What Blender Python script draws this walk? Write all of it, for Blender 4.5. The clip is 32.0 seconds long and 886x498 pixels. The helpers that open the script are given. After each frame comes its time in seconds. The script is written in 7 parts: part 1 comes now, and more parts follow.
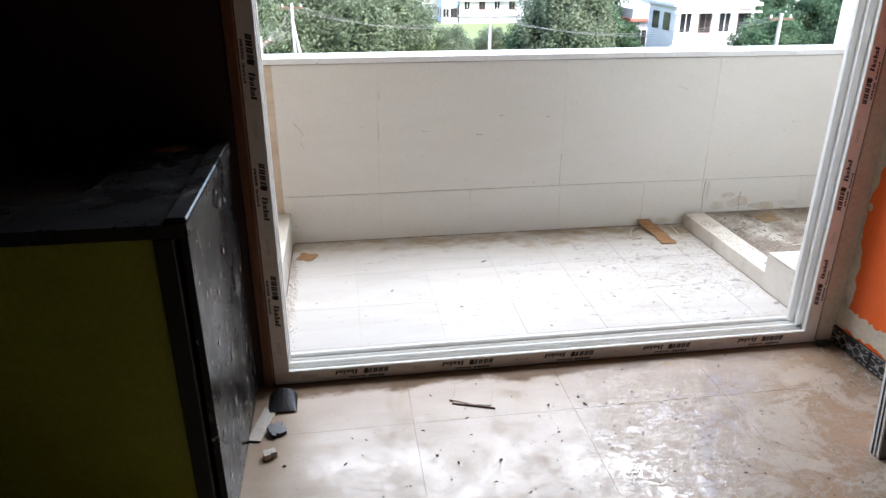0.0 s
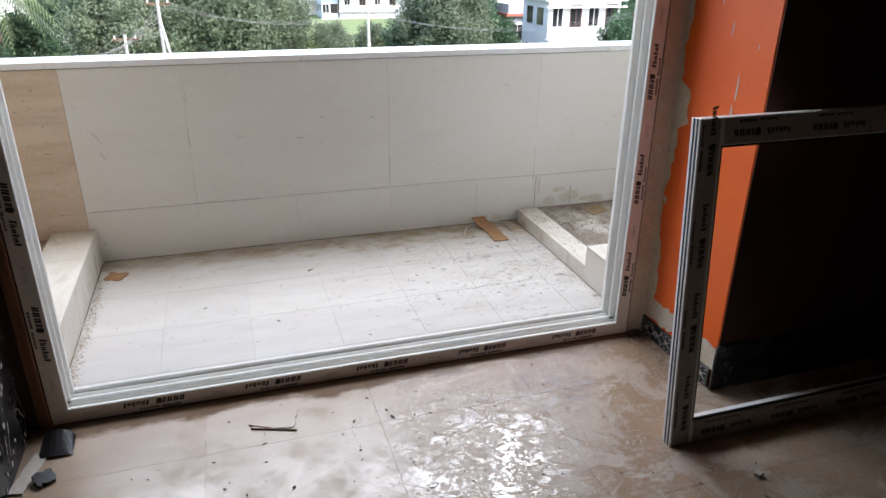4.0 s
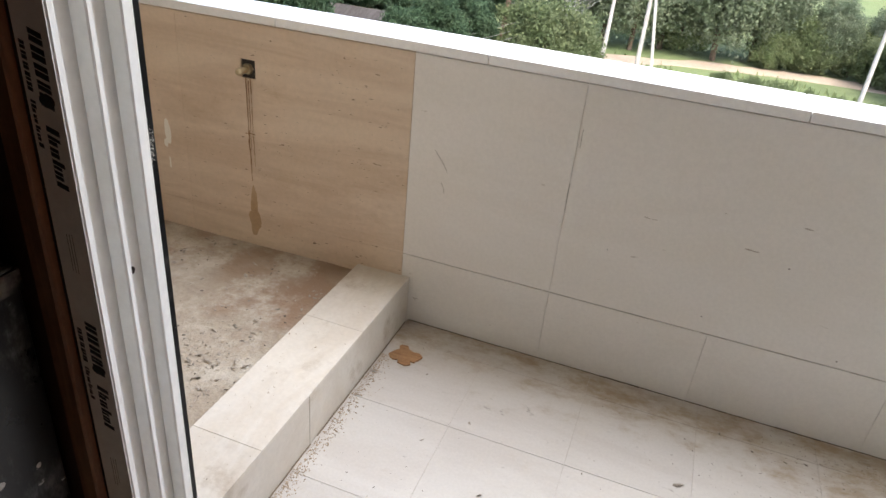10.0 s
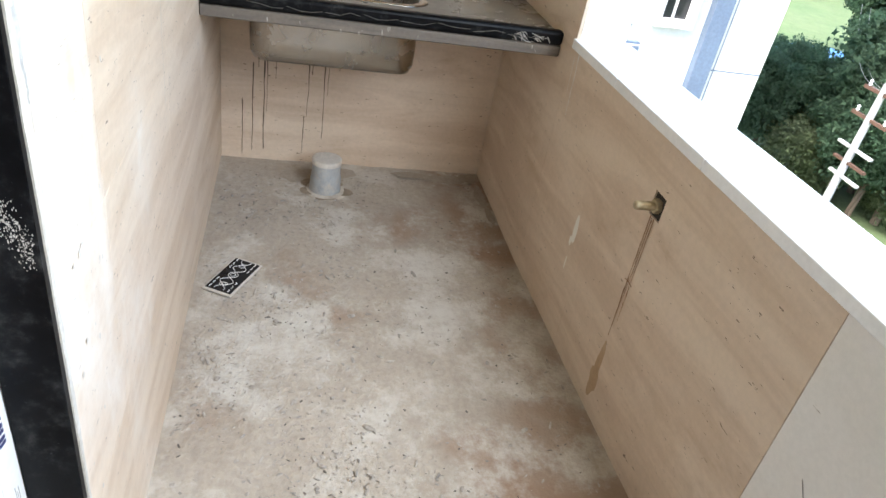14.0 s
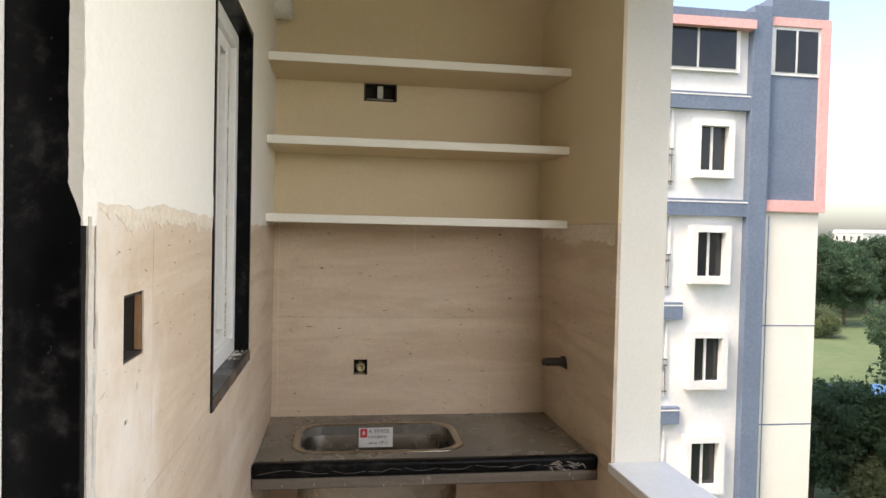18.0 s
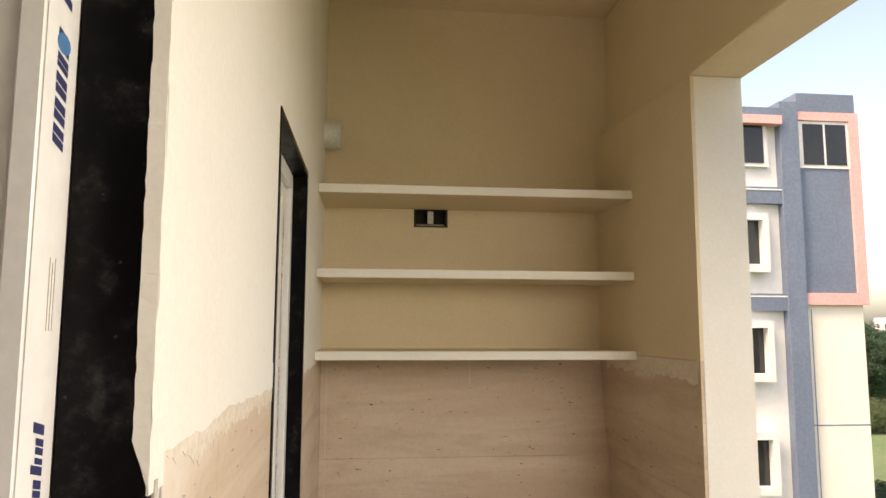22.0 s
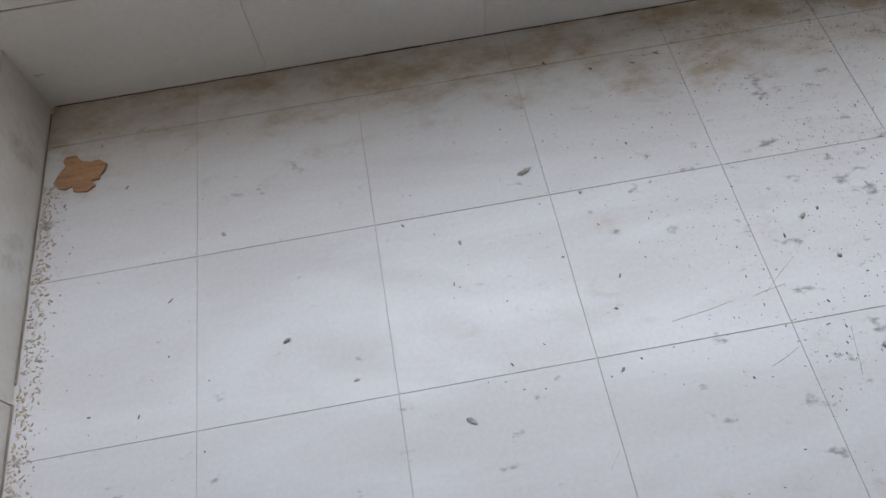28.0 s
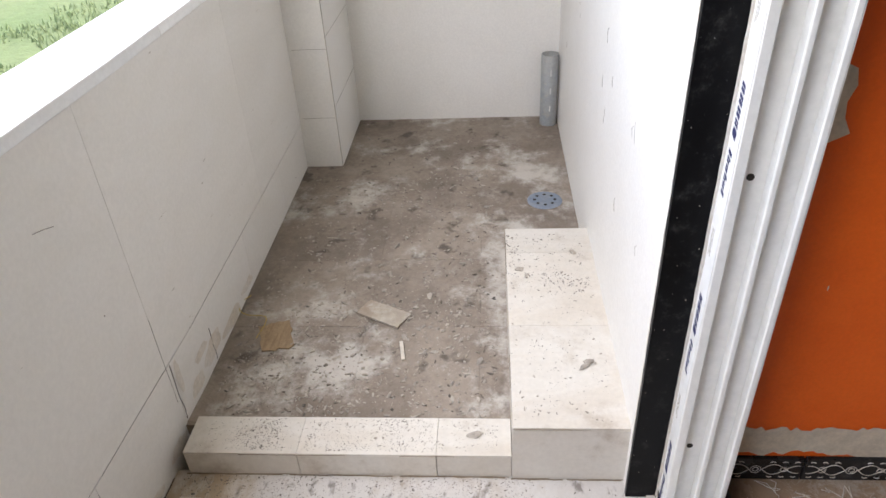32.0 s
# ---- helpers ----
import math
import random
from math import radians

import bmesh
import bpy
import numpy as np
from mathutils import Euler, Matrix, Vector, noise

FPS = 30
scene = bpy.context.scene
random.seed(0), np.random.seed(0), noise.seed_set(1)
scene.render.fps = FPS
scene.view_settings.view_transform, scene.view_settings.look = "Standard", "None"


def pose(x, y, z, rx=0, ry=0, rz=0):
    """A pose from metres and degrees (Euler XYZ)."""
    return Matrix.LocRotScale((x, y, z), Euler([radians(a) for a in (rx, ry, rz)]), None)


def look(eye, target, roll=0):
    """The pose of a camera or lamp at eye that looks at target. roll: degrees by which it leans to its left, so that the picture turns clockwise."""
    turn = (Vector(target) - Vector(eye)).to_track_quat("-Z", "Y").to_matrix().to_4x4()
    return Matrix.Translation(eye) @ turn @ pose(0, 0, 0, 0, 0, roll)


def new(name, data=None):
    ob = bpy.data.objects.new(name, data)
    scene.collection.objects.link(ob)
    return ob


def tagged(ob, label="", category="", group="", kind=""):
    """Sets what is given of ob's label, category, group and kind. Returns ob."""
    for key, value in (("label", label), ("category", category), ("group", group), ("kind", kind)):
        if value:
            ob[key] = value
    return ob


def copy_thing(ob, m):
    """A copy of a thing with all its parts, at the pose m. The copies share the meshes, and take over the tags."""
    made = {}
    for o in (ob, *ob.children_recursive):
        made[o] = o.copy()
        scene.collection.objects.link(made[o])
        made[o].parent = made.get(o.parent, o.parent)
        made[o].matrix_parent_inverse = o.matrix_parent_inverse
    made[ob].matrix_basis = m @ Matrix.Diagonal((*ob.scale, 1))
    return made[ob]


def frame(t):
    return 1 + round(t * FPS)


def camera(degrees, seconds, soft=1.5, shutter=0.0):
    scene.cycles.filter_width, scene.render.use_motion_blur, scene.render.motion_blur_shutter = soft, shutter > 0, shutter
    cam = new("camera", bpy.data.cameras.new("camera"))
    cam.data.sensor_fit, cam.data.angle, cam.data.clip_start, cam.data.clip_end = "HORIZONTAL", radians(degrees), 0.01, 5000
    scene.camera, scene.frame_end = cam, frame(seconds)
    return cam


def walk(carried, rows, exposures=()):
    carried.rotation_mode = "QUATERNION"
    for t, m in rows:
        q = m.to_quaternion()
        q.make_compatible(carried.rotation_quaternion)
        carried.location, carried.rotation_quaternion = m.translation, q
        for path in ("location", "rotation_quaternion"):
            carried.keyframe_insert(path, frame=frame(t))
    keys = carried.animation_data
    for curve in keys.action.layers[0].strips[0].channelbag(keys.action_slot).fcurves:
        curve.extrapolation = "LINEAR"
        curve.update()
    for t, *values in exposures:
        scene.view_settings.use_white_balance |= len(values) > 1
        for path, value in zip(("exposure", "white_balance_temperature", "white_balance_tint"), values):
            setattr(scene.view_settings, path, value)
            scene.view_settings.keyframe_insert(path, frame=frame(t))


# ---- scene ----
cam = camera(65.3, 32.0)
PATH = [
    (0, (0.258, -2.39, 1.582), (0.529, -0.571, 0.796), 0.1),
    (0.5, (0.304, -2.385, 1.586), (0.764, -0.605, 0.799), 0.9),
    (1, (0.317, -2.369, 1.586), (0.883, -0.605, 0.833), 2.1),
    (1.5, (0.32, -2.358, 1.587), (0.903, -0.6, 0.832), 2.3),
    (2, (0.341, -2.365, 1.587), (0.98, -0.633, 0.817), 3.1),
    (2.5, (0.454, -2.351, 1.592), (1.121, -0.623, 0.839), 2.2),
    (4.5, (0.655, -2.343, 1.577), (1.138, -0.578, 0.77), 0.4),
    (5, (0.636, -2.323, 1.569), (1.049, -0.54, 0.762), 0.7),
    (5.5, (0.623, -2.316, 1.58), (1.042, -0.535, 0.77), 0.9),
    (6, (0.608, -2.327, 1.598), (1.027, -0.512, 0.869), 1.5),
    (6.5, (0.64, -2.327, 1.648), (1.033, -0.46, 1.047), 1.4),
    (7, (0.662, -2.296, 1.652), (1.051, -0.429, 1.048), 1.5),
    (7.5, (0.672, -2.147, 1.62), (1.065, -0.311, 0.931), 2.5),
    (8, (0.617, -1.832, 1.606), (1.012, -0.043, 0.804), 3.2),
    (8.4, (0.701, -1.603, 1.592), (0.971, 0.186, 0.741), 3.0),
    (9, (0.823, -1.26, 1.549), (0.736, 0.54, 0.681), 3.7),
    (9.5, (0.782, -0.958, 1.531), (0.52, 0.802, 0.619), 5.7),
    (10, (0.723, -0.635, 1.558), (0.187, 1.033, 0.593), 5.8),
    (10.5, (0.751, -0.379, 1.478), (-0.097, 1.158, 0.519), 6.5),
    (11, (0.797, -0.069, 1.546), (-0.352, 1.185, 0.493), 7.8),
    (11.5, (0.722, 0.09, 1.549), (-0.551, 1.223, 0.503), 7.5),
    (12, (0.578, 0.162, 1.545), (-0.788, 1.189, 0.505), 8.5),
    (12.5, (0.506, 0.236, 1.557), (-0.974, 1.077, 0.508), 8.9),
    (13, (0.554, 0.395, 1.59), (-1.032, 0.986, 0.526), 9.9),
    (13.5, (0.673, 0.492, 1.618), (-0.929, 0.975, 0.522), 11.6),
    (15.5, (0.681, 0.494, 1.677), (-1.129, 0.856, 0.909), 5.3),
    (16, (0.708, 0.5, 1.734), (-1.172, 0.859, 1.154), 4.1),
    (16.5, (0.713, 0.493, 1.759), (-1.208, 0.856, 1.334), 3.7),
    (17, (0.728, 0.499, 1.782), (-1.221, 0.835, 1.486), 2.3),
    (17.5, (0.717, 0.492, 1.808), (-1.248, 0.816, 1.628), 2.0),
    (18, (0.719, 0.488, 1.833), (-1.259, 0.781, 1.781), 1.3),
    (18.5, (0.709, 0.468, 1.883), (-1.27, 0.751, 1.91), 0.8),
    (19, (0.682, 0.436, 1.917), (-1.299, 0.675, 2.055), 0.2),
    (19.5, (0.671, 0.427, 1.955), (-1.297, 0.639, 2.237), -0.0),
    (20, (0.644, 0.421, 1.991), (-1.304, 0.612, 2.405), -0.7),
    (20.5, (0.621, 0.419, 2.004), (-1.313, 0.609, 2.477), -0.7),
    (21, (0.613, 0.412, 2.005), (-1.319, 0.588, 2.489), -0.8),
    (21.5, (0.599, 0.402, 1.999), (-1.345, 0.57, 2.439), -0.3),
    (22, (0.557, 0.399, 1.971), (-1.419, 0.608, 2.194), 0.2),
    (22.5, (0.517, 0.408, 1.937), (-1.472, 0.616, 1.931), 1.1),
    (23, (0.507, 0.412, 1.886), (-1.467, 0.624, 1.642), 2.4),
    (23.5, (0.523, 0.413, 1.835), (-1.414, 0.64, 1.395), 2.9),
    (24, (0.537, 0.415, 1.789), (-1.349, 0.642, 1.165), 2.8),
    (24.5, (0.556, 0.415, 1.756), (-1.272, 0.642, 0.976), 2.9),
    (26.5, (0.521, 0.39, 1.43), (-0.367, 1.186, -0.175), -11.5),
    (27, (0.558, 0.28, 1.338), (0.041, 1.219, -0.35), -11.6),
    (27.2, (0.562, 0.245, 1.298), (0.228, 1.246, -0.401), -8.1),
    (28, (0.749, 0.198, 1.251), (0.81, 1.154, -0.504), -6.8),
    (28.8, (0.96, 0.134, 1.251), (1.38, 1.05, -0.476), -6.0),
    (29, (0.984, 0.134, 1.252), (1.517, 0.981, -0.479), -4.6),
    (30, (1.007, 0.206, 1.373), (2.124, 0.883, -0.142), 2.4),
    (30.5, (1.061, 0.162, 1.405), (2.411, 0.864, 0.107), -1.3),
    (31, (1.179, 0.301, 1.457), (2.701, 0.767, 0.246), -1.5),
    (31.5, (1.204, 0.406, 1.517), (2.809, 0.704, 0.36), -2.1),
    (32, (1.153, 0.549, 1.546), (2.806, 0.691, 0.429), -3.3),
]
EXPOSURES = [(0, 2.8, 6300, 10), (1, 2.38, 6500, 10), (2, 2.36, 6400, 12), (5, 2.42, 6300, 10), (6, 2.48, 6200, 10), (7, 2.13, 6550, 11), (9, 2.15, 6700, 11), (10, 2.33, 6850, 12), (11, 2.45, 6600, 10), (12, 2.6, 6500, 10), (13, 2.68, 6200, 6), (16, 2.0, 6800, 11), (17, 1.74, 7100, 12), (18, 1.55, 7350, 13), (19, 1.54, 8700, 17), (20, 1.5, 9200, 18), (21, 1.68, 8000, 19), (22, 1.64, 8700, 17), (23, 1.66, 8000, 15), (24, 1.7, 7100, 13), (27, 2, 6500, 8), (28, 1.74, 5950, 10), (29, 1.97, 6150, 10), (30, 1.96, 6150, 10), (31, 2.45, 6400, 12), (32, 2.26, 6700, 14)]
walk(cam, [(t, look(eye, target, roll)) for t, eye, target, roll in PATH], EXPOSURES)

# ---- light ----
world = bpy.data.worlds.new("hazy_sky")
scene.world = world
world.use_nodes = True
SUN_EL, SUN_AZ = radians(52), radians(150)
_wn = world.node_tree.nodes
_sky = _wn.new("ShaderNodeTexSky")
_sky.sky_type = "NISHITA"
_sky.sun_disc = False
_sky.sun_elevation, _sky.sun_rotation = SUN_EL, SUN_AZ
_sky.air_density, _sky.dust_density, _sky.ozone_density = 0.9, 3.0, 1.0
_bg = _wn["Background"]
_bg.inputs["Strength"].default_value = 0.15
world.node_tree.links.new(_sky.outputs[0], _bg.inputs["Color"])
sun = new("sun", bpy.data.lights.new("sun", "SUN"))
sun.data.energy, sun.data.angle, sun.data.color = 1.0, radians(14), (1.0, 0.95, 0.88)
sun.matrix_world = look((0, 0, 0), (-math.sin(SUN_AZ) * math.cos(SUN_EL), -math.cos(SUN_AZ) * math.cos(SUN_EL), -math.sin(SUN_EL)))

# added unseen lamp outside, boosting the sky's light that falls in over the coping
sky_fill = new("sky_light_in_opening", bpy.data.lights.new("sky_light_in_opening", "AREA"))
sky_fill.data.shape, sky_fill.data.size, sky_fill.data.size_y = "RECTANGLE", 3.4, 0.85
sky_fill.data.energy, sky_fill.data.color = 23.0, (0.95, 0.975, 1.0)
sky_fill.matrix_world = look((1.30, 1.82, 2.36), (1.30, 1.055, 1.15))

# ---- building helpers ----
def part(name, bm, material, parent=None, label="", smooth=False):
    """Links a bmesh, given in world metres, as one mesh object under a thing or a part."""
    me = bpy.data.meshes.new(name)
    bm.to_mesh(me)
    bm.free()
    me.materials.append(material)
    if smooth:
        me.shade_smooth()
    ob = new(name, me)
    if parent is not None:
        ob.parent = parent
        if parent.type == "EMPTY":
            ob.matrix_parent_inverse = parent.matrix_basis.inverted()
    return tagged(ob, label)


def thing(name, at, label, category, group=""):
    ob = new(name)
    ob.matrix_basis = Matrix.Translation(at)
    ob.empty_display_size = 0.1
    return tagged(ob, label, category, group)


def setting(name, bm, material, label, category="", smooth=False):
    return tagged(part(name, bm, material, None, label, smooth), "", category, "", "structure")


def box(bm, x0, y0, z0, x1, y1, z1, bev=0.0, seg=1):
    v = [bm.verts.new((x, y, z)) for z in (z0, z1) for x, y in ((x0, y0), (x1, y0), (x1, y1), (x0, y1))]
    fs = [bm.faces.new([v[i] for i in f]) for f in ((3, 2, 1, 0), (4, 5, 6, 7), (0, 1, 5, 4), (1, 2, 6, 5), (2, 3, 7, 6), (3, 0, 4, 7))]
    if bev:
        bmesh.ops.bevel(bm, geom=list({e for f in fs for e in f.edges}), offset=bev, segments=seg, affect="EDGES", profile=0.5)
    return bm


def B(*args, **kw):
    return box(bmesh.new(), *args, **kw)


def tube(bm, p, q, r, n=12, r2=None, caps=True):
    p, q = Vector(p), Vector(q)
    r2 = r if r2 is None else r2
    turn = (q - p).to_track_quat("Z", "Y").to_matrix()
    rings = []
    for c, rad in ((p, r), (q, r2)):
        rings.append([bm.verts.new(c + turn @ Vector((rad * math.cos(k * math.tau / n), rad * math.sin(k * math.tau / n), 0))) for k in range(n)])
    for k in range(n):
        bm.faces.new((rings[0][k], rings[0][(k + 1) % n], rings[1][(k + 1) % n], rings[1][k]))
    if caps:
        bm.faces.new(rings[0][::-1])
        bm.faces.new(rings[1])
    return bm


def chain(bm, pts, r, n=6):
    """A round wire through points."""
    pts = [Vector(p) for p in pts]
    rings = []
    for i, p in enumerate(pts):
        way = (pts[min(i + 1, len(pts) - 1)] - pts[max(i - 1, 0)]).normalized()
        turn = way.to_track_quat("Z", "Y").to_matrix()
        rings.append([bm.verts.new(p + turn @ Vector((r * math.cos(k * math.tau / n), r * math.sin(k * math.tau / n), 0))) for k in range(n)])
    for a, b in zip(rings, rings[1:]):
        for k in range(n):
            bm.faces.new((a[k], a[(k + 1) % n], b[(k + 1) % n], b[k]))
    bm.faces.new(rings[0][::-1])
    bm.faces.new(rings[-1])
    return bm


def lathe(bm, at, profile, n=24, axis="Z"):
    rings = []
    for r, h in profile:
        ring = []
        for k in range(n):
            a = k * math.tau / n
            c = (r * math.cos(a), r * math.sin(a), h)
            c = c if axis == "Z" else (c[0], c[2], c[1]) if axis == "Y" else (c[2], c[0], c[1])
            ring.append(bm.verts.new(Vector(at) + Vector(c)))
        rings.append(ring)
    for a, b in zip(rings, rings[1:]):
        for k in range(n):
            bm.faces.new((a[k], a[(k + 1) % n], b[(k + 1) % n], b[k]))
    bmesh.ops.recalc_face_normals(bm, faces=bm.faces)
    return bm


def pierced(axis, a0, a1, u0, u1, v0, v1, holes=()):
    """A slab from a0 to a1 along axis ('x' or 'y'), u along the wall, v up, with rectangular openings (u0, u1, v0, v1) through it."""
    holes = [(max(h[0], u0), min(h[1], u1), max(h[2], v0), min(h[3], v1)) for h in holes if h[0] < u1 and h[1] > u0 and h[2] < v1 and h[3] > v0]
    us = sorted({u0, u1, *[h[0] for h in holes], *[h[1] for h in holes]})
    vs = sorted({v0, v1, *[h[2] for h in holes], *[h[3] for h in holes]})
    full = {(i, j) for i in range(len(us) - 1) for j in range(len(vs) - 1)
            if not any(h[0] - 1e-6 < (us[i] + us[i + 1]) / 2 < h[1] + 1e-6 and h[2] < (vs[j] + vs[j + 1]) / 2 < h[3] for h in holes)}
    bm = bmesh.new()
    cache = {}

    def vert(a, i, j):
        if (a, i, j) not in cache:
            cache[a, i, j] = bm.verts.new((a, us[i], vs[j]) if axis == "x" else (us[i], a, vs[j]))
        return cache[a, i, j]

    for i, j in full:
        for a in (a0, a1):
            bm.faces.new([vert(a, i, j), vert(a, i + 1, j), vert(a, i + 1, j + 1), vert(a, i, j + 1)])
        for di, dj, p, q in ((-1, 0, (0, 0), (0, 1)), (1, 0, (1, 0), (1, 1)), (0, -1, (0, 0), (1, 0)), (0, 1, (0, 1), (1, 1))):
            if (i + di, j + dj) not in full:
                bm.faces.new([vert(a0, i + p[0], j + p[1]), vert(a0, i + q[0], j + q[1]), vert(a1, i + q[0], j + q[1]), vert(a1, i + p[0], j + p[1])])
    bmesh.ops.recalc_face_normals(bm, faces=bm.faces)
    return bm


ICO = bmesh.new()
bmesh.ops.create_icosphere(ICO, subdivisions=1, radius=1)
ICO_V = [tuple(v.co) for v in ICO.verts]
ICO_F = [tuple(v.index for v in f.verts) for f in ICO.faces]
ICO.free()


def rubble(name, places, material, label, category="rubble", flat=0.6):
    """Loose stones and crumbs, (x, y, z, size) each, as one heap."""
    rng = random.Random(len(places) * 7 + 1)
    verts, faces = [], []
    for x, y, z, s in places:
        o, turn = len(verts), Euler((rng.uniform(-0.3, 0.3), rng.uniform(-0.3, 0.3), rng.uniform(0, 6.3))).to_matrix()
        sx, sy, sz = s * rng.uniform(0.6, 1.9), s * rng.uniform(0.35, 0.85), s * flat * rng.uniform(0.35, 1.0)
        for c in ICO_V:
            k = rng.uniform(0.5, 1.25)
            w = turn @ Vector((c[0] * sx * k, c[1] * sy * k, c[2] * sz * k))
            verts.append((x + w.x, y + w.y, z + sz * 0.6 + w.z))
        faces += [tuple(i + o for i in f) for f in ICO_F]
    me = bpy.data.meshes.new(name)
    me.from_pydata(verts, [], faces)
    me.materials.append(material)
    return tagged(new(name, me), label, category, "", "stuff")


def scatter(n, x0, x1, y0, y1, z, small, large, power=4.0, seed=0, keep=None):
    rng = random.Random(seed)
    out = []
    while len(out) < n:
        x, y = rng.uniform(x0, x1), rng.uniform(y0, y1)
        if keep is None or rng.random() < keep(x, y):
            out.append((x, y, z, small + (large - small) * rng.random() ** power))
    return out


def ragged(axis, a, u0, u1, low, high, rough=0.02, step=0.02, seed=0, sides=False, thick=0.0015, out=1):
    """A thin coat on a wall with a ragged lower edge (and sides)."""
    rng = random.Random(seed)
    n = max(4, int((u1 - u0) / step))
    bm = bmesh.new()
    lo, hi, walk_ = [], [], 0.0
    for k in range(n + 1):
        walk_ = walk_ * 0.8 + rng.uniform(-1, 1) * rough
        u = u0 + (u1 - u0) * k / n
        z = low + walk_ + rng.uniform(-0.2, 0.2) * rough
        mk = (lambda d, zz: (a + out * d, u, zz)) if axis == "x" else (lambda d, zz: (u, a + out * d, zz))
        lo.append((bm.verts.new(mk(thick, z)), bm.verts.new(mk(0, z))))
        hi.append(bm.verts.new(mk(thick, high + (rng.uniform(-1, 1) * rough if sides else 0))))
    for k in range(n):
        bm.faces.new((lo[k][0], lo[k + 1][0], hi[k + 1], hi[k]))
        bm.faces.new((lo[k][1], lo[k + 1][1], lo[k + 1][0], lo[k][0]))
    bmesh.ops.recalc_face_normals(bm, faces=bm.faces)
    return bm


def blotch(axis, a, u, v, ru, rv, seed=0, n=18, out=1, thick=0.0015):
    """A flat spot with an uneven outline on a wall ('x', 'y') or floor ('z')."""
    rng = random.Random(seed)
    bm = bmesh.new()
    vs = []
    wob = [rng.uniform(0.55, 1.2) for _ in range(n)]
    for k in range(n):
        t, s = k * math.tau / n, (wob[k] * 2 + wob[k - 1] + wob[(k + 1) % n]) / 4
        p, q = u + ru * s * math.cos(t), v + rv * s * math.sin(t)
        d = a + out * thick
        vs.append(bm.verts.new((d, p, q) if axis == "x" else (p, d, q) if axis == "y" else (p, q, d)))
    bm.faces.new(vs)
    return bm


def streak(axis, a, u, top, length, width, seed=0, out=1, drift=0.0):
    """A run of stain down a wall, tapering and wavering."""
    rng = random.Random(seed)
    bm = bmesh.new()
    n, rows, w = 14, [], 0.0
    for k in range(n + 1):
        w = w * 0.8 + rng.uniform(-1, 1) * width * 0.25
        f = k / n
        half = width * 0.5 * rng.uniform(0.5, 1.1) * (1 - 0.6 * f)
        c, z, d = u + w + drift * f, top - length * f, a + out * 0.0016
        rows.append([bm.verts.new((d, c + s * half, z) if axis == "x" else (c + s * half, d, z)) for s in (-1, 1)])
    for p, q in zip(rows, rows[1:]):
        bm.faces.new((p[0], p[1], q[1], q[0]))
    return bm


# ---- materials ----
def nodes_of(name):
    m = bpy.data.materials.new(name)
    m.use_nodes = True
    return m, m.node_tree.nodes, m.node_tree.links, m.node_tree.nodes["Principled BSDF"]


def noise_node(ns, ls, coord, scale, detail=6.0, rough=0.6, stretch=None, distortion=0.0):
    if stretch:
        mp = ns.new("ShaderNodeMapping")
        mp.inputs["Scale"].default_value = stretch
        ls.new(coord, mp.inputs["Vector"])
        coord = mp.outputs[0]
    n = ns.new("ShaderNodeTexNoise")
    n.inputs["Scale"].default_value, n.inputs["Detail"].default_value = scale, detail
    n.inputs["Roughness"].default_value, n.inputs["Distortion"].default_value = rough, distortion
    ls.new(coord, n.inputs["Vector"])
    return n.outputs["Fac"]


def ramp_node(ns, ls, fac, lo, hi, a=0.0, b=1.0):
    r = ns.new("ShaderNodeMapRange")
    r.inputs["From Min"].default_value, r.inputs["From Max"].default_value = lo, hi
    r.inputs["To Min"].default_value, r.inputs["To Max"].default_value = a, b
    r.interpolation_type = "SMOOTHSTEP"
    ls.new(fac, r.inputs["Value"])
    return r.outputs[0]


def mix_node(ns, ls, fac, a, b, blend="MIX"):
    m = ns.new("ShaderNodeMix")
    m.data_type, m.blend_type = "RGBA", blend
    for sock, v in ((m.inputs[0], fac), (m.inputs[6], a), (m.inputs[7], b)):
        if isinstance(v, (int, float)):
            sock.default_value = v
        elif isinstance(v, tuple):
            sock.default_value = (*v, 1)
        else:
            ls.new(v, sock)
    return m.outputs[2]


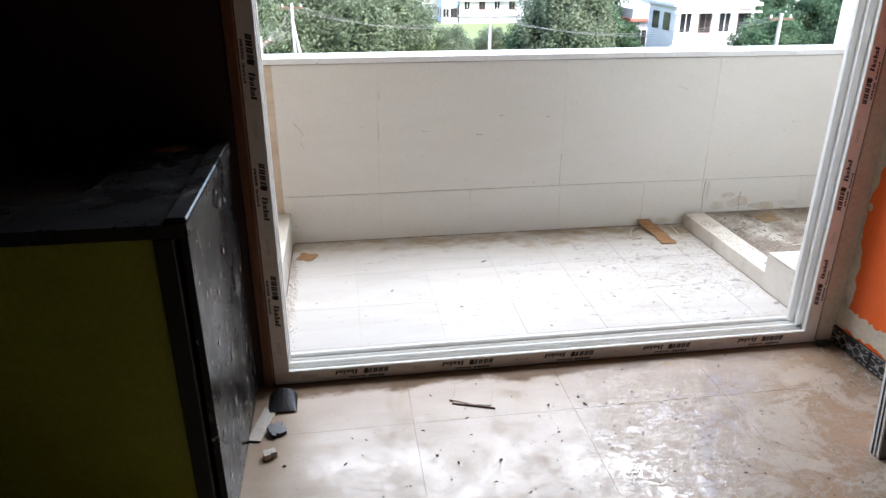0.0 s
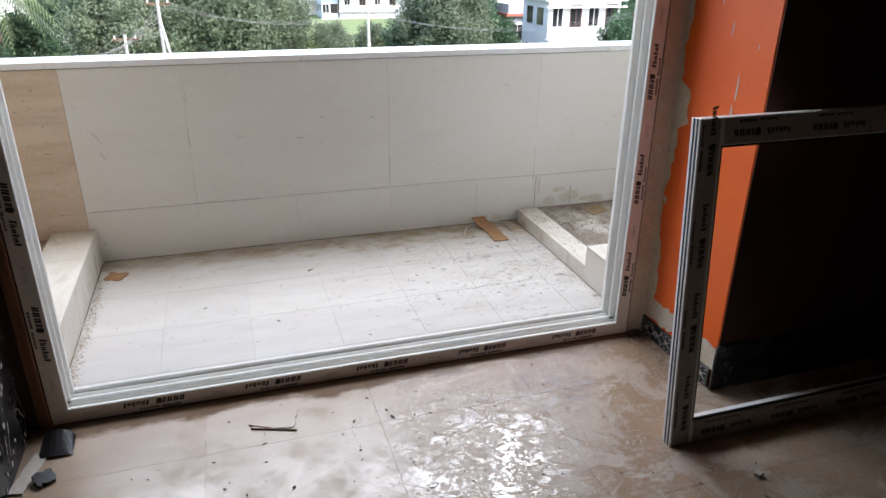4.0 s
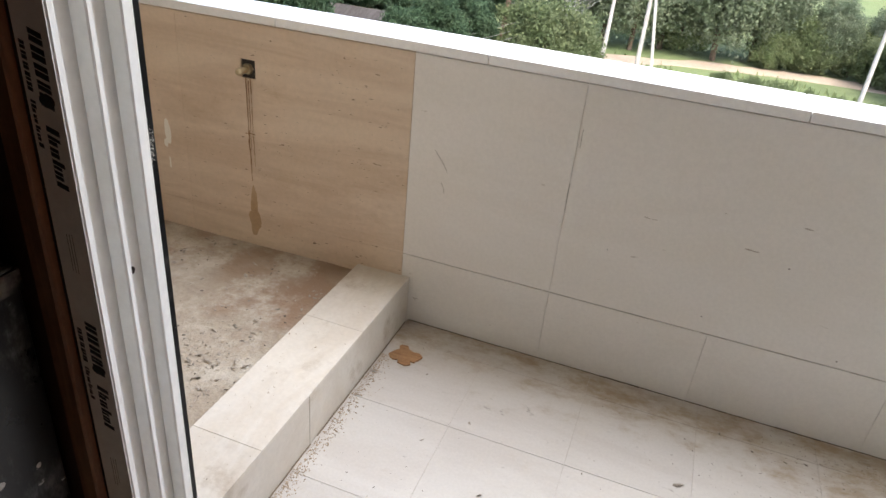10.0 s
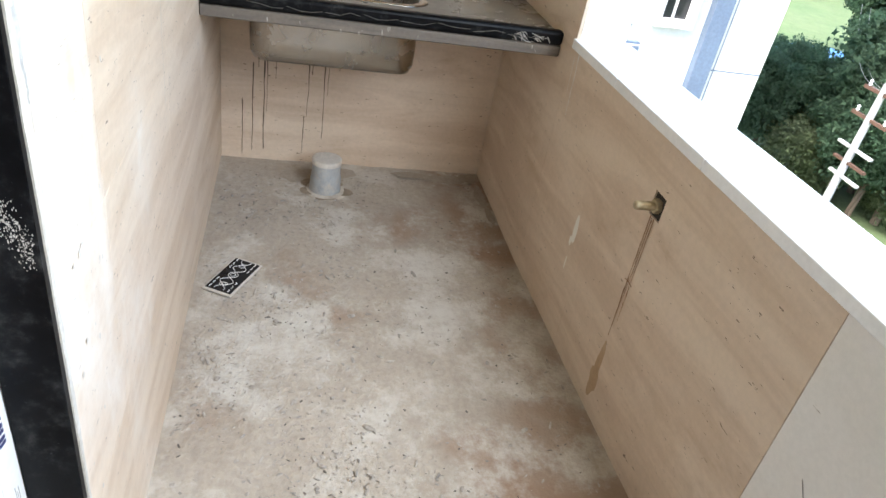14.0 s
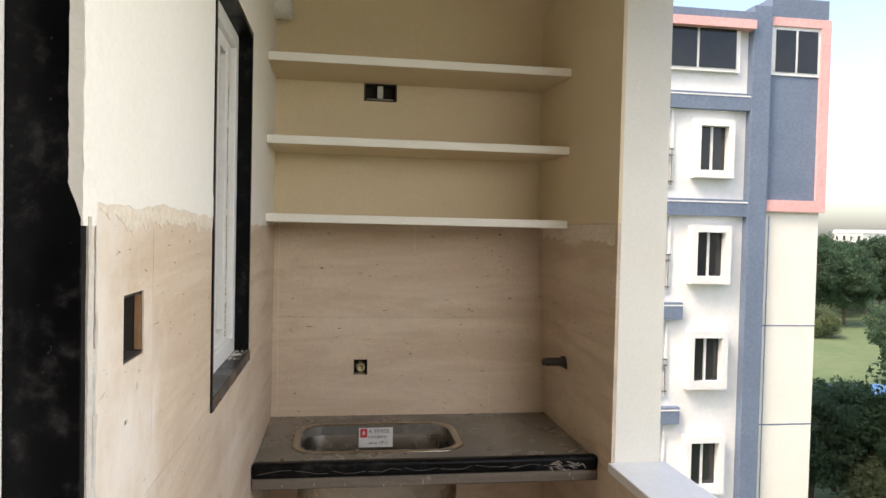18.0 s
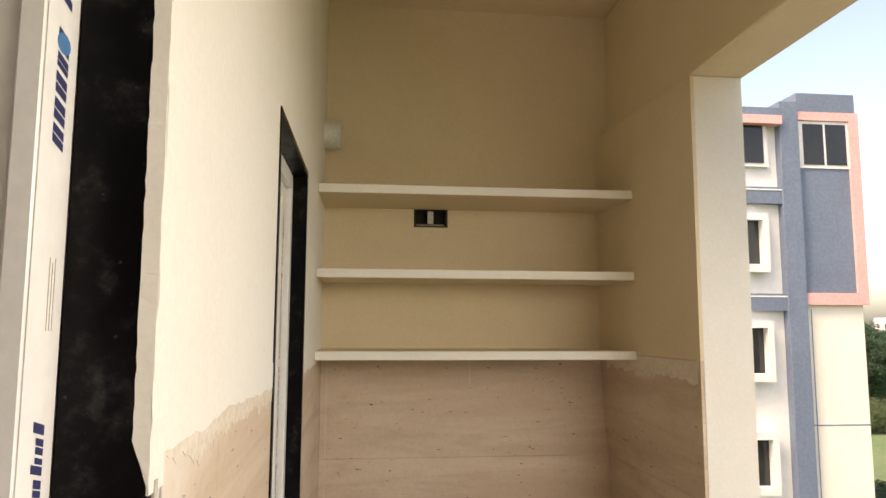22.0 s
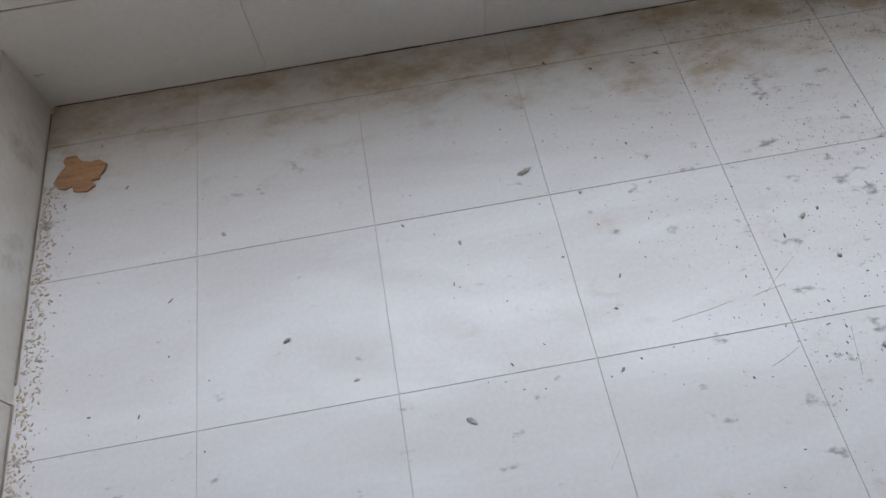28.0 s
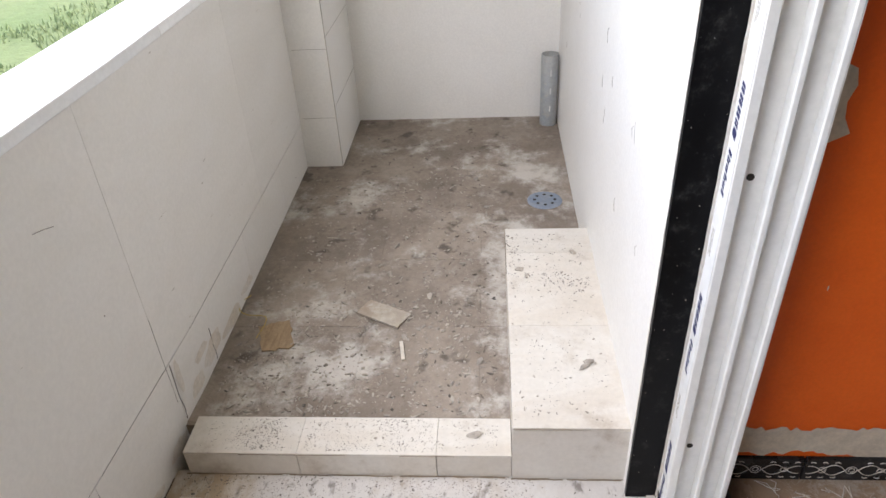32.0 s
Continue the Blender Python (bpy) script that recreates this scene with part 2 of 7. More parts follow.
def surface(name, col, col2=None, rough=0.6, rough2=None, metal=0.0, big=2.0, fine=70.0, vein=None, bump=0.15, depth=0.002,
            dust=None, dust_at=(0.5, 0.7), dust_scale=4.0, dust_stretch=None, specks=None, speck_at=(0.62, 0.66), speck_scale=60.0, jitter=0.06, spec=0.5, zone=None, zone_b=None, speck_stretch=None, speck_zone=None, gr=(0.86, 1.1)):
    """A surface with broad variation, fine grain, and if given veins, dust (a second colour, rougher) and dark or light specks."""
    m, ns, ls, bsdf = nodes_of(name)
    co = ns.new("ShaderNodeTexCoord").outputs["Object"]
    col2 = col2 or tuple(c * 0.82 for c in col)
    broad = ramp_node(ns, ls, noise_node(ns, ls, co, big, 5, 0.65, vein, 0.6 if vein else 0.0), 0.32, 0.68)
    grain = noise_node(ns, ls, co, fine, 4, 0.7)
    c = mix_node(ns, ls, broad, col, col2)
    g = ramp_node(ns, ls, grain, 0.25, 0.75, *gr)
    gm = ns.new("ShaderNodeCombineColor")
    for k in range(3):
        ls.new(g, gm.inputs[k])
    c = mix_node(ns, ls, 1.0, c, gm.outputs[0], "MULTIPLY")
    rg = ramp_node(ns, ls, broad, 0, 1, rough, rough2 if rough2 is not None else min(1, rough + 0.12))
    if specks:
        sn = noise_node(ns, ls, co, speck_scale, 3, 0.6, speck_stretch)
        if speck_zone:
            sep, add = ns.new("ShaderNodeSeparateXYZ"), ns.new("ShaderNodeMath")
            ls.new(co, sep.inputs[0])
            ls.new(sn, add.inputs[0])
            ls.new(ramp_node(ns, ls, sep.outputs[speck_zone[0]], speck_zone[1], speck_zone[2], 0.0, speck_zone[3]), add.inputs[1])
            sn = add.outputs[0]
        s = ramp_node(ns, ls, sn, *speck_at)
        c = mix_node(ns, ls, s, c, specks)
    if dust:
        d = noise_node(ns, ls, co, dust_scale, 8, 0.72, dust_stretch)
        for z_ in (zone, zone_b):
            if z_:
                sep, add = ns.new("ShaderNodeSeparateXYZ"), ns.new("ShaderNodeMath")
                ls.new(co, sep.inputs[0])
                ls.new(d, add.inputs[0])
                ls.new(ramp_node(ns, ls, sep.outputs[z_[0]], z_[1], z_[2], 0.0, z_[3]), add.inputs[1])
                d = add.outputs[0]
        d = ramp_node(ns, ls, d, *dust_at)
        c = mix_node(ns, ls, d, c, dust)
        rm = ns.new("ShaderNodeMix")
        ls.new(d, rm.inputs[0])
        ls.new(rg, rm.inputs[2])
        rm.inputs[3].default_value = 0.9
        rg = rm.outputs[0]
    if jitter:
        info = ns.new("ShaderNodeObjectInfo")
        h = ns.new("ShaderNodeHueSaturation")
        ls.new(c, h.inputs["Color"])
        ls.new(ramp_node(ns, ls, info.outputs["Random"], 0, 1, 1 - jitter, 1 + jitter), h.inputs["Value"])
        c = h.outputs[0]
    ls.new(c, bsdf.inputs["Base Color"])
    ls.new(rg, bsdf.inputs["Roughness"])
    bsdf.inputs["Metallic"].default_value = metal
    bsdf.inputs["Specular IOR Level"].default_value = spec
    bp = ns.new("ShaderNodeBump")
    bp.inputs["Strength"].default_value, bp.inputs["Distance"].default_value = bump, depth
    ls.new(grain, bp.inputs["Height"])
    ls.new(bp.outputs[0], bsdf.inputs["Normal"])
    return m


def smears(m, col):
    """Trowel swirls of dried cement slurry and a dull dusty side on a glossy floor, and the sill's shade in brown."""
    ns, ls = m.node_tree.nodes, m.node_tree.links
    bsdf = ns["Principled BSDF"]
    co = ns.new("ShaderNodeTexCoord").outputs["Object"]
    sep = ns.new("ShaderNodeSeparateXYZ")
    ls.new(co, sep.inputs[0])

    def maths(op, a, b):
        n = ns.new("ShaderNodeMath")
        n.operation = op
        for sock, v in zip(n.inputs, (a, b)):
            if isinstance(v, (int, float)):
                sock.default_value = v
            else:
                ls.new(v, sock)
        return n.outputs[0]
    area = maths("MULTIPLY", ramp_node(ns, ls, sep.outputs["X"], 0.95, 1.5, 0.15, 1.0), ramp_node(ns, ls, sep.outputs["Y"], -0.08, -0.3, 0.1, 1.0))
    n1 = noise_node(ns, ls, co, 11.0, 6, 0.68, (1, 1.5, 1), 0.9)
    ridge = ramp_node(ns, ls, maths("ABSOLUTE", maths("SUBTRACT", n1, 0.5), 0.0), 0.0, 0.035, 1.0, 0.0)
    n2 = noise_node(ns, ls, co, 30.0, 6, 0.72, (1, 1.8, 1), 1.2)
    fine = ramp_node(ns, ls, maths("ABSOLUTE", maths("SUBTRACT", n2, 0.5), 0.0), 0.0, 0.03, 1.0, 0.0)
    patch = ramp_node(ns, ls, noise_node(ns, ls, co, 4.2, 7, 0.7, None, 0.8), 0.47, 0.58)
    marks = maths("MULTIPLY", maths("MAXIMUM", ridge, maths("MULTIPLY", fine, patch)), area)
    slurry = maths("MULTIPLY", patch, area)
    base = bsdf.inputs["Base Color"].links[0].from_socket
    c = mix_node(ns, ls, maths("MULTIPLY", slurry, 0.45), base, col)
    c = mix_node(ns, ls, maths("MULTIPLY", marks, 0.5), c, (0.34, 0.27, 0.20))
    ls.new(c, bsdf.inputs["Base Color"])
    # the sill's shadow, painted as a ragged brown band along the floor's edge
    sill_shade = ramp_node(ns, ls, maths("ADD", noise_node(ns, ls, co, 6.0, 7, 0.7, (0.5, 1, 1)), ramp_node(ns, ls, sep.outputs["Y"], -0.16, 0.0, 0.0, 0.50)), 0.62, 0.86)
    c = mix_node(ns, ls, sill_shade, c, (0.14, 0.085, 0.048))
    ls.new(c, bsdf.inputs["Base Color"])
    rg = bsdf.inputs["Roughness"].links[0].from_socket
    dull = ramp_node(ns, ls, sep.outputs["X"], 1.45, 0.85, 0.0, 0.22)
    rg = maths("ADD", maths("ADD", rg, dull), maths("ADD", maths("MULTIPLY", slurry, 0.16), maths("MAXIMUM", maths("MULTIPLY", marks, 0.25), maths("MULTIPLY", sill_shade, 0.5))))
    ls.new(rg, bsdf.inputs["Roughness"])
    bp = ns.new("ShaderNodeBump")
    bp.inputs["Strength"].default_value, bp.inputs["Distance"].default_value = 0.35, 0.0025
    ls.new(maths("ADD", marks, maths("MULTIPLY", slurry, 0.5)), bp.inputs["Height"])
    ls.new(bsdf.inputs["Normal"].links[0].from_socket, bp.inputs["Normal"])
    ls.new(bp.outputs[0], bsdf.inputs["Normal"])


def glass(name, tint, rough=0.02):
    m, ns, ls, bsdf = nodes_of(name)
    bsdf.inputs["Base Color"].default_value = (*tint, 1)
    bsdf.inputs["Roughness"].default_value = rough
    bsdf.inputs["Specular IOR Level"].default_value = 0.8
    return m


M_ROOM = surface("dusty_beige_floor_tile", (0.40, 0.295, 0.208), (0.33, 0.232, 0.155), 0.07, 0.15, big=1.3, fine=90, vein=(1, 2.2, 1), dust=(0.39, 0.305, 0.225), dust_at=(0.46, 0.95), dust_scale=3.2, specks=(0.30, 0.22, 0.16), speck_at=(0.66, 0.74), speck_scale=26, speck_stretch=(1, 2, 1), bump=0.05, jitter=0, spec=0.85, gr=(0.95, 1.04))
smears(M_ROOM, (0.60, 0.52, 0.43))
M_TILE = surface("pale_balcony_tile", (0.565, 0.54, 0.515), (0.52, 0.485, 0.455), 0.42, 0.58, big=1.6, fine=110, vein=(1, 4, 1), dust=(0.36, 0.28, 0.195), dust_at=(0.58, 0.88), dust_scale=5.0, dust_stretch=(1, 1.6, 1), zone=("Y", 1.0, 1.42, 0.22), zone_b=("X", 1.0, 2.25, 0.07), specks=(0.23, 0.205, 0.185), speck_at=(0.655, 0.80), speck_scale=17, speck_stretch=(1, 1.7, 1), speck_zone=("X", 0.9, 2.1, 0.085), bump=0.06, jitter=0.02, gr=(0.95, 1.04))
M_JOINT = surface("grey_tile_joint", (0.36, 0.32, 0.28), (0.26, 0.23, 0.19), rough=0.9, big=9, fine=120)
M_ROOM_BED = surface("beige_room_floor_joint", (0.56, 0.44, 0.33), (0.48, 0.37, 0.27), rough=0.9, big=5, fine=120, jitter=0)
M_GRIME = surface("brown_grime_on_tile", (0.66, 0.585, 0.49), (0.73, 0.685, 0.62), 0.8, big=12, jitter=0)
M_FLOOR_JOINT = surface("dusty_floor_joint", (0.56, 0.525, 0.485), (0.47, 0.43, 0.385), rough=0.9, big=4, fine=120, jitter=0)
M_KERB = surface("cream_kerb_tile", (0.66, 0.625, 0.57), (0.60, 0.545, 0.475), 0.4, 0.6, big=2.5, vein=(3, 1, 1), dust=(0.44, 0.375, 0.305), dust_at=(0.53, 0.76), dust_scale=5, bump=0.06, jitter=0.03, gr=(0.95, 1.04))
M_PARAPET = surface("off_white_wall_tile", (0.775, 0.745, 0.70), (0.74, 0.705, 0.65), 0.45, 0.58, big=1.0, fine=80, vein=(1, 1, 3), dust=(0.56, 0.49, 0.41), dust_at=(0.66, 0.85), dust_scale=3.0, specks=(0.42, 0.37, 0.31), speck_at=(0.72, 0.76), speck_scale=9, speck_stretch=(1, 1, 5), bump=0.05, jitter=0.012, gr=(0.96, 1.03))
M_BEIGE = surface("wood_grain_beige_wall_tile", (0.68, 0.553, 0.422), (0.565, 0.432, 0.312), 0.40, 0.52, big=1.25, fine=60, vein=(1.0, 1.0, 7.0), dust=(0.49, 0.36, 0.245), dust_at=(0.52, 0.80), dust_scale=2.2, dust_stretch=(1, 1, 2.2), specks=(0.17, 0.11, 0.07), speck_at=(0.68, 0.72), speck_scale=30, speck_stretch=(1, 1, 4.0), bump=0.06, jitter=0.015, gr=(0.95, 1.04))
M_BEIGE_DUSTY = surface("dust_smeared_beige_wall_tile", (0.68, 0.553, 0.422), (0.565, 0.432, 0.312), 0.40, 0.52, big=1.25, fine=60, vein=(1.0, 1.0, 7.0), dust=(0.735, 0.67, 0.59), dust_at=(0.50, 0.82), dust_scale=3.4, dust_stretch=(1, 1, 0.6), zone=("X", -0.75, -0.08, 0.17), specks=(0.17, 0.11, 0.07), speck_at=(0.68, 0.72), speck_scale=30, speck_stretch=(1, 1, 4.0), bump=0.06, jitter=0.015, gr=(0.95, 1.04))
M_CREAM = surface("cream_wall_paint", (0.74, 0.615, 0.425), (0.70, 0.575, 0.385), 0.6, 0.7, big=1.5, fine=120, bump=0.08, jitter=0, gr=(0.95, 1.04))
M_WHITE = surface("white_wall_paint", (0.80, 0.78, 0.74), (0.76, 0.735, 0.69), 0.55, 0.65, big=1.2, fine=110, bump=0.08, dust=(0.66, 0.60, 0.52), dust_at=(0.68, 0.85), dust_scale=2, jitter=0, gr=(0.95, 1.04))
M_COPING = surface("white_marble_coping", (0.88, 0.88, 0.87), (0.84, 0.84, 0.83), 0.3, 0.45, big=2, fine=60, bump=0.03, gr=(0.95, 1.04))
M_DIRT = surface("dusty_cement_floor", (0.45, 0.39, 0.32), (0.375, 0.315, 0.25), 0.92, 0.97, big=2.4, fine=45, dust=(0.565, 0.525, 0.46), dust_at=(0.46, 0.66), dust_scale=3.6, bump=1.0, depth=0.007, specks=(0.31, 0.21, 0.145), speck_at=(0.55, 0.82), speck_scale=2.4, speck_zone=("Y", 0.75, 1.38, 0.15))
M_DIRT2 = surface("brown_dirty_tile_floor", (0.30, 0.25, 0.205), (0.195, 0.158, 0.128), 0.8, 0.95, big=3.5, fine=50, dust=(0.50, 0.465, 0.42), dust_at=(0.50, 0.66), dust_scale=3.2, specks=(0.11, 0.088, 0.07), speck_at=(0.58, 0.70), speck_scale=9, bump=0.7, depth=0.005, jitter=0.03)
M_GRANITE = surface("black_granite", (0.003, 0.003, 0.0034), (0.005, 0.005, 0.0056), 0.30, 0.42, big=6, fine=160, specks=(0.03, 0.03, 0.03), speck_at=(0.68, 0.75), speck_scale=110, dust=(0.06, 0.058, 0.054), dust_at=(0.50, 0.88), dust_scale=24, bump=0.02, jitter=0, spec=0.10)
M_GRANITE_DUSTY = surface("dust_covered_black_granite", (0.012, 0.012, 0.013), (0.02, 0.02, 0.021), 0.2, 0.4, big=5, fine=140, dust=(0.24, 0.22, 0.20), dust_at=(0.54, 0.78), dust_scale=6, bump=0.05, jitter=0, spec=0.35)
M_PANEL = surface("streaked_black_granite", (0.007, 0.007, 0.008), (0.012, 0.012, 0.013), 0.25, 0.4, big=5, fine=140, dust=(0.26, 0.262, 0.26), dust_at=(0.50, 0.78), dust_scale=4.5, dust_stretch=(1, 1.5, 0.8), specks=(0.42, 0.41, 0.39), speck_at=(0.68, 0.72), speck_scale=34, speck_stretch=(1, 0.6, 1.4), bump=0.05, jitter=0, spec=0.3)
M_DUSTY_EDGE = surface("brown_dust_on_granite_edge", (0.17, 0.14, 0.11), (0.10, 0.083, 0.068), 0.35, 0.6, big=4, fine=90, vein=(1, 0.6, 6), dust=(0.26, 0.215, 0.17), dust_at=(0.55, 0.8), dust_scale=7, jitter=0)
M_WORKTOP = surface("grey_dust_on_granite", (0.20, 0.18, 0.15), (0.12, 0.11, 0.098), 0.18, 0.38, big=3, fine=110, dust=(0.26, 0.23, 0.19), dust_at=(0.50, 0.75), dust_scale=5, bump=0.04, jitter=0)
M_PAINT = surface("warm_white_wall_paint", (0.84, 0.81, 0.735), (0.80, 0.765, 0.68), 0.6, 0.7, big=1.2, fine=120, bump=0.08, jitter=0, gr=(0.96, 1.03))
M_PAINT_THIN = surface("thin_brushed_paint", (0.76, 0.68, 0.565), (0.70, 0.60, 0.475), 0.5, 0.6, big=9, fine=90, vein=(1, 1, 5), bump=0.1, jitter=0)
M_BED = surface("pale_tile_joint", (0.60, 0.55, 0.48), (0.50, 0.45, 0.38), rough=0.9, big=5, fine=120, jitter=0)
M_BED_PALE = surface("off_white_tile_joint", (0.74, 0.71, 0.66), (0.66, 0.62, 0.56), rough=0.9, big=5, fine=120, jitter=0)
M_BED_BEIGE = surface("beige_tile_joint", (0.60, 0.48, 0.35), (0.54, 0.42, 0.30), rough=0.9, big=5, fine=120, jitter=0)
M_UPVC = surface("white_window_plastic", (0.86, 0.85, 0.82), (0.83, 0.815, 0.78), 0.28, 0.38, big=3, fine=40, dust=(0.60, 0.54, 0.46), dust_at=(0.66, 0.85), dust_scale=5, bump=0.02, jitter=0.02, gr=(0.95, 1.04))
M_FILM = surface("greyish_protective_film", (0.90, 0.88, 0.83), (0.83, 0.80, 0.75), 0.3, 0.45, big=7, fine=60, bump=0.10, jitter=0, gr=(0.95, 1.04))
# darker copy of the film, with the shade on the sash in its colour
M_FILM_SHADED = surface("shaded_protective_film", (0.46, 0.435, 0.405), (0.38, 0.355, 0.325), 0.35, 0.5, big=7, fine=60, bump=0.1, jitter=0)
M_INK = surface("black_print", (0.03, 0.03, 0.035), rough=0.6, jitter=0)
M_BLUE_INK = surface("navy_print", (0.03, 0.035, 0.12), rough=0.6, jitter=0)
M_SKY_INK = surface("light_blue_print", (0.06, 0.22, 0.45), rough=0.6, jitter=0)
M_ORANGE = surface("orange_wall_paint", (0.84, 0.135, 0.006), (0.77, 0.11, 0.005), 0.45, 0.6, big=1.8, fine=110, bump=0.1, dust=(0.55, 0.16, 0.05), dust_at=(0.64, 0.82), dust_scale=3, jitter=0, gr=(0.95, 1.04))
M_PLASTER = surface("bare_cream_plaster", (0.66, 0.58, 0.46), (0.58, 0.50, 0.39), 0.85, 0.95, big=4, fine=60, bump=0.35, jitter=0)
# maroon wall paint; also the dark colour for the unlit pier face and ceiling
M_MAROON = surface("maroon_wall_paint_and_shade", (0.055, 0.02, 0.012), (0.042, 0.015, 0.009), 0.45, 0.6, big=2, fine=90, bump=0.1, jitter=0)
M_WOOD = surface("brown_wood_batten", (0.22, 0.10, 0.045), (0.14, 0.06, 0.028), 0.45, 0.6, big=3, fine=80, vein=(12, 12, 1), bump=0.15, jitter=0)
M_GREEN = surface("olive_green_laminate", (0.38, 0.43, 0.02), (0.32, 0.365, 0.016), 0.35, 0.45, big=1.6, fine=60, bump=0.03, jitter=0)
M_STEEL = surface("brushed_stainless_steel", (0.40, 0.365, 0.32), (0.36, 0.33, 0.29), 0.22, 0.28, metal=1.0, big=1.2, fine=40, vein=(1, 9, 9), bump=0.0, jitter=0, gr=(0.98, 1.02))
M_PVC = surface("grey_drain_pipe_plastic", (0.30, 0.32, 0.33), (0.36, 0.36, 0.35), 0.45, 0.6, big=9, fine=60, dust=(0.45, 0.40, 0.33), dust_at=(0.5, 0.7), dust_scale=14, bump=0.05)
M_PVC_WHITE = surface("white_pipe_plastic", (0.74, 0.72, 0.66), rough=0.4, jitter=0)
# near-black colour that carries the shade inside holes and hollows
M_HOLE = surface("dark_recess", (0.035, 0.028, 0.022), rough=0.9, bump=0.3, jitter=0)
M_BRASS = surface("dull_plumbing_brass", (0.50, 0.42, 0.28), (0.38, 0.30, 0.18), 0.45, 0.6, metal=0.6, big=20, jitter=0)
M_IRON = surface("dark_pipe_iron", (0.06, 0.055, 0.05), rough=0.55, metal=0.5, jitter=0)
M_RUST = surface("rust_stain", (0.20, 0.095, 0.035), (0.36, 0.22, 0.12), 0.8, big=14, jitter=0)
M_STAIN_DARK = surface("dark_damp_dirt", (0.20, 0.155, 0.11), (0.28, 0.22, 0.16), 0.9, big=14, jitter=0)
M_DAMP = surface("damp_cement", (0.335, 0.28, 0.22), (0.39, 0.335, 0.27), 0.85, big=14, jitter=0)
M_STAIN = surface("faded_brown_stain", (0.42, 0.28, 0.155), (0.50, 0.36, 0.23), 0.6, big=9, jitter=0)
M_DRIP = surface("dark_drip_stain", (0.06, 0.04, 0.028), (0.13, 0.09, 0.06), 0.7, big=18, jitter=0)
M_CARD = surface("brown_cardboard", (0.37, 0.205, 0.10), (0.26, 0.135, 0.068), 0.85, 0.95, big=9, fine=80, vein=(1, 8, 1), bump=0.2)
M_CARD_PALE = surface("dusty_tan_cardboard", (0.36, 0.255, 0.15), (0.27, 0.185, 0.11), 0.85, 0.95, big=9, fine=80, vein=(1, 8, 1), bump=0.2)
M_PAPER = surface("white_sticker_paper", (0.75, 0.74, 0.72), rough=0.5, jitter=0)
M_RED = surface("red_print", (0.62, 0.03, 0.03), rough=0.5, jitter=0)
M_STONE = surface("grey_rubble", (0.27, 0.24, 0.21), (0.45, 0.40, 0.34), 0.9, 0.97, big=25, fine=120, bump=0.4, jitter=0)
M_CRUMB = surface("dark_crumbs", (0.09, 0.078, 0.066), (0.20, 0.17, 0.145), 0.95, big=30, jitter=0)
M_SAND = surface("sandy_grit", (0.46, 0.37, 0.28), (0.36, 0.28, 0.20), 0.95, big=30, jitter=0)
M_SMEAR = surface("white_cement_smear", (0.62, 0.58, 0.52), (0.52, 0.47, 0.41), 0.9, big=25, bump=0.4, jitter=0)
M_SPLASH = surface("grey_cement_splash", (0.52, 0.50, 0.47), (0.36, 0.345, 0.32), 0.9, big=25, bump=0.3, jitter=0)
M_SHARD = surface("dark_metal_scrap", (0.12, 0.12, 0.13), rough=0.3, metal=0.7, jitter=0)
M_DRAIN = surface("blue_grey_drain_cover", (0.20, 0.25, 0.33), (0.28, 0.31, 0.36), 0.5, metal=0.3, big=20, jitter=0)
M_STRIP = surface("pale_plastic_strip", (0.62, 0.57, 0.50), rough=0.5, jitter=0)
M_SEAL_GAP = surface("black_seal_and_gap", (0.015, 0.015, 0.015), rough=0.6, jitter=0)


def leaf_material(name, a, b):
    """Leaves that let part of the light through."""
    m = surface(name, a, b, 0.6, 0.7, big=0.5, fine=3, bump=0.0, jitter=0.14, spec=0.08)
    ns, ls = m.node_tree.nodes, m.node_tree.links
    bsdf, out = ns["Principled BSDF"], ns["Material Output"]
    tr, mx = ns.new("ShaderNodeBsdfTranslucent"), ns.new("ShaderNodeMixShader")
    ls.new(bsdf.inputs["Base Color"].links[0].from_socket, tr.inputs["Color"])
    mx.inputs[0].default_value = 0.5
    ls.new(bsdf.outputs[0], mx.inputs[1])
    ls.new(tr.outputs[0], mx.inputs[2])
    ls.new(mx.outputs[0], out.inputs["Surface"])
    return m


M_GLASS = glass("dark_window_glass", (0.012, 0.014, 0.016))

# ---- plan, in metres ----
DOOR_W = 2.22            # clear width between the jambs, from x = 0
HOUSE = 0.213            # balcony face of the house wall
PAR, PAR_OUT = 1.392, 1.562
FAR, END = -2.220, 4.530  # the two ends of the balcony
Z_MID, Z_UT, Z_RT = 0.018, 0.178, 0.090
COPE_LO, COPE_HI = 1.042, 1.075
CEIL, BEAM = 3.30, 2.762
HEAD = 2.60
WIN = (-1.453, -0.836, 1.452, 2.417)

# ---- house wall, room shell ----
setting("wall_house", pierced("y", 0.004, HOUSE - 0.012, -3.2, END + 0.2, -0.2, CEIL, [(-0.0755, DOOR_W + 0.0755, -0.2, HEAD + 0.0755), WIN, (-0.312, -0.22, 1.65, 1.74)]), M_PLASTER, "plastered house wall with door and window openings", "wall")
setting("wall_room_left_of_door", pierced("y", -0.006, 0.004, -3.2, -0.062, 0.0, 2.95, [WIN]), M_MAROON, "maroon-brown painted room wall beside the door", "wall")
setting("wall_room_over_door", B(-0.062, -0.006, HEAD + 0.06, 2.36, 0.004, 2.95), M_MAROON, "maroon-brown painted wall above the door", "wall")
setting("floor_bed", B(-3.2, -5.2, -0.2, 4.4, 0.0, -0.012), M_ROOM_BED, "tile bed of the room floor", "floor")
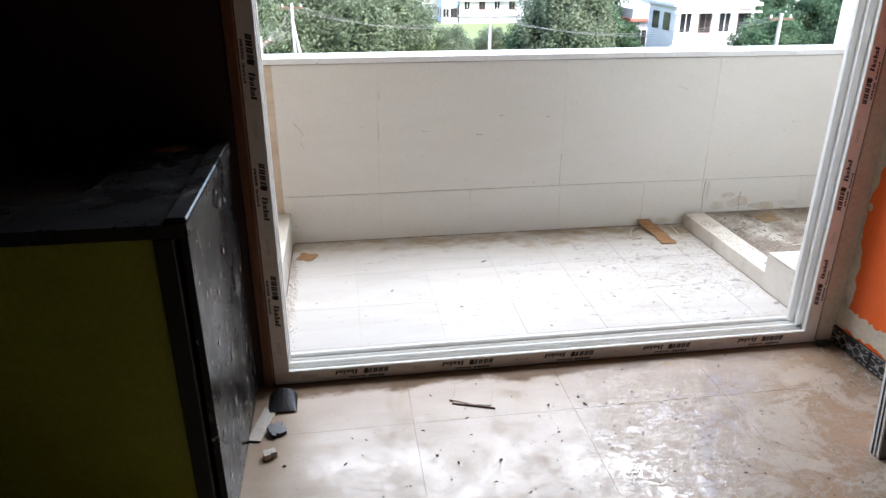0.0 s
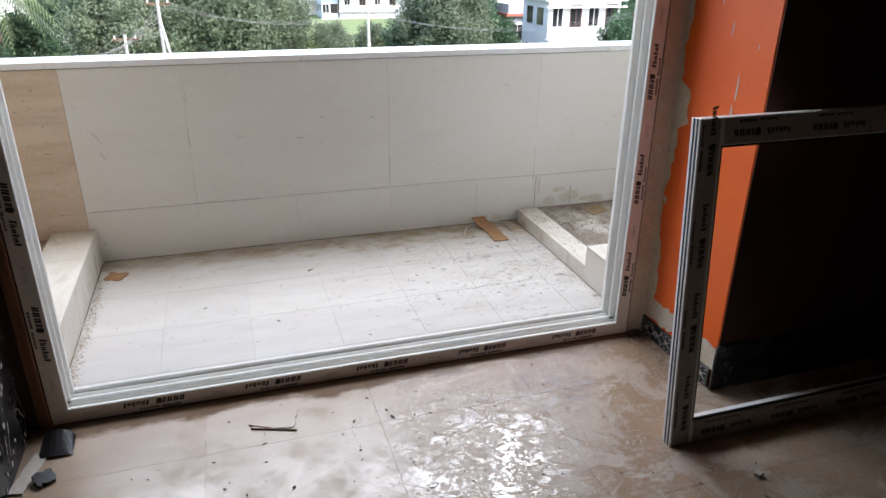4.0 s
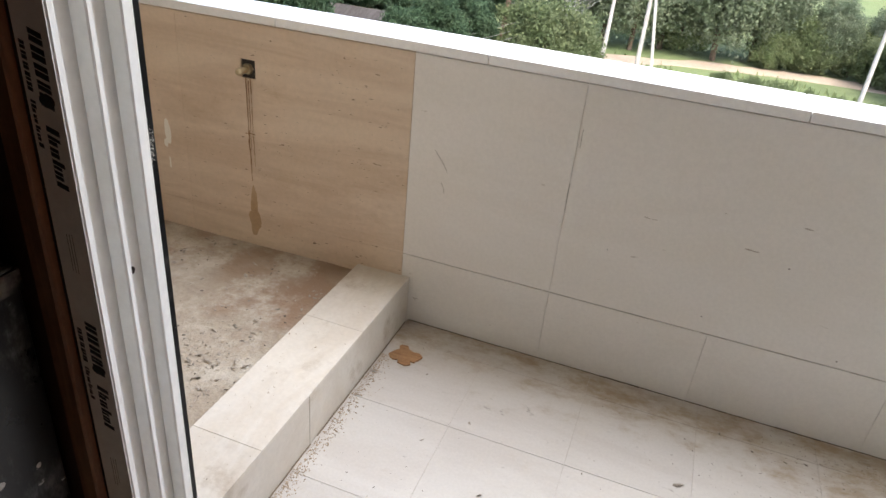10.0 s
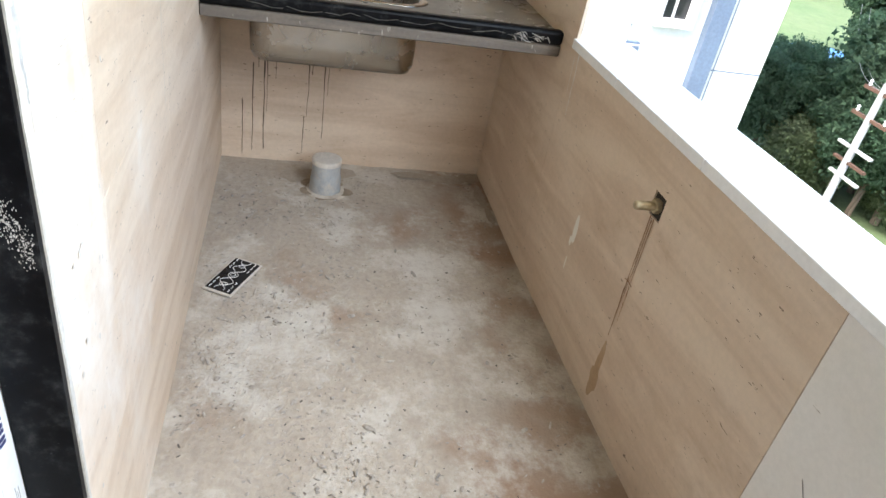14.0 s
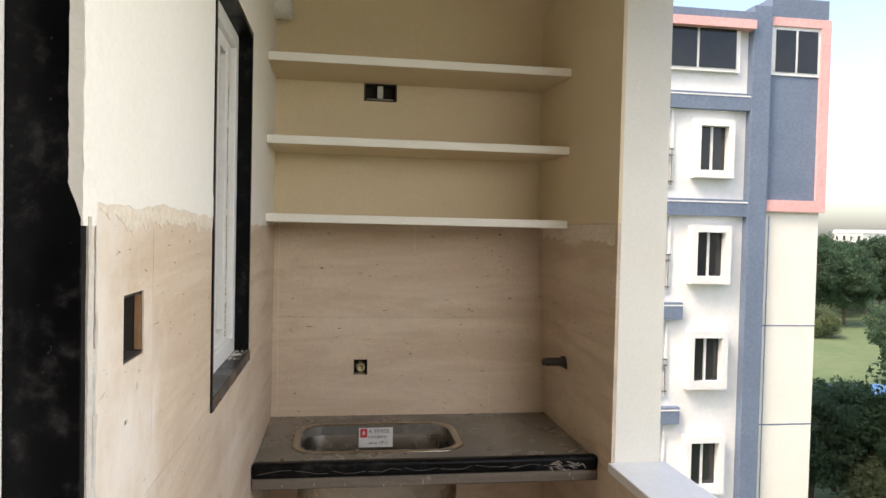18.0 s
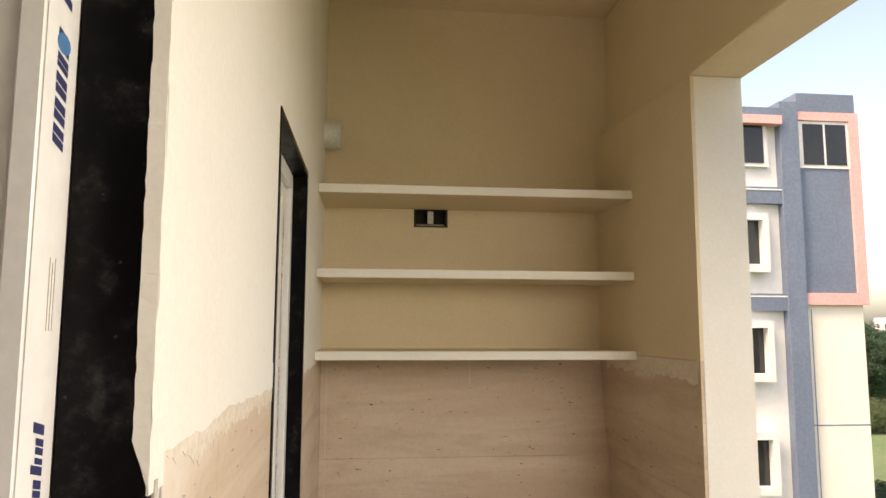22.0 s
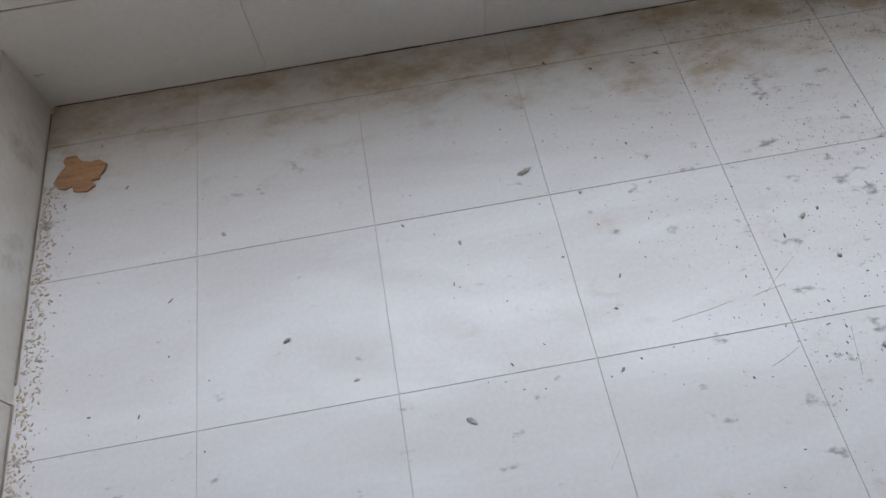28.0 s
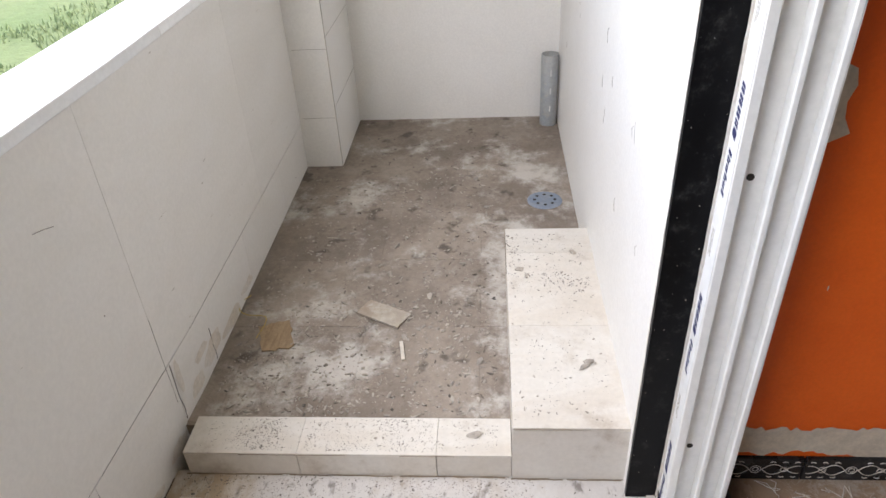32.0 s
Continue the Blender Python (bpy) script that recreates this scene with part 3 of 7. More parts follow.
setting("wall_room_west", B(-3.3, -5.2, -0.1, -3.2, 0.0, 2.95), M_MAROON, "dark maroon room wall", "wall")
# out of view; dark only so that it bounces less light into the room
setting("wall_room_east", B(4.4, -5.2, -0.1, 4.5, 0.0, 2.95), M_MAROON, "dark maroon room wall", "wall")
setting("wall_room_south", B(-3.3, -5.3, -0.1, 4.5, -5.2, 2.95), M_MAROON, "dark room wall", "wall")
# unseen ceiling, its true colour unknown; dark colour keeps the room dim
setting("ceiling_room", B(-3.3, -5.3, 2.95, 4.5, 0.004, 3.1), M_MAROON, "unseen room ceiling, coloured dark to cut bounced light", "ceiling")
setting("threshold_bed", B(-0.0745, 0.0, -0.2, DOOR_W + 0.0745, HOUSE, -0.0045), M_JOINT, "cement bed under the door sill", "floor")

# orange pier beside the door
setting("pier_orange", B(2.362, -0.485, 0.0, 4.4, 0.003, 2.95, 0.004), M_ORANGE, "orange painted wall pier with chipped corners", "wall")
# added sheet that paints the pier's unlit side dark over the orange
setting("wall_pier_dark_face", B(2.366, -0.4885, 0.0, 4.4, -0.4855, 2.95), M_MAROON, "thin dark sheet for the shaded face of the pier", "wall")
pier = setting("wall_strip_by_door", B(DOOR_W + 0.0605, -0.008, 0.0, 2.3615, 0.004, 2.95), M_PLASTER, "bare cream plaster strip beside the door frame", "wall")
part("plaster_patch", ragged("x", 2.362, -0.484, -0.002, 0.088, 0.185, 0.008, 0.012, 3, True, 0.0025, -1), M_PLASTER, pier, "pale cement band above the skirting")
bm = bmesh.new()
rng = random.Random(5)
rows = []
for k in range(90):
    z = 0.14 + k * 0.031
    w = 0.03 + 0.018 * math.sin(k * 0.31) + 0.02 * rng.random() + (0.045 if 26 < k < 32 else 0)
    rows.append((bm.verts.new((2.3605, -0.001, z)), bm.verts.new((2.3605, -w, z))))
for p, q in zip(rows, rows[1:]):
    bm.faces.new((p[0], p[1], q[1], q[0]))
part("plaster_edge", bm, M_PLASTER, pier, "cream plaster left unpainted along the corner")
for k, (y, z, ry, rz) in enumerate(((-0.20, 1.46, 0.004, 0.045), (-0.33, 1.06, 0.005, 0.040), (-0.27, 1.345, 0.003, 0.028), (-0.34, 1.155, 0.005, 0.055), (-0.285, 1.54, 0.002, 0.05), (-0.30, 1.62, 0.004, 0.03), (-0.41, 1.3, 0.002, 0.010), (-0.16, 0.62, 0.002, 0.010), (-0.03, 0.21, 0.010, 0.020), (-0.03, 0.64, 0.016, 0.022))):
    part("paint_chip", blotch("x", 2.362, y, z, ry, rz, k, 12, -1), M_PLASTER if k > 7 else M_SMEAR, pier)


# ---- decorated border tile, used as skirting and lying loose ----
def scrolls(bm, length, width, height=0.0022, n=2):
    """White scrollwork in relief over a tile that lies from the origin along x: a middle rosette, running tendrils and leaves."""
    cx, cy = length / 2, width / 2
    for r in (0.17, 0.09):
        chain(bm, [(cx + width * r * math.cos(a * 0.5), cy + width * r * math.sin(a * 0.5), height) for a in range(14)], 0.0011, 4)
    for d in (-1, 1):
        for e in (-1, 1):
            pts = [(cx + d * (width * 0.20 + (length * 0.47 - width * 0.2) * f), cy + d * e * width * 0.27 * math.sin(f * 4.9) * (1 - 0.35 * f), height) for f in (i / 16 for i in range(17))]
            chain(bm, pts, 0.0012, 4)
            for f in (0.18, 0.5, 0.82):
                lx, ly = cx + d * (width * 0.20 + (length * 0.47 - width * 0.2) * f), cy + e * width * 0.33
                chain(bm, [(lx, ly, height), (lx + d * 0.006, ly + e * width * 0.045, height), (lx + d * 0.013, ly + e * width * 0.02, height)], 0.0017, 4)
            sx, sy = cx + d * length * 0.30, cy - d * e * width * 0.02
            chain(bm, [(sx + width * (0.14 - 0.008 * i) * math.cos(i * 0.55) * d, sy + e * width * (0.14 - 0.008 * i) * math.sin(i * 0.55), height) for i in range(12)], 0.0010, 4)
    return bm


for k in range(2):
    y1 = -0.004 - k * 0.238
    sk = tagged(part("skirting_tile", B(2.350, y1 - 0.234, 0.004, 2.3615, y1, 0.084, 0.0015), M_GRANITE_DUSTY, None, "black skirting tile with worn white scroll pattern"), "", "skirting", "", "structure")
    bm = scrolls(bmesh.new(), 0.234, 0.08)
    bmesh.ops.transform(bm, matrix=Matrix(((0, 0, -1, 2.3515), (-1, 0, 0, y1), (0, 1, 0, 0.004), (0, 0, 0, 1))), verts=bm.verts)
    part("scrollwork", bm, M_SMEAR, sk, "worn white scroll pattern")
# taller than the other skirting, to darken the foot of the unlit face
tagged(part("skirting_tile", B(2.35, -0.50, 0.004, 4.35, -0.489, 0.20, 0.0015), M_GRANITE_DUSTY, None, "black skirting round the pier, raised to darken its shaded face"), "", "skirting", "", "structure")


# ---- balcony: house-side wall faces, ends, parapet, ceiling ----
setting("wall_far_end", pierced("x", FAR - 0.2, FAR - 0.012, 0.0, PAR_OUT, -0.2, CEIL, [(0.573, 0.712, 2.372, 2.448), (0.552, 0.61, 1.215, 1.28)]), M_PLASTER, "end wall of the utility corner", "wall")
far_paint = setting("wall_far_paint", pierced("x", FAR - 0.012, FAR, HOUSE, PAR, 1.872, CEIL, [(0.573, 0.712, 2.372, 2.448)]), M_CREAM, "cream painted end wall behind the shelves", "wall")
house_paint = setting("wall_house_paint_left", pierced("y", HOUSE - 0.012, HOUSE, FAR, -0.0755, 1.86, CEIL, [WIN]), M_PAINT, "warm white painted house wall over the tiles", "wall")
setting("wall_house_paint_over_door", B(-0.0755, HOUSE - 0.012, HEAD + 0.0755, DOOR_W + 0.0755, HOUSE, CEIL), M_PAINT, "warm white painted wall above the balcony door", "wall")
setting("wall_house_paint_right", B(DOOR_W + 0.0755, HOUSE - 0.012, -0.1, END, HOUSE, CEIL), M_WHITE, "white painted house wall of the wash corner", "wall")
setting("wall_right_end", B(END, 0.0, -0.2, END + 0.2, PAR_OUT, CEIL), M_WHITE, "white painted end wall of the balcony", "wall")
setting("wall_side_left", B(FAR, PAR + 0.012, -0.4, -1.4555, PAR_OUT, BEAM - 0.002), M_PAINT, "white side wall beside the sink", "wall")
setting("wall_side_left_paint", B(FAR, PAR, 1.872, -1.455, PAR + 0.012, BEAM), M_CREAM, "cream painted face of the side wall", "wall")
setting("wall_side_right", B(3.25, PAR + 0.012, -0.4, END, PAR_OUT, BEAM - 0.002), M_WHITE, "white side wall at the balcony corner", "wall")
setting("wall_side_right_paint", B(3.25, PAR, COPE_HI, END, PAR + 0.012, BEAM), M_WHITE, "white painted face of the side wall", "wall")
setting("beam_front", B(FAR - 0.2, PAR, BEAM, END + 0.2, PAR_OUT + 0.01, CEIL, 0.004), M_CREAM, "cream painted edge beam over the balcony", "beam")
setting("ceiling_balcony", B(FAR - 0.2, 0.0, CEIL, END + 0.2, PAR_OUT + 0.01, CEIL + 0.15), M_CREAM, "cream painted balcony ceiling", "ceiling")
setting("roof_above", B(-3.4, -5.4, CEIL + 0.16, END + 0.4, PAR_OUT + 0.02, 9.0), M_WHITE, "white storeys of the building above", "wall")
setting("building_below", B(-3.4, -5.4, -9.0, END + 0.4, PAR_OUT - 0.01, -0.41), M_WHITE, "white storeys of the building below", "wall")
setting("slab_balcony", B(FAR - 0.2, 0.0, -0.4, END + 0.2, PAR_OUT - 0.005, -0.205), M_WHITE, "concrete balcony slab", "slab")
setting("pilaster_right", B(4.005, 1.237, -0.1, END, PAR + 0.03, CEIL, 0.003), M_WHITE, "white tiled pilaster in the balcony corner", "pilaster")
pil = bpy.data.objects["pilaster_right"]
for k, z in enumerate((0.33, 0.64, 0.95)):
    part("joint_gap", chain(bmesh.new(), [(4.005 - 0.0001, 1.239 + 0.151 * f, z + 0.0008 * math.sin(4 * f)) for f in (0, 0.5, 1)], 0.0008, 4), M_JOINT, pil, "thin tile joint")
    part("joint_gap", chain(bmesh.new(), [(4.006 + 0.52 * f, 1.237 - 0.0001, z + 0.05) for f in (0, 0.5, 1)], 0.0008, 4), M_JOINT, pil)
part("dirty_edge", chain(bmesh.new(), [(4.0052, 1.2372, 0.09 + 0.11 * i + 0.01 * math.sin(i * 2.1)) for i in range(14)], 0.0014, 4), M_STONE, pil, "grey dirt along the corner")
right_wall = bpy.data.objects["wall_house_paint_right"]
for k in range(16):
    r_ = random.Random(2100 + k)
    x, z, ln = r_.uniform(2.5, 4.2), r_.uniform(0.35, 1.3), r_.uniform(0.01, 0.05)
    part("scuff", chain(bmesh.new(), [(x, HOUSE, z), (x + ln * 0.3, HOUSE + 0.0002, z + ln * 0.6), (x + ln * r_.uniform(-0.3, 0.4), HOUSE, z + ln)], r_.uniform(0.0006, 0.0014), 4), M_STONE, right_wall, "grey scuff on the white wall")
parapet = setting("parapet", B(-1.455, PAR + 0.012, -0.4, 3.25, PAR_OUT, COPE_LO - 0.001), M_PLASTER, "plastered balcony parapet under the tiles", "parapet")
cope = setting("coping", B(-1.455, PAR + 0.012, COPE_LO - 0.001, 3.25, PAR_OUT, COPE_LO + 0.002), M_JOINT, "mortar bed of the white coping", "coping")
xs = [-1.455, -1.09, -0.59, 0.15, 1.06, 1.97, 2.88, 3.25]
for a, b in zip(xs, xs[1:]):
    part("coping_stone", B(a + 0.001, PAR - 0.012, COPE_LO + 0.002, b - 0.001, PAR_OUT + 0.02, COPE_HI, 0.003, seg=2), M_COPING, cope)

# ragged paint over the top of the tiles
part("paint_smear", ragged("y", HOUSE, -0.834, -0.0765, 1.855, 1.90, 0.0045, 0.022, 4), M_PAINT, house_paint, "white paint brushed over the tile tops")
part("paint_wash", ragged("y", HOUSE, -0.834, -0.0765, 1.832, 1.872, 0.009, 0.012, 14, False, 0.0007), M_PAINT_THIN, house_paint, "thin paint brushed out over the tiles")
part("paint_wash", ragged("y", PAR, FAR + 0.06, -1.47, 1.80, 1.868, 0.010, 0.014, 15, False, 0.0008, -1), M_PAINT_THIN, bpy.data.objects["wall_side_left_paint"], "thin paint brushed out over the tiles")
part("paint_smear", ragged("y", HOUSE, FAR + 0.002, -1.456, 1.84, 1.90, 0.003, 0.02, 5), M_PAINT, house_paint)
part("paint_smear", ragged("x", FAR, HOUSE + 0.002, PAR - 0.002, 1.868, 1.90, 0.003, 0.02, 6), M_CREAM, far_paint)
part("paint_smear", ragged("y", PAR, FAR + 0.002, -1.46, 1.84, 1.90, 0.004, 0.022, 7, out=-1), M_CREAM, far_paint)


# ---- tiles on walls, floors and kerbs: each a piece with its own edges ----
def tiles_on_wall(owner, axis, face, back, us, vs, material, holes=(), gap=0.0005, bev=0.0004):
    """Tiles between the joints us and vs, from back to face; a tile that meets an opening is cut round it."""
    for u0, u1 in zip(us, us[1:]):
        for v0, v1 in zip(vs, vs[1:]):
            a, b, c, d = u0 + gap, u1 - gap, v0 + gap, v1 - gap
            cut = [(max(a, h[0]), min(b, h[1]), max(c, h[2]), min(d, h[3])) for h in holes if h[0] < b and h[1] > a and h[2] < d and h[3] > c]
            if any(h[0] <= a and h[1] >= b and h[2] <= c and h[3] >= d for h in holes):
                continue
            if cut:
                bm = pierced(axis, min(face, back), max(face, back), a, b, c, d, cut)
            elif axis == "x":
                bm = B(min(face, back), a, c, max(face, back), b, d, bev)
            else:
                bm = B(a, min(face, back), c, b, max(face, back), d, bev)
            part("tile", bm, material, owner)


t_par = setting("tile_bed_parapet", B(-0.092, PAR + 0.006, -0.1, END, PAR + 0.0119, COPE_LO - 0.002), M_BED_PALE, "mortar behind the off-white parapet tiles", "wall tiles")
tiles_on_wall(t_par, "y", PAR, PAR + 0.006, [-0.092, 0.46, 1.53, 2.44, 3.35, 4.0], [0.306, COPE_LO - 0.003], M_PARAPET, (), 0.0005)
tiles_on_wall(t_par, "y", PAR, PAR + 0.006, [-0.092, 0.46, 0.99, 1.54, 2.07, 2.455, 3.1, 3.6, 4.0], [-0.05, 0.304], M_PARAPET, (), 0.0005)
for k, (u0, u1, z) in enumerate(((-0.06, 0.16, 0.305), (0.44, 0.80, 0.305), (0.97, 1.34, 0.305), (1.42, 1.50, 0.305), (1.62, 2.05, 0.305), (2.10, 2.44, 0.305), (2.6, 3.2, 0.305))):
    part("joint_gap", chain(bmesh.new(), [(u0 + (u1 - u0) * f, PAR - 0.0001, z + 0.0008 * math.sin(5 * f + k)) for f in (0, 0.3, 0.6, 1)], 0.0006, 4), M_JOINT, t_par, "open dark stretch of a tile joint")
for k, (u, z0, z1) in enumerate(((0.46, 0.62, 0.72), (0.47, 0.84, 0.90), (1.53, 0.31, 0.50), (2.44, 0.18, 0.47), (2.07, 0.05, 0.28))):
    part("joint_gap", chain(bmesh.new(), [(u + 0.0006 * math.sin(7 * f), PAR - 0.0001, z0 + (z1 - z0) * f) for f in (0, 0.3, 0.6, 1)], 0.0009, 4), M_JOINT, t_par)
for k, (u, z, ru) in enumerate(((1.148, 0.602, 0.004), (0.955, 0.365, 0.003), (1.83, 0.42, 0.003), (0.62, 0.52, 0.0025), (1.37, 0.33, 0.004), (2.3, 0.6, 0.003), (1.60, 0.80, 0.0025))):
    part("chip", blotch("y", PAR, u, z, ru, ru * 0.7, 300 + k, 8, -1, 0.0004), M_DRIP, t_par, "small dark chip in a tile")
for k, (x0, z0, x1, z1) in enumerate(((0.0, 0.73, 0.05, 0.66), (0.03, 0.62, 0.045, 0.58), (2.2, 0.88, 2.26, 0.86))):
    part("scratch", chain(bmesh.new(), [(x0, PAR, z0), ((x0 + x1) / 2 + 0.004, PAR, (z0 + z1) / 2), (x1, PAR, z1)], 0.0009, 4), M_STONE, t_par, "thin grey scratch on a tile")
for k in range(16):
    r_ = random.Random(500 + k)
    u0 = -0.05 + k * 0.148
    part("dirt_line", chain(bmesh.new(), [(u0 + 0.145 * f, PAR - 0.001, Z_MID + 0.0012 + r_.uniform(-1, 1) * 0.0008) for f in (0, 0.25, 0.5, 0.75, 1)], r_.uniform(0.0015, 0.0030), 4), M_DRIP, t_par, "dark dirt in the joint at the foot of the parapet")
t_ut = setting("tile_bed_utility_parapet", B(-1.455, PAR + 0.006, 0.0, -0.092, PAR + 0.0119, COPE_LO - 0.002), M_BED_BEIGE, "mortar behind the beige parapet tiles", "wall tiles")
tiles_on_wall(t_ut, "y", PAR, PAR + 0.006, [-1.455, -1.0, -0.092], [0.1, 0.304, COPE_LO - 0.003], M_BEIGE, [(-0.738, -0.682, 0.848, 0.914)])
tiles_on_wall(t_ut, "y", PAR, PAR + 0.011, [FAR, -1.455], [0.1, 0.304, 1.04, 1.46, 1.872], M_BEIGE)
t_far = setting("tile_bed_far_wall", pierced("x", FAR - 0.0119, FAR - 0.006, HOUSE, PAR, 0.0, 1.872, [(0.552, 0.61, 1.215, 1.28)]), M_BED_BEIGE, "mortar behind the beige end wall tiles", "wall tiles")
tiles_on_wall(t_far, "x", FAR, FAR - 0.006, [HOUSE, PAR], [0.1, 0.56, 1.02, 1.46, 1.872], M_BEIGE, [(0.552, 0.61, 1.215, 1.28)], 0.0004)
HOLES = [(WIN[0] - 0.004, WIN[1] + 0.004, WIN[2] - 0.03, WIN[3]), (-0.312, -0.22, 1.65, 1.74)]
t_house = setting("tile_bed_house_wall", pierced("y", HOUSE - 0.0119, HOUSE - 0.006, FAR, -0.075, 0.0, 1.86, HOLES), M_BED_BEIGE, "mortar behind the beige house wall tiles", "wall tiles")
tiles_on_wall(t_house, "y", HOUSE, HOUSE - 0.006, [FAR, -1.6, -0.98, -0.36, -0.075], [0.1, 0.56, 1.02, 1.44, 1.86], M_BEIGE_DUSTY, HOLES, 0.0005)

t_mid = setting("floor_balcony", B(-0.06, 0.142, -0.2, 2.345, PAR + 0.05, Z_MID - 0.0016), M_FLOOR_JOINT, "mortar bed of the pale balcony floor", "floor")
XS, YS = [-0.055, 0.290, 0.662, 1.033, 1.404, 1.770, 2.145, 2.34], [0.143, 0.221, 0.587, 0.953, 1.308, PAR + 0.05]
for a, b in zip(XS, XS[1:]):
    for c, d in zip(YS, YS[1:]):
        part("floor_tile", B(a + 0.0006, c + 0.0006, Z_MID - 0.012, b - 0.0006, d - 0.0006, Z_MID + random.uniform(-0.0003, 0.0003), 0.0005), M_TILE, t_mid)
for k in range(14):
    r_ = random.Random(1700 + k)
    x, y, a, ln = r_.uniform(0.75, 2.15), r_.uniform(0.3, 1.05), r_.gauss(0.25, 0.5), r_.uniform(0.03, 0.13)
    part("scratch", chain(bmesh.new(), [(x + ln * f * math.cos(a), y + ln * f * math.sin(a) + 0.001 * math.sin(5 * f + k), Z_MID + 0.0003) for f in (0, 0.3, 0.6, 1)], r_.uniform(0.0003, 0.0007), 4), M_STONE, t_mid, "dark scratch on the floor tile")
for k in range(13):
    for j in range(9):
        x0, y0 = -3.2 + 0.61 * k, -5.2 + 0.61 * j
        x1, y1 = min(x0 + 0.61, 4.398), min(y0 + 0.61, -0.002)
        if x1 - x0 > 0.03 and y1 - y0 > 0.03:
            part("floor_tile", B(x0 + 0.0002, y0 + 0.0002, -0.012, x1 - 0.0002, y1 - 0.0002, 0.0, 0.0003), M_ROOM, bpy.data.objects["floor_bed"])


def uneven_floor(name, x0, x1, y0, y1, z, amp, material, label, nx, ny):
    bm = bmesh.new()
    grid = [[bm.verts.new((x0 + (x1 - x0) * i / nx, y0 + (y1 - y0) * j / ny,
                           z + amp * (noise.noise(Vector((3 * i / nx * (x1 - x0), 3 * j / ny * (y1 - y0), z))) + 0.5 * noise.noise(Vector((14 * i / nx * (x1 - x0), 14 * j / ny * (y1 - y0), 3)))))) for j in range(ny + 1)] for i in range(nx + 1)]
    for i in range(nx):
        for j in range(ny):
            bm.faces.new((grid[i][j], grid[i + 1][j], grid[i + 1][j + 1], grid[i][j + 1]))
    return setting(name, bm, material, label, "floor", True)


uneven_floor("floor_utility", FAR, -0.275, HOUSE - 0.012, PAR + 0.04, Z_UT, 0.006, M_DIRT, "dusty unfinished cement floor of the utility corner", 110, 66)
setting("floor_utility_base", B(FAR, 0.2, -0.2, -0.28, PAR + 0.04, Z_UT - 0.02), M_JOINT, "concrete under the utility floor", "floor")
fr = setting("floor_wash_bed", B(2.44, 0.2, -0.2, END, PAR + 0.05, Z_RT - 0.0015), M_DIRT2, "mortar bed of the wash corner floor", "floor")
for a, b in zip([2.45, 2.86, 3.24, 3.62, 4.0, 4.38, END], [2.86, 3.24, 3.62, 4.0, 4.38, END, 0]):
    for c, d in zip([HOUSE, 0.59, 0.96, 1.33], [0.59, 0.96, 1.33, PAR + 0.05]):
        if b > a:
            part("floor_tile", B(a + 0.0005, c + 0.0005, Z_RT - 0.01, b - 0.0005, d - 0.0005, Z_RT + random.uniform(-0.0005, 0.0005), 0.0005), M_DIRT2, fr)


def kerb(name, x0, x1, y0, y1, z0, z1, xs, ys, label, front="x"):
    """A raised kerb: a core with cream tiles on top and on its open sides."""
    k = setting(name, B(x0 + 0.008, y0 + 0.008, z0 - 0.1, x1 - 0.008, y1, z1 - 0.0078), M_BED, label, "kerb")
    for a, b in zip(xs, xs[1:]):
        for c, d in zip(ys, ys[1:]):
            part("top_tile", B(a + 0.0004, c + 0.0004, z1 - 0.0075, b - 0.0004, d - 0.0004, z1, 0.0008), M_KERB, k)
    return k


kl = kerb("kerb_utility", -0.272, -0.060, HOUSE - 0.012, PAR + 0.05, 0.0, 0.210, [-0.272, -0.059], [HOUSE - 0.012, 0.46, 1.04, PAR + 0.05], "cream tiled kerb of the utility corner")
for c, d in ((HOUSE - 0.01, 0.70), (0.70, PAR + 0.05)):
    part("side_tile", B(-0.068, c + 0.001, Z_MID - 0.004, -0.0595, d - 0.001, 0.2015, 0.001), M_KERB, kl)
kr = kerb("kerb_wash", 2.335, 2.462, 0.50, 1.378, 0.0, 0.102, [2.334, 2.462], [0.504, 0.70, 1.07, 1.378], "low cream tiled kerb of the wash corner")
for c, d in ((0.504, 0.70), (0.70, 1.07), (1.07, 1.378)):
    part("side_tile", B(2.3345, c + 0.0005, Z_MID - 0.03, 2.343, d - 0.001, 0.094, 0.001), M_KERB, kr)
bk = kerb("block_wash", 2.331, 3.25, HOUSE - 0.01, 0.502, 0.0, 0.213, [2.33, 2.72, 3.10, 3.251], [HOUSE - 0.01, 0.503], "cream tiled raised block beside the house wall")
part("side_tile", B(2.3305, HOUSE - 0.009, Z_MID - 0.03, 2.339, 0.503, 0.2045, 0.001), M_KERB, bk)
for a, b in ((2.345, 2.72), (2.72, 3.10), (3.10, 3.251)):
    part("side_tile", B(a, 0.494, 0.06, b - 0.001, 0.5025, 0.2045, 0.001), M_KERB, bk)
part("side_tile", B(3.243, HOUSE, 0.06, 3.2515, 0.493, 0.2045, 0.001), M_KERB, bk)

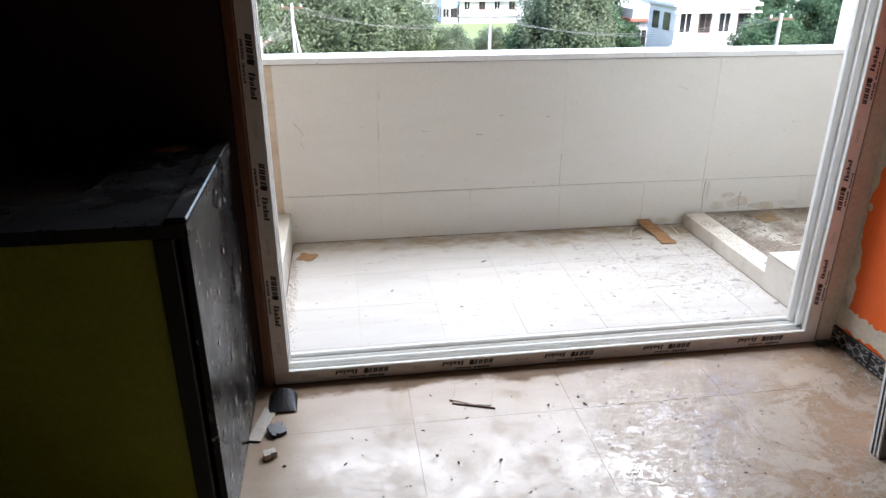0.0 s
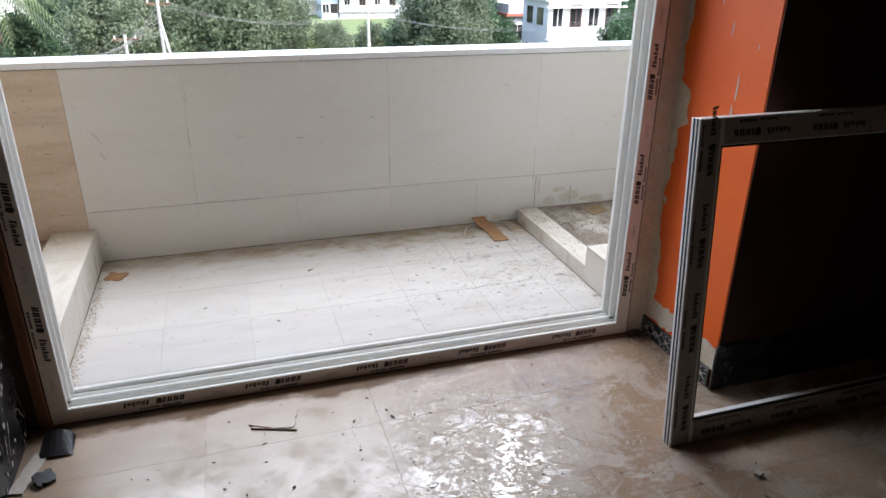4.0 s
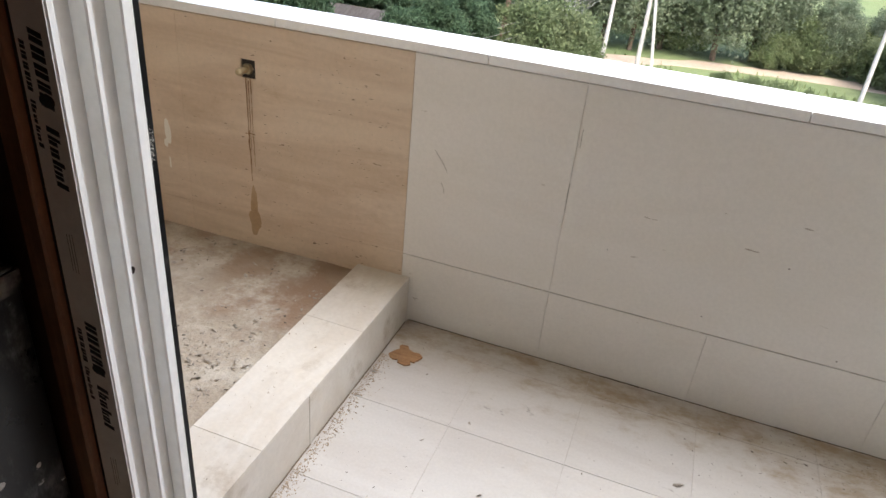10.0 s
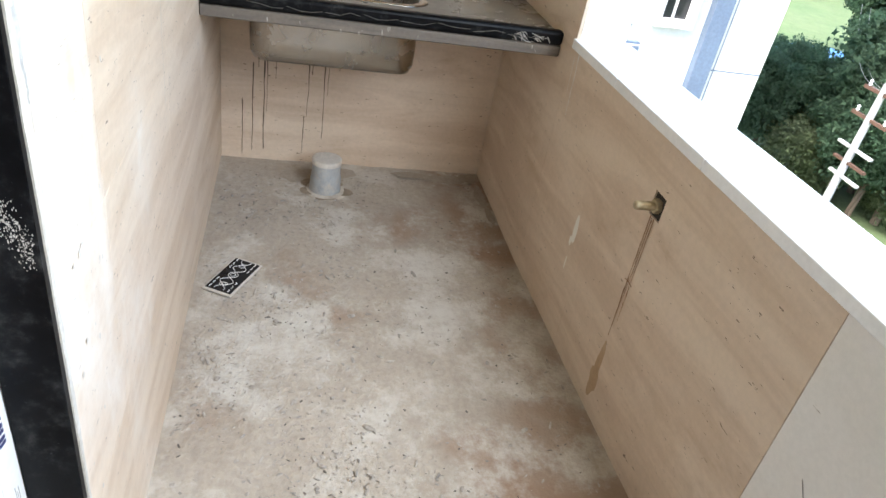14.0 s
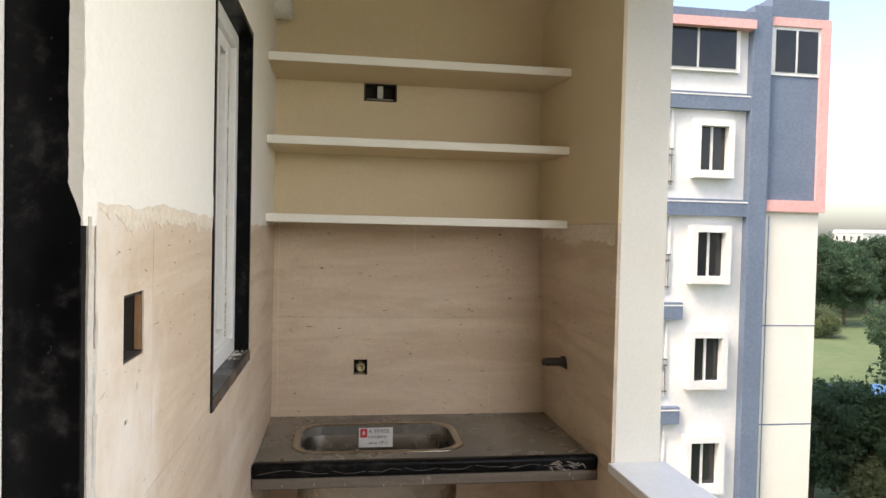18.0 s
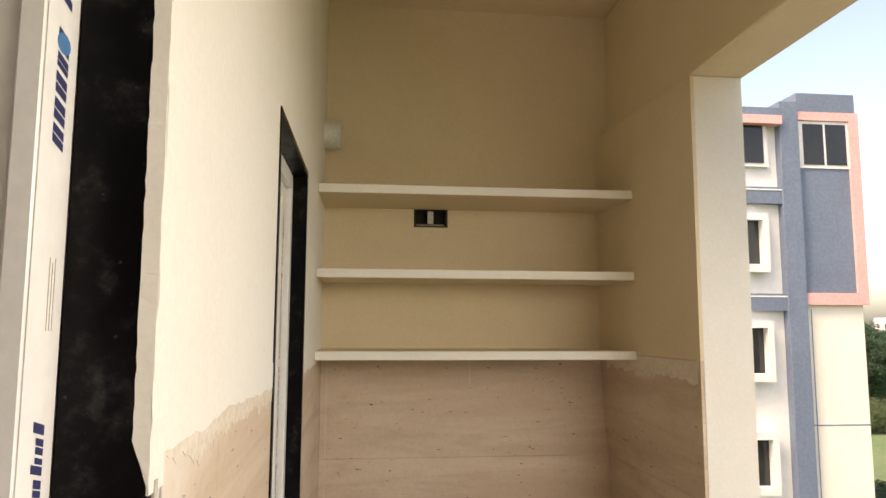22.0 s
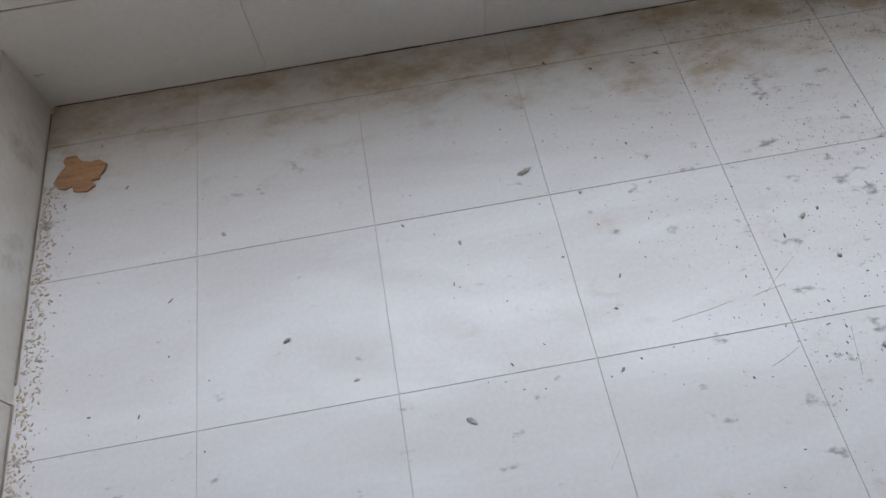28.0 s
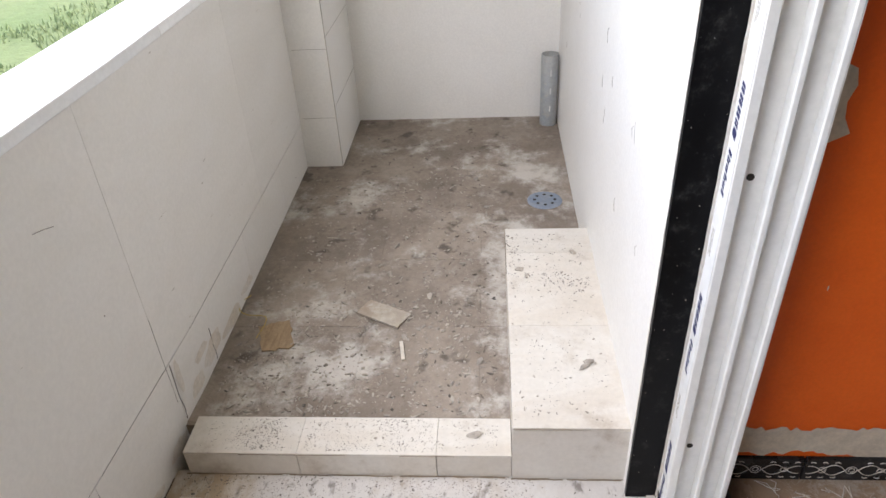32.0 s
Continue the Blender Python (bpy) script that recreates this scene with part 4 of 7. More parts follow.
for k, (x0, y0, x1, y1) in enumerate(((2.332, 0.52, 2.332, 0.80), (2.332, 0.82, 2.332, 1.10), (2.332, 1.12, 2.332, 1.385), (2.328, 0.22, 2.328, 0.36), (2.328, 0.37, 2.328, 0.505), (-0.057, 0.25, -0.057, 0.70), (-0.057, 0.74, -0.057, 1.41))):
    r_ = random.Random(640 + k)
    part("dirt_line", chain(bmesh.new(), [(x0 + (x1 - x0) * f + r_.uniform(-1, 1) * 0.0012, y0 + (y1 - y0) * f, Z_MID + 0.001) for f in (i / 12 for i in range(13))], 0.0022, 4), M_STAIN_DARK, kr if x0 > 1 else kl, "dark dirt along the foot of the kerb")

# black granite lining of the door reveal
for x0, x1 in ((-0.075, -0.060), (DOOR_W + 0.060, DOOR_W + 0.075)):
    g = setting("reveal_lining", B(x0, 0.1408, -0.004, x1, HOUSE + 0.004, HEAD + 0.06, 0.001), M_GRANITE, "black granite lining of the door reveal", "door lining")
setting("reveal_lining", B(-0.075, 0.1408, HEAD + 0.0602, DOOR_W + 0.075, HOUSE + 0.004, HEAD + 0.075, 0.001), M_GRANITE, "black granite lining over the door", "door lining")
# white cement dust rubbed onto the lining, and rough cement and paint along its edges
for k in range(420):
    r_ = random.Random(k)
    f = r_.random() ** 0.7
    y, z = 0.166 + 0.044 * f + r_.gauss(0, 0.005), 1.205 - 0.095 * f + r_.gauss(0, 0.014)
    r = r_.uniform(0.0003, 0.0012) * (1.5 if k % 9 == 0 else 1.0)
    if 0.142 < y < HOUSE:
        part("cement_smear", blotch("x", -0.060, y, z, r * 0.8, r * 1.5, 20 + k, 6, thick=0.0006), M_SMEAR, bpy.data.objects["reveal_lining"], "white cement smear")
for k in range(30):
    r_ = random.Random(900 + k)
    y, z, r = r_.uniform(0.145, HOUSE), r_.uniform(0.03, 1.6), r_.uniform(0.0004, 0.0010)
    part("cement_smear", blotch("x", DOOR_W + 0.060, y, z, r * 0.8, r * 2.2, 20 + k, 6, -1, 0.0006), M_SMEAR, bpy.data.objects["reveal_lining.001"])


def rough_edge(bm, x0, x1, y0, y1, z0, z1, amp, seed, step=0.02, taper=0):
    """An uneven strip of cement or paint along an upright edge."""
    rng = random.Random(seed)
    n, w, rows = int((z1 - z0) / step), 0.0, []
    for k in range(n + 1):
        w = 0.75 * w + rng.uniform(-1, 1) * amp
        z, d = z0 + (z1 - z0) * k / n, rng.uniform(-1, 1) * amp * 0.35
        far = y0 + (y1 - y0) * (1 - k / taper) * 0.9 + rng.uniform(0, 1) * amp if k < taper else y0 + (rng.uniform(0, 1) * amp if taper else 0.0)
        rows.append([bm.verts.new((x0 + w, far, z)), bm.verts.new((x0 + w, y1 + d, z)), bm.verts.new((x1 - w * 0.5, y1 + d, z)), bm.verts.new((x1, far, z))])
    for a, b in zip(rows, rows[1:]):
        for j in range(3):
            bm.faces.new((a[j], a[j + 1], b[j + 1], b[j]))
    bm.faces.new(rows[0]), bm.faces.new(rows[-1][::-1])
    bmesh.ops.recalc_face_normals(bm, faces=bm.faces)
    return bm


lin = bpy.data.objects["reveal_lining"]
part("cement_edge", rough_edge(bmesh.new(), -0.092, -0.0755, HOUSE - 0.004, HOUSE + 0.0045, 0.19, 1.86, 0.0022, 1), M_SMEAR, lin, "rough pale cement along the lining")
part("cement_edge", rough_edge(bmesh.new(), -0.081, -0.0735, HOUSE - 0.004, HOUSE + 0.0065, 0.19, 1.84, 0.0014, 2), M_BED, lin, "grey cement joint along the lining")
part("paint_overlap", rough_edge(bmesh.new(), -0.10, -0.0605, HOUSE + 0.001, HOUSE + 0.0055, 1.83, HEAD + 0.07, 0.0030, 3), M_PAINT, lin, "white paint over the edge of the lining")
part("paint_overlap", rough_edge(bmesh.new(), -0.0602, -0.0590, 0.203, HOUSE + 0.0055, 1.835, HEAD + 0.06, 0.0012, 4, 0.010, 4), M_PAINT, lin)
lin2 = bpy.data.objects["reveal_lining.001"]
part("cement_edge", rough_edge(bmesh.new(), DOOR_W + 0.074, DOOR_W + 0.083, HOUSE - 0.004, HOUSE + 0.0055, 0.2, HEAD, 0.0012, 5), M_PAINT, lin2, "white paint along the edge of the lining")
part("sealant", rough_edge(bmesh.new(), DOOR_W + 0.050, DOOR_W + 0.0605, 0.140, 0.1435, 0.03, 1.4, 0.0015, 6), M_SMEAR, lin2, "smeared white sealant beside the jamb")
part("cement_lump", blotch("z", Z_MID, DOOR_W + 0.045, 0.155, 0.03, 0.016, 8, 14, 1, 0.006), M_SMEAR, lin2, "white sealant lump at the foot of the jamb")


# ---- sliding door frame ----
door = thing("sliding_door_frame", (1.11, 0.07, 0), "white plastic sliding door frame with printed protective film", "door frame")
door["kind"] = "structure"


def rail(vertical):
    """The boxes of a frame member's section: (across from, across to, depth from, depth to)."""
    last = 0.14
    out = [(0.0, 0.030, 0.0, last)]
    out += [(0.030, 0.060, d0, d1) for d0, d1 in ((0.0, 0.014), (0.059, 0.072), (0.118 if vertical else 0.126, last))]
    if vertical:
        return out
    out += [(0.030, 0.041, d0, d1) for d0, d1 in ((0.034, 0.040), (0.093, 0.099))]
    out += [(0.030, 0.046, d0, d1) for d0, d1 in ((0.014, 0.018), (0.055, 0.059), (0.072, 0.076), (0.114, 0.118))]
    return out


def member(name, place, vertical=False):
    bm = bmesh.new()
    for a, b, c, d in rail(vertical):
        box(bm, *place(a, b, c, d), 0.0025 if b - a > 0.02 and d - c > 0.01 else 0.0008)
    return part(name, bm, M_UPVC, door)


sill = member("sill", lambda a, b, c, d: (-0.06, c, a, DOOR_W + 0.06, d, b))
jamb_l = member("jamb", lambda a, b, c, d: (-0.06 + a, c, 0.0305, -0.06 + b, d, HEAD + 0.03), True)
jamb_r = member("jamb", lambda a, b, c, d: (DOOR_W + 0.06 - b, c, 0.0305, DOOR_W + 0.06 - a, d, HEAD + 0.03), True)
member("head", lambda a, b, c, d: (-0.06, c, HEAD + 0.06 - b, DOOR_W + 0.06, d, HEAD + 0.06 - a))


def print_mark(length, height, seed, big=True, second=None):
    """A line of print as plain slanted bars along x about the origin: a word, an emblem left open, and a lower word."""
    rng = random.Random(seed)
    bm = bmesh.new()
    if not big:
        for j in range(3):
            box(bm, -length * 0.35, height * (j * 0.3 - 0.4), 0, length * rng.uniform(0.1, 0.35), height * (j * 0.3 - 0.34), 0.0004)
        return bm

    def bar(x, w, base, top):
        s = 0.28
        v = [bm.verts.new((x + p + s * q, q, 0.0004)) for p, q in ((0, base), (w, base), (w, top), (0, top))]
        bm.faces.new(v)

    x = -length / 2
    for k in range(21):
        if k == 10:
            x += height * 1.1
            continue
        w = length * 0.034 * rng.uniform(0.7, 1.25)
        top = height * (0.5 if k < 10 or k == 11 else 0.16 + 0.28 * (k % 4 == 0))
        bar(x, w, -height * 0.5, top)
        x += w * (1.55 if k % 2 else 1.2)
    return bm


def emblem_mark(height):
    bm = bmesh.new()
    n = 14
    bm.faces.new([bm.verts.new((0.45 * height * math.cos(i * math.tau / n), 0.62 * height * math.sin(i * math.tau / n), 0.0005)) for i in range(n)])
    return bm


def marks_on(film, matrix, length, spacing, start, seed, wide, ink=None, emblem=None, tall=0.021):
    """Prints along a film that lies along x in its own frame, which matrix lays into the world."""
    s, k = start, 0
    while s < length - 0.05:
        bm = print_mark(0.20, tall, 5, True)
        bmesh.ops.transform(bm, matrix=matrix @ Matrix.Translation((s, wide * 0.12, 0)), verts=bm.verts)
        tagged(part("print", bm, ink or M_INK, film, "dark printed marks"), "", "", "", "stuff")
        bm = emblem_mark(tall)
        bmesh.ops.transform(bm, matrix=matrix @ Matrix.Translation((s - 0.012, wide * 0.12, 0)), verts=bm.verts)
        part("emblem", bm, emblem or ink or M_INK, film)
        if ink is None:
            bm = print_mark(0.15, 0.0085, 9, True)
            bmesh.ops.transform(bm, matrix=matrix @ Matrix.Translation((s - 0.01, -wide * 0.36, 0)), verts=bm.verts)
            tagged(part("print", bm, M_INK, film), "", "", "", "stuff")
        if s + spacing / 2 < length - 0.06:
            bm = print_mark(0.10, 0.016, seed + k, False)
            bmesh.ops.transform(bm, matrix=matrix @ Matrix.Translation((s + spacing / 2, 0, 0)), verts=bm.verts)
            tagged(part("print", bm, M_STONE, film), "", "", "", "stuff")
        s, k = s + spacing, k + 1


film = part("film", B(-0.058, -0.0012, 0.003, DOOR_W + 0.058, 0.0, 0.058), M_FILM, door, "grey-white protective film on the sill")
marks_on(film, Matrix(((-1, 0, 0, DOOR_W), (0, 0, -1, -0.0012), (0, -1, 0, 0.031), (0, 0, 0, 1))), DOOR_W, 0.4325, 0.20, 1, -0.05)
film = part("film", B(-0.058, -0.0012, 0.06, -0.002, 0.0, HEAD), M_FILM, door, "grey-white protective film on the jamb")
marks_on(film, Matrix(((0, 1, 0, -0.03), (0, 0, -1, -0.0012), (-1, 0, 0, HEAD), (0, 0, 0, 1))), HEAD, 0.4325, 0.06, 2, 0.05)
film = part("film", B(DOOR_W + 0.002, -0.0012, 0.06, DOOR_W + 0.058, 0.0, HEAD), M_FILM, door, "grey-white protective film on the jamb")
marks_on(film, Matrix(((0, -1, 0, DOOR_W + 0.03), (0, 0, -1, -0.0012), (1, 0, 0, 0.0), (0, 0, 0, 1))), HEAD, 0.4325, 0.29, 3, 0.05)
# black seals beside the jamb films, and a black strip below the sill film
for x0, x1, z1 in ((-0.0625, -0.0588, HEAD), (DOOR_W + 0.0588, DOOR_W + 0.0625, HEAD)):
    part("seal", B(x0, -0.0014, 0.0005, x1, 0.0005, z1), M_SEAL_GAP, door, "black rubber seal beside the film")
# the shadow gap between sill and floor, painted as a black strip
part("seal", B(-0.0585, -0.0014, 0.0004, DOOR_W + 0.0585, 0.0, 0.0028), M_SEAL_GAP, door, "black strip for the shadow gap under the sill")
# printed film on the balcony side of the jambs
film = part("film", B(-0.0585, 0.14, 0.06, -0.0015, 0.1406, HEAD), M_UPVC, door)
marks_on(film, Matrix(((0, 1, 0, -0.036), (0, 0, 1, 0.1406), (1, 0, 0, 0.0), (0, 0, 0, 1))), HEAD, 0.4325, 0.055, 6, 0.04, M_BLUE_INK, M_SKY_INK, 0.020)
film = part("film", B(DOOR_W + 0.0015, 0.14, 0.06, DOOR_W + 0.0585, 0.1406, HEAD), M_UPVC, door)
marks_on(film, Matrix(((0, -1, 0, DOOR_W + 0.034), (0, 0, 1, 0.1406), (-1, 0, 0, HEAD), (0, 0, 0, 1))), HEAD, 0.4325, 0.28, 7, 0.04, M_BLUE_INK, None, 0.018)
for x, dx in ((-0.03, 1), (DOOR_W + 0.03, -1)):
    for z in (0.25, 0.95, 1.86, 2.3):
        part("screw_hole", tube(bmesh.new(), (x - dx * 0.004, 0.098, z), (x + dx * 0.0012, 0.098, z), 0.007, 14), M_HOLE, jamb_l if dx > 0 else jamb_r, "dark disc for the shade in a drilled fixing hole")
for x in (0.35, 1.05, 1.30, 1.93):
    part("screw_hole", tube(bmesh.new(), (x, 0.088, 0.026), (x, 0.088, 0.0312), 0.007, 12), M_HOLE, sill)

# wooden batten between door frame and counter
tagged(part("wood_batten", B(-0.098, -0.02, 0.0, -0.0615, -0.0005, 2.9, 0.003), M_WOOD, None, "narrow reddish-brown wooden batten along the door frame"), "", "trim", "", "structure")

# ---- outside: ground, road, trees, houses, poles ----
GROUND = -9.0
M_GRASS = surface("rough_green_ground", (0.105, 0.155, 0.058), (0.14, 0.18, 0.08), 0.95, 1.0, big=0.12, fine=1.5, dust=(0.22, 0.18, 0.12), dust_at=(0.60, 0.75), dust_scale=0.09, bump=0.6, depth=0.2, jitter=0)
M_ROAD = surface("pale_dirt_road", (0.36, 0.30, 0.24), (0.30, 0.25, 0.19), 0.95, 1.0, big=0.4, fine=4, bump=0.4, depth=0.05, jitter=0)
# leaf colour lightened and greyed to carry the haze over the distant trees
M_LEAF = leaf_material("grey_green_foliage", (0.165, 0.215, 0.14), (0.205, 0.245, 0.17))
M_LEAF2 = leaf_material("dark_green_foliage", (0.066, 0.12, 0.068), (0.10, 0.15, 0.09))
M_LEAF3 = leaf_material("yellow_green_foliage", (0.135, 0.18, 0.088), (0.175, 0.21, 0.115))
M_WEED = leaf_material("pale_green_weeds", (0.19, 0.25, 0.115), (0.235, 0.28, 0.15))
M_BARK = surface("grey_brown_bark", (0.16, 0.12, 0.085), (0.10, 0.075, 0.055), 0.9, big=3, fine=20, vein=(6, 6, 1), bump=0.5, depth=0.03)
M_POLE = surface("grey_concrete_pole", (0.40, 0.395, 0.385), (0.33, 0.325, 0.315), 0.8, big=2, fine=20)
M_WIRE = surface("grey_cable", (0.22, 0.22, 0.22), rough=0.6, jitter=0)
M_H_WHITE = surface("white_house_paint", (0.76, 0.755, 0.74), (0.70, 0.69, 0.665), 0.8, 0.9, big=0.5, fine=6, bump=0.03, jitter=0.04, gr=(0.95, 1.03))
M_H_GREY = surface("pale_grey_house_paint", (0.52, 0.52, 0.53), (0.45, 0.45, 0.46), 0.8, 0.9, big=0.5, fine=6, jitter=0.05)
M_H_CREAM = surface("cream_house_paint", (0.78, 0.75, 0.67), (0.74, 0.70, 0.62), 0.8, 0.9, big=0.4, fine=8, bump=0.02, jitter=0, gr=(0.97, 1.02))
M_H_BLUE = surface("pale_blue_house_paint", (0.48, 0.56, 0.64), (0.42, 0.50, 0.58), 0.8, 0.9, big=0.5, fine=6, jitter=0)
M_H_YELLOW = surface("yellow_house_paint", (0.62, 0.55, 0.16), rough=0.8, big=0.5, jitter=0)
M_H_SLATE = surface("slate_blue_paint", (0.155, 0.20, 0.275), (0.135, 0.175, 0.245), 0.7, 0.8, big=0.7, fine=10, dust=(0.22, 0.25, 0.31), dust_at=(0.6, 0.8), dust_scale=2, dust_stretch=(1, 1, 0.2), jitter=0)
M_H_PINK = surface("salmon_pink_paint", (0.76, 0.43, 0.41), (0.71, 0.39, 0.37), 0.7, 0.8, big=0.7, fine=10, jitter=0)
M_H_WIN = surface("shaded_window_glass", (0.02, 0.022, 0.025), (0.03, 0.03, 0.032), 0.08, 0.15, big=1, jitter=0.2)
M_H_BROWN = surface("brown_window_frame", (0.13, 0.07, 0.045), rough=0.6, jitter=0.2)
M_TANK = surface("blue_water_tank_plastic", (0.10, 0.25, 0.50), rough=0.5, big=1, jitter=0)
M_ROOF = surface("grey_sheet_roof", (0.13, 0.125, 0.125), (0.09, 0.085, 0.085), 0.8, big=1.2, fine=9, vein=(4, 1, 1), jitter=0)
M_RED_ROOF = surface("red_brown_roof", (0.36, 0.13, 0.09), rough=0.8, big=1, jitter=0)

bm = bmesh.new()
n = 48
cv = bm.verts.new((0, 0, GROUND))
rings = [[bm.verts.new((r * math.cos(k * math.tau / n), r * math.sin(k * math.tau / n), GROUND)) for k in range(n)] for r in (30, 120, 500, 2500)]
for k in range(n):
    bm.faces.new((cv, rings[0][k], rings[0][(k + 1) % n]))
for a, b in zip(rings, rings[1:]):
    for k in range(n):
        bm.faces.new((a[k], b[k], b[(k + 1) % n], a[(k + 1) % n]))
setting("ground", bm, M_GRASS, "rough green ground with bare earth", "ground")
ROAD = [(-60, 24.0), (-30, 36.5), (-14, 43.8), (-6.6, 47.4), (1.0, 51.6), (8.2, 53.2), (24, 53.5), (70, 52.5)]


def road_y(x):
    """The middle of the dirt road at x."""
    for (xa, ya), (xb, yb) in zip(ROAD, ROAD[1:]):
        if x <= xb:
            return ya + (yb - ya) * (x - xa) / (xb - xa)
    return ROAD[-1][1]


bm = bmesh.new()
rng = random.Random(41)
rows_ = []
for k in range(131):
    x = -60 + k
    y, h = road_y(x), (1.7 if x < -2 else 1.2) + rng.uniform(-0.2, 0.2)
    rows_.append([bm.verts.new((x, y + e, GROUND + z)) for e, z in ((-h, -0.1), (-h + 0.1, 0.03), (h - 0.1, 0.03), (h, -0.1))])
for a, b in zip(rows_, rows_[1:]):
    for j in range(3):
        bm.faces.new((a[j], b[j], b[j + 1], a[j + 1]))
setting("road", bm, M_ROAD, "pale dirt road", "road")
setting("forecourt", B(-30, 2.5, GROUND - 0.1, 40, 9.0, GROUND + 0.02), M_ROAD, "bare earth strip below the building", "ground")


def crown_mesh(name, seed, material, leaves, leaf, rx, rz, lumps, droop=0.0):
    """A crown of many small leaves gathered in uneven clumps round the origin."""
    rs = np.random.RandomState(seed)
    cen = rs.normal(size=(lumps, 3))
    cen /= np.linalg.norm(cen, axis=1)[:, None]
    cen *= (rs.uniform(0.35, 1.0, (lumps, 1)) ** 0.6)
    cen[:, 2] = cen[:, 2] * 0.95 - 0.05
    cen *= (rx * 0.78, rx * 0.78, rz * 0.8)
    rad = rs.uniform(0.12, 0.27, lumps) * rx
    which = rs.randint(0, lumps, leaves)
    d = rs.normal(size=(leaves, 3))
    d /= np.linalg.norm(d, axis=1)[:, None]
    p = cen[which] + d * (rad[which] * rs.uniform(0.35, 1.15, leaves))[:, None] * (1, 1, 0.8)
    if droop:
        low = rs.rand(leaves) < 0.4
        p[low, 2] -= rs.uniform(0, droop, low.sum())
    u = rs.normal(size=(leaves, 3))
    u /= np.linalg.norm(u, axis=1)[:, None]
    w = np.cross(u, d + rs.normal(scale=0.5, size=(leaves, 3)))
    w /= np.linalg.norm(w, axis=1)[:, None] + 1e-6
    s = (leaf * rs.uniform(0.6, 1.4, leaves))[:, None]
    quad = np.stack([p - u * s, p + w * s * 0.55, p + u * s, p - w * s * 0.55], 1).reshape(-1, 3)
    me = bpy.data.meshes.new(name)
    me.from_pydata(quad.tolist(), [], np.arange(leaves * 4).reshape(-1, 4).tolist())
    me.materials.append(material)
    return me


def tree(label, height, trunk, crown, seed):
    """A tree at the origin, its crown's middle at the given height; trunk with limbs, and a crown of leaves."""
    rng = random.Random(seed)
    t = tagged(new("tree"), label, "tree", "trees beyond the balcony")
    bm = bmesh.new()
    chain(bm, [(0, 0, -0.3), (0.1, 0.05, height * 0.4), (-0.05, 0.1, height * 0.75)], trunk, 8)
    part("trunk", bm, M_BARK, t)
    for k in range(5):
        a, z = k * 1.3 + rng.random(), height * rng.uniform(0.45, 0.75)
        bm = bmesh.new()
        r = height * rng.uniform(0.25, 0.4)
        for i in range(5):
            f = i / 5
            tube(bm, (r * f * math.cos(a), r * f * math.sin(a), z + r * 0.9 * f), (r * (f + 0.2) * math.cos(a), r * (f + 0.2) * math.sin(a), z + r * 0.9 * (f + 0.2)), trunk * (0.5 - 0.4 * f), 6, trunk * (0.42 - 0.4 * f))
        part("limb", bm, M_BARK, t)
    c = new("crown", crown)
    c.parent = t
    c.location = (0, 0, height)
    return t


CROWNS = [crown_mesh("crown", 1, M_LEAF, 36000, 0.11, 4.1, 4.9, 170, 1.8), crown_mesh("crown", 2, M_LEAF2, 28000, 0.115, 3.6, 4.0, 140), crown_mesh("crown", 3, M_LEAF3, 17000, 0.085, 3.0, 2.5, 110)]
protos = [tree("tall feathery grey-green tree with drooping twigs", 5.9, 0.20, CROWNS[0], 1), tree("dense dark green broadleaf tree", 4.9, 0.18, CROWNS[1], 2), tree("low yellow-green bushy tree", 2.0, 0.12, CROWNS[2], 3)]


def ahead_(az, d):
    """A place on the ground at a bearing (degrees from +y towards +x) and distance from the door."""
    return 0.6 + d * math.sin(radians(az)), -1.0 + d * math.cos(radians(az))


first = [True] * 3
def plant(kind, az, d, s, turn):
    x, y = ahead_(az, d)
    m = Matrix.Translation((x, y, GROUND)) @ Matrix.Rotation(radians(turn), 4, "Z") @ Matrix.Scale(s, 4)
    if first[kind]:
        protos[kind].matrix_basis = m
        first[kind] = False
    else:
        copy_thing(protos[kind], m)


# scale 1: crown middle at 5.9, 4.9 and 2.0 m
PLANTS = [(0, -6.8, 55, 1.06, 10), (0, -2.4, 56, 1.12, 80), (0, 1.6, 55, 1.07, 150), (0, 4.2, 57, 0.90, 220), (0, -4.6, 54, 0.90, 40), (1, 0.4, 66, 1.05, 30), (1, -9.5, 66, 1.1, 60), (0, 9.0, 57, 0.52, 200), (0, 12.4, 58, 0.50, 300), (2, 7.4, 57, 1.0, 15),
          (0, 18.4, 51, 0.98, 310), (1, 16.2, 53, 0.80, 20), (1, 20.6, 53, 0.84, 70), (1, 19.3, 64, 1.14, 100), (1, 22.6, 53, 0.70, 140), (1, 33.6, 50, 0.86, 200), (1, 36.5, 60, 1.0, 250), (1, 29.5, 84, 1.05, 45), (1, 32.0, 96, 1.15, 15), (1, 26.6, 110, 1.3, 75), (1, 31.4, 60, 0.92, 300),
          (2, 12.0, 37, 0.6, 130), (2, 24.0, 38, 0.8, 210), (2, -11.6, 42, 1.25, 25), (2, -9.3, 43, 0.9, 85), (1, -13.0, 52, 0.8, 75), (1, -17.0, 50, 0.95, 165), (2, -1.0, 57, 1.2, 60),
          (1, -4.2, 98, 1.3, 50), (1, 40.0, 52, 1.0, 60), (1, 44.0, 66, 1.2, 10), (2, 39.0, 34, 1.0, 300),
          (1, -53.0, 98, 1.25, 70), (1, -52.0, 112, 1.25, 170), (1, -56.0, 130, 1.3, 20), (1, -49.5, 120, 1.35, 260), (2, -52.0, 88, 0.9, 15), (1, -50.6, 102, 1.2, 190)]
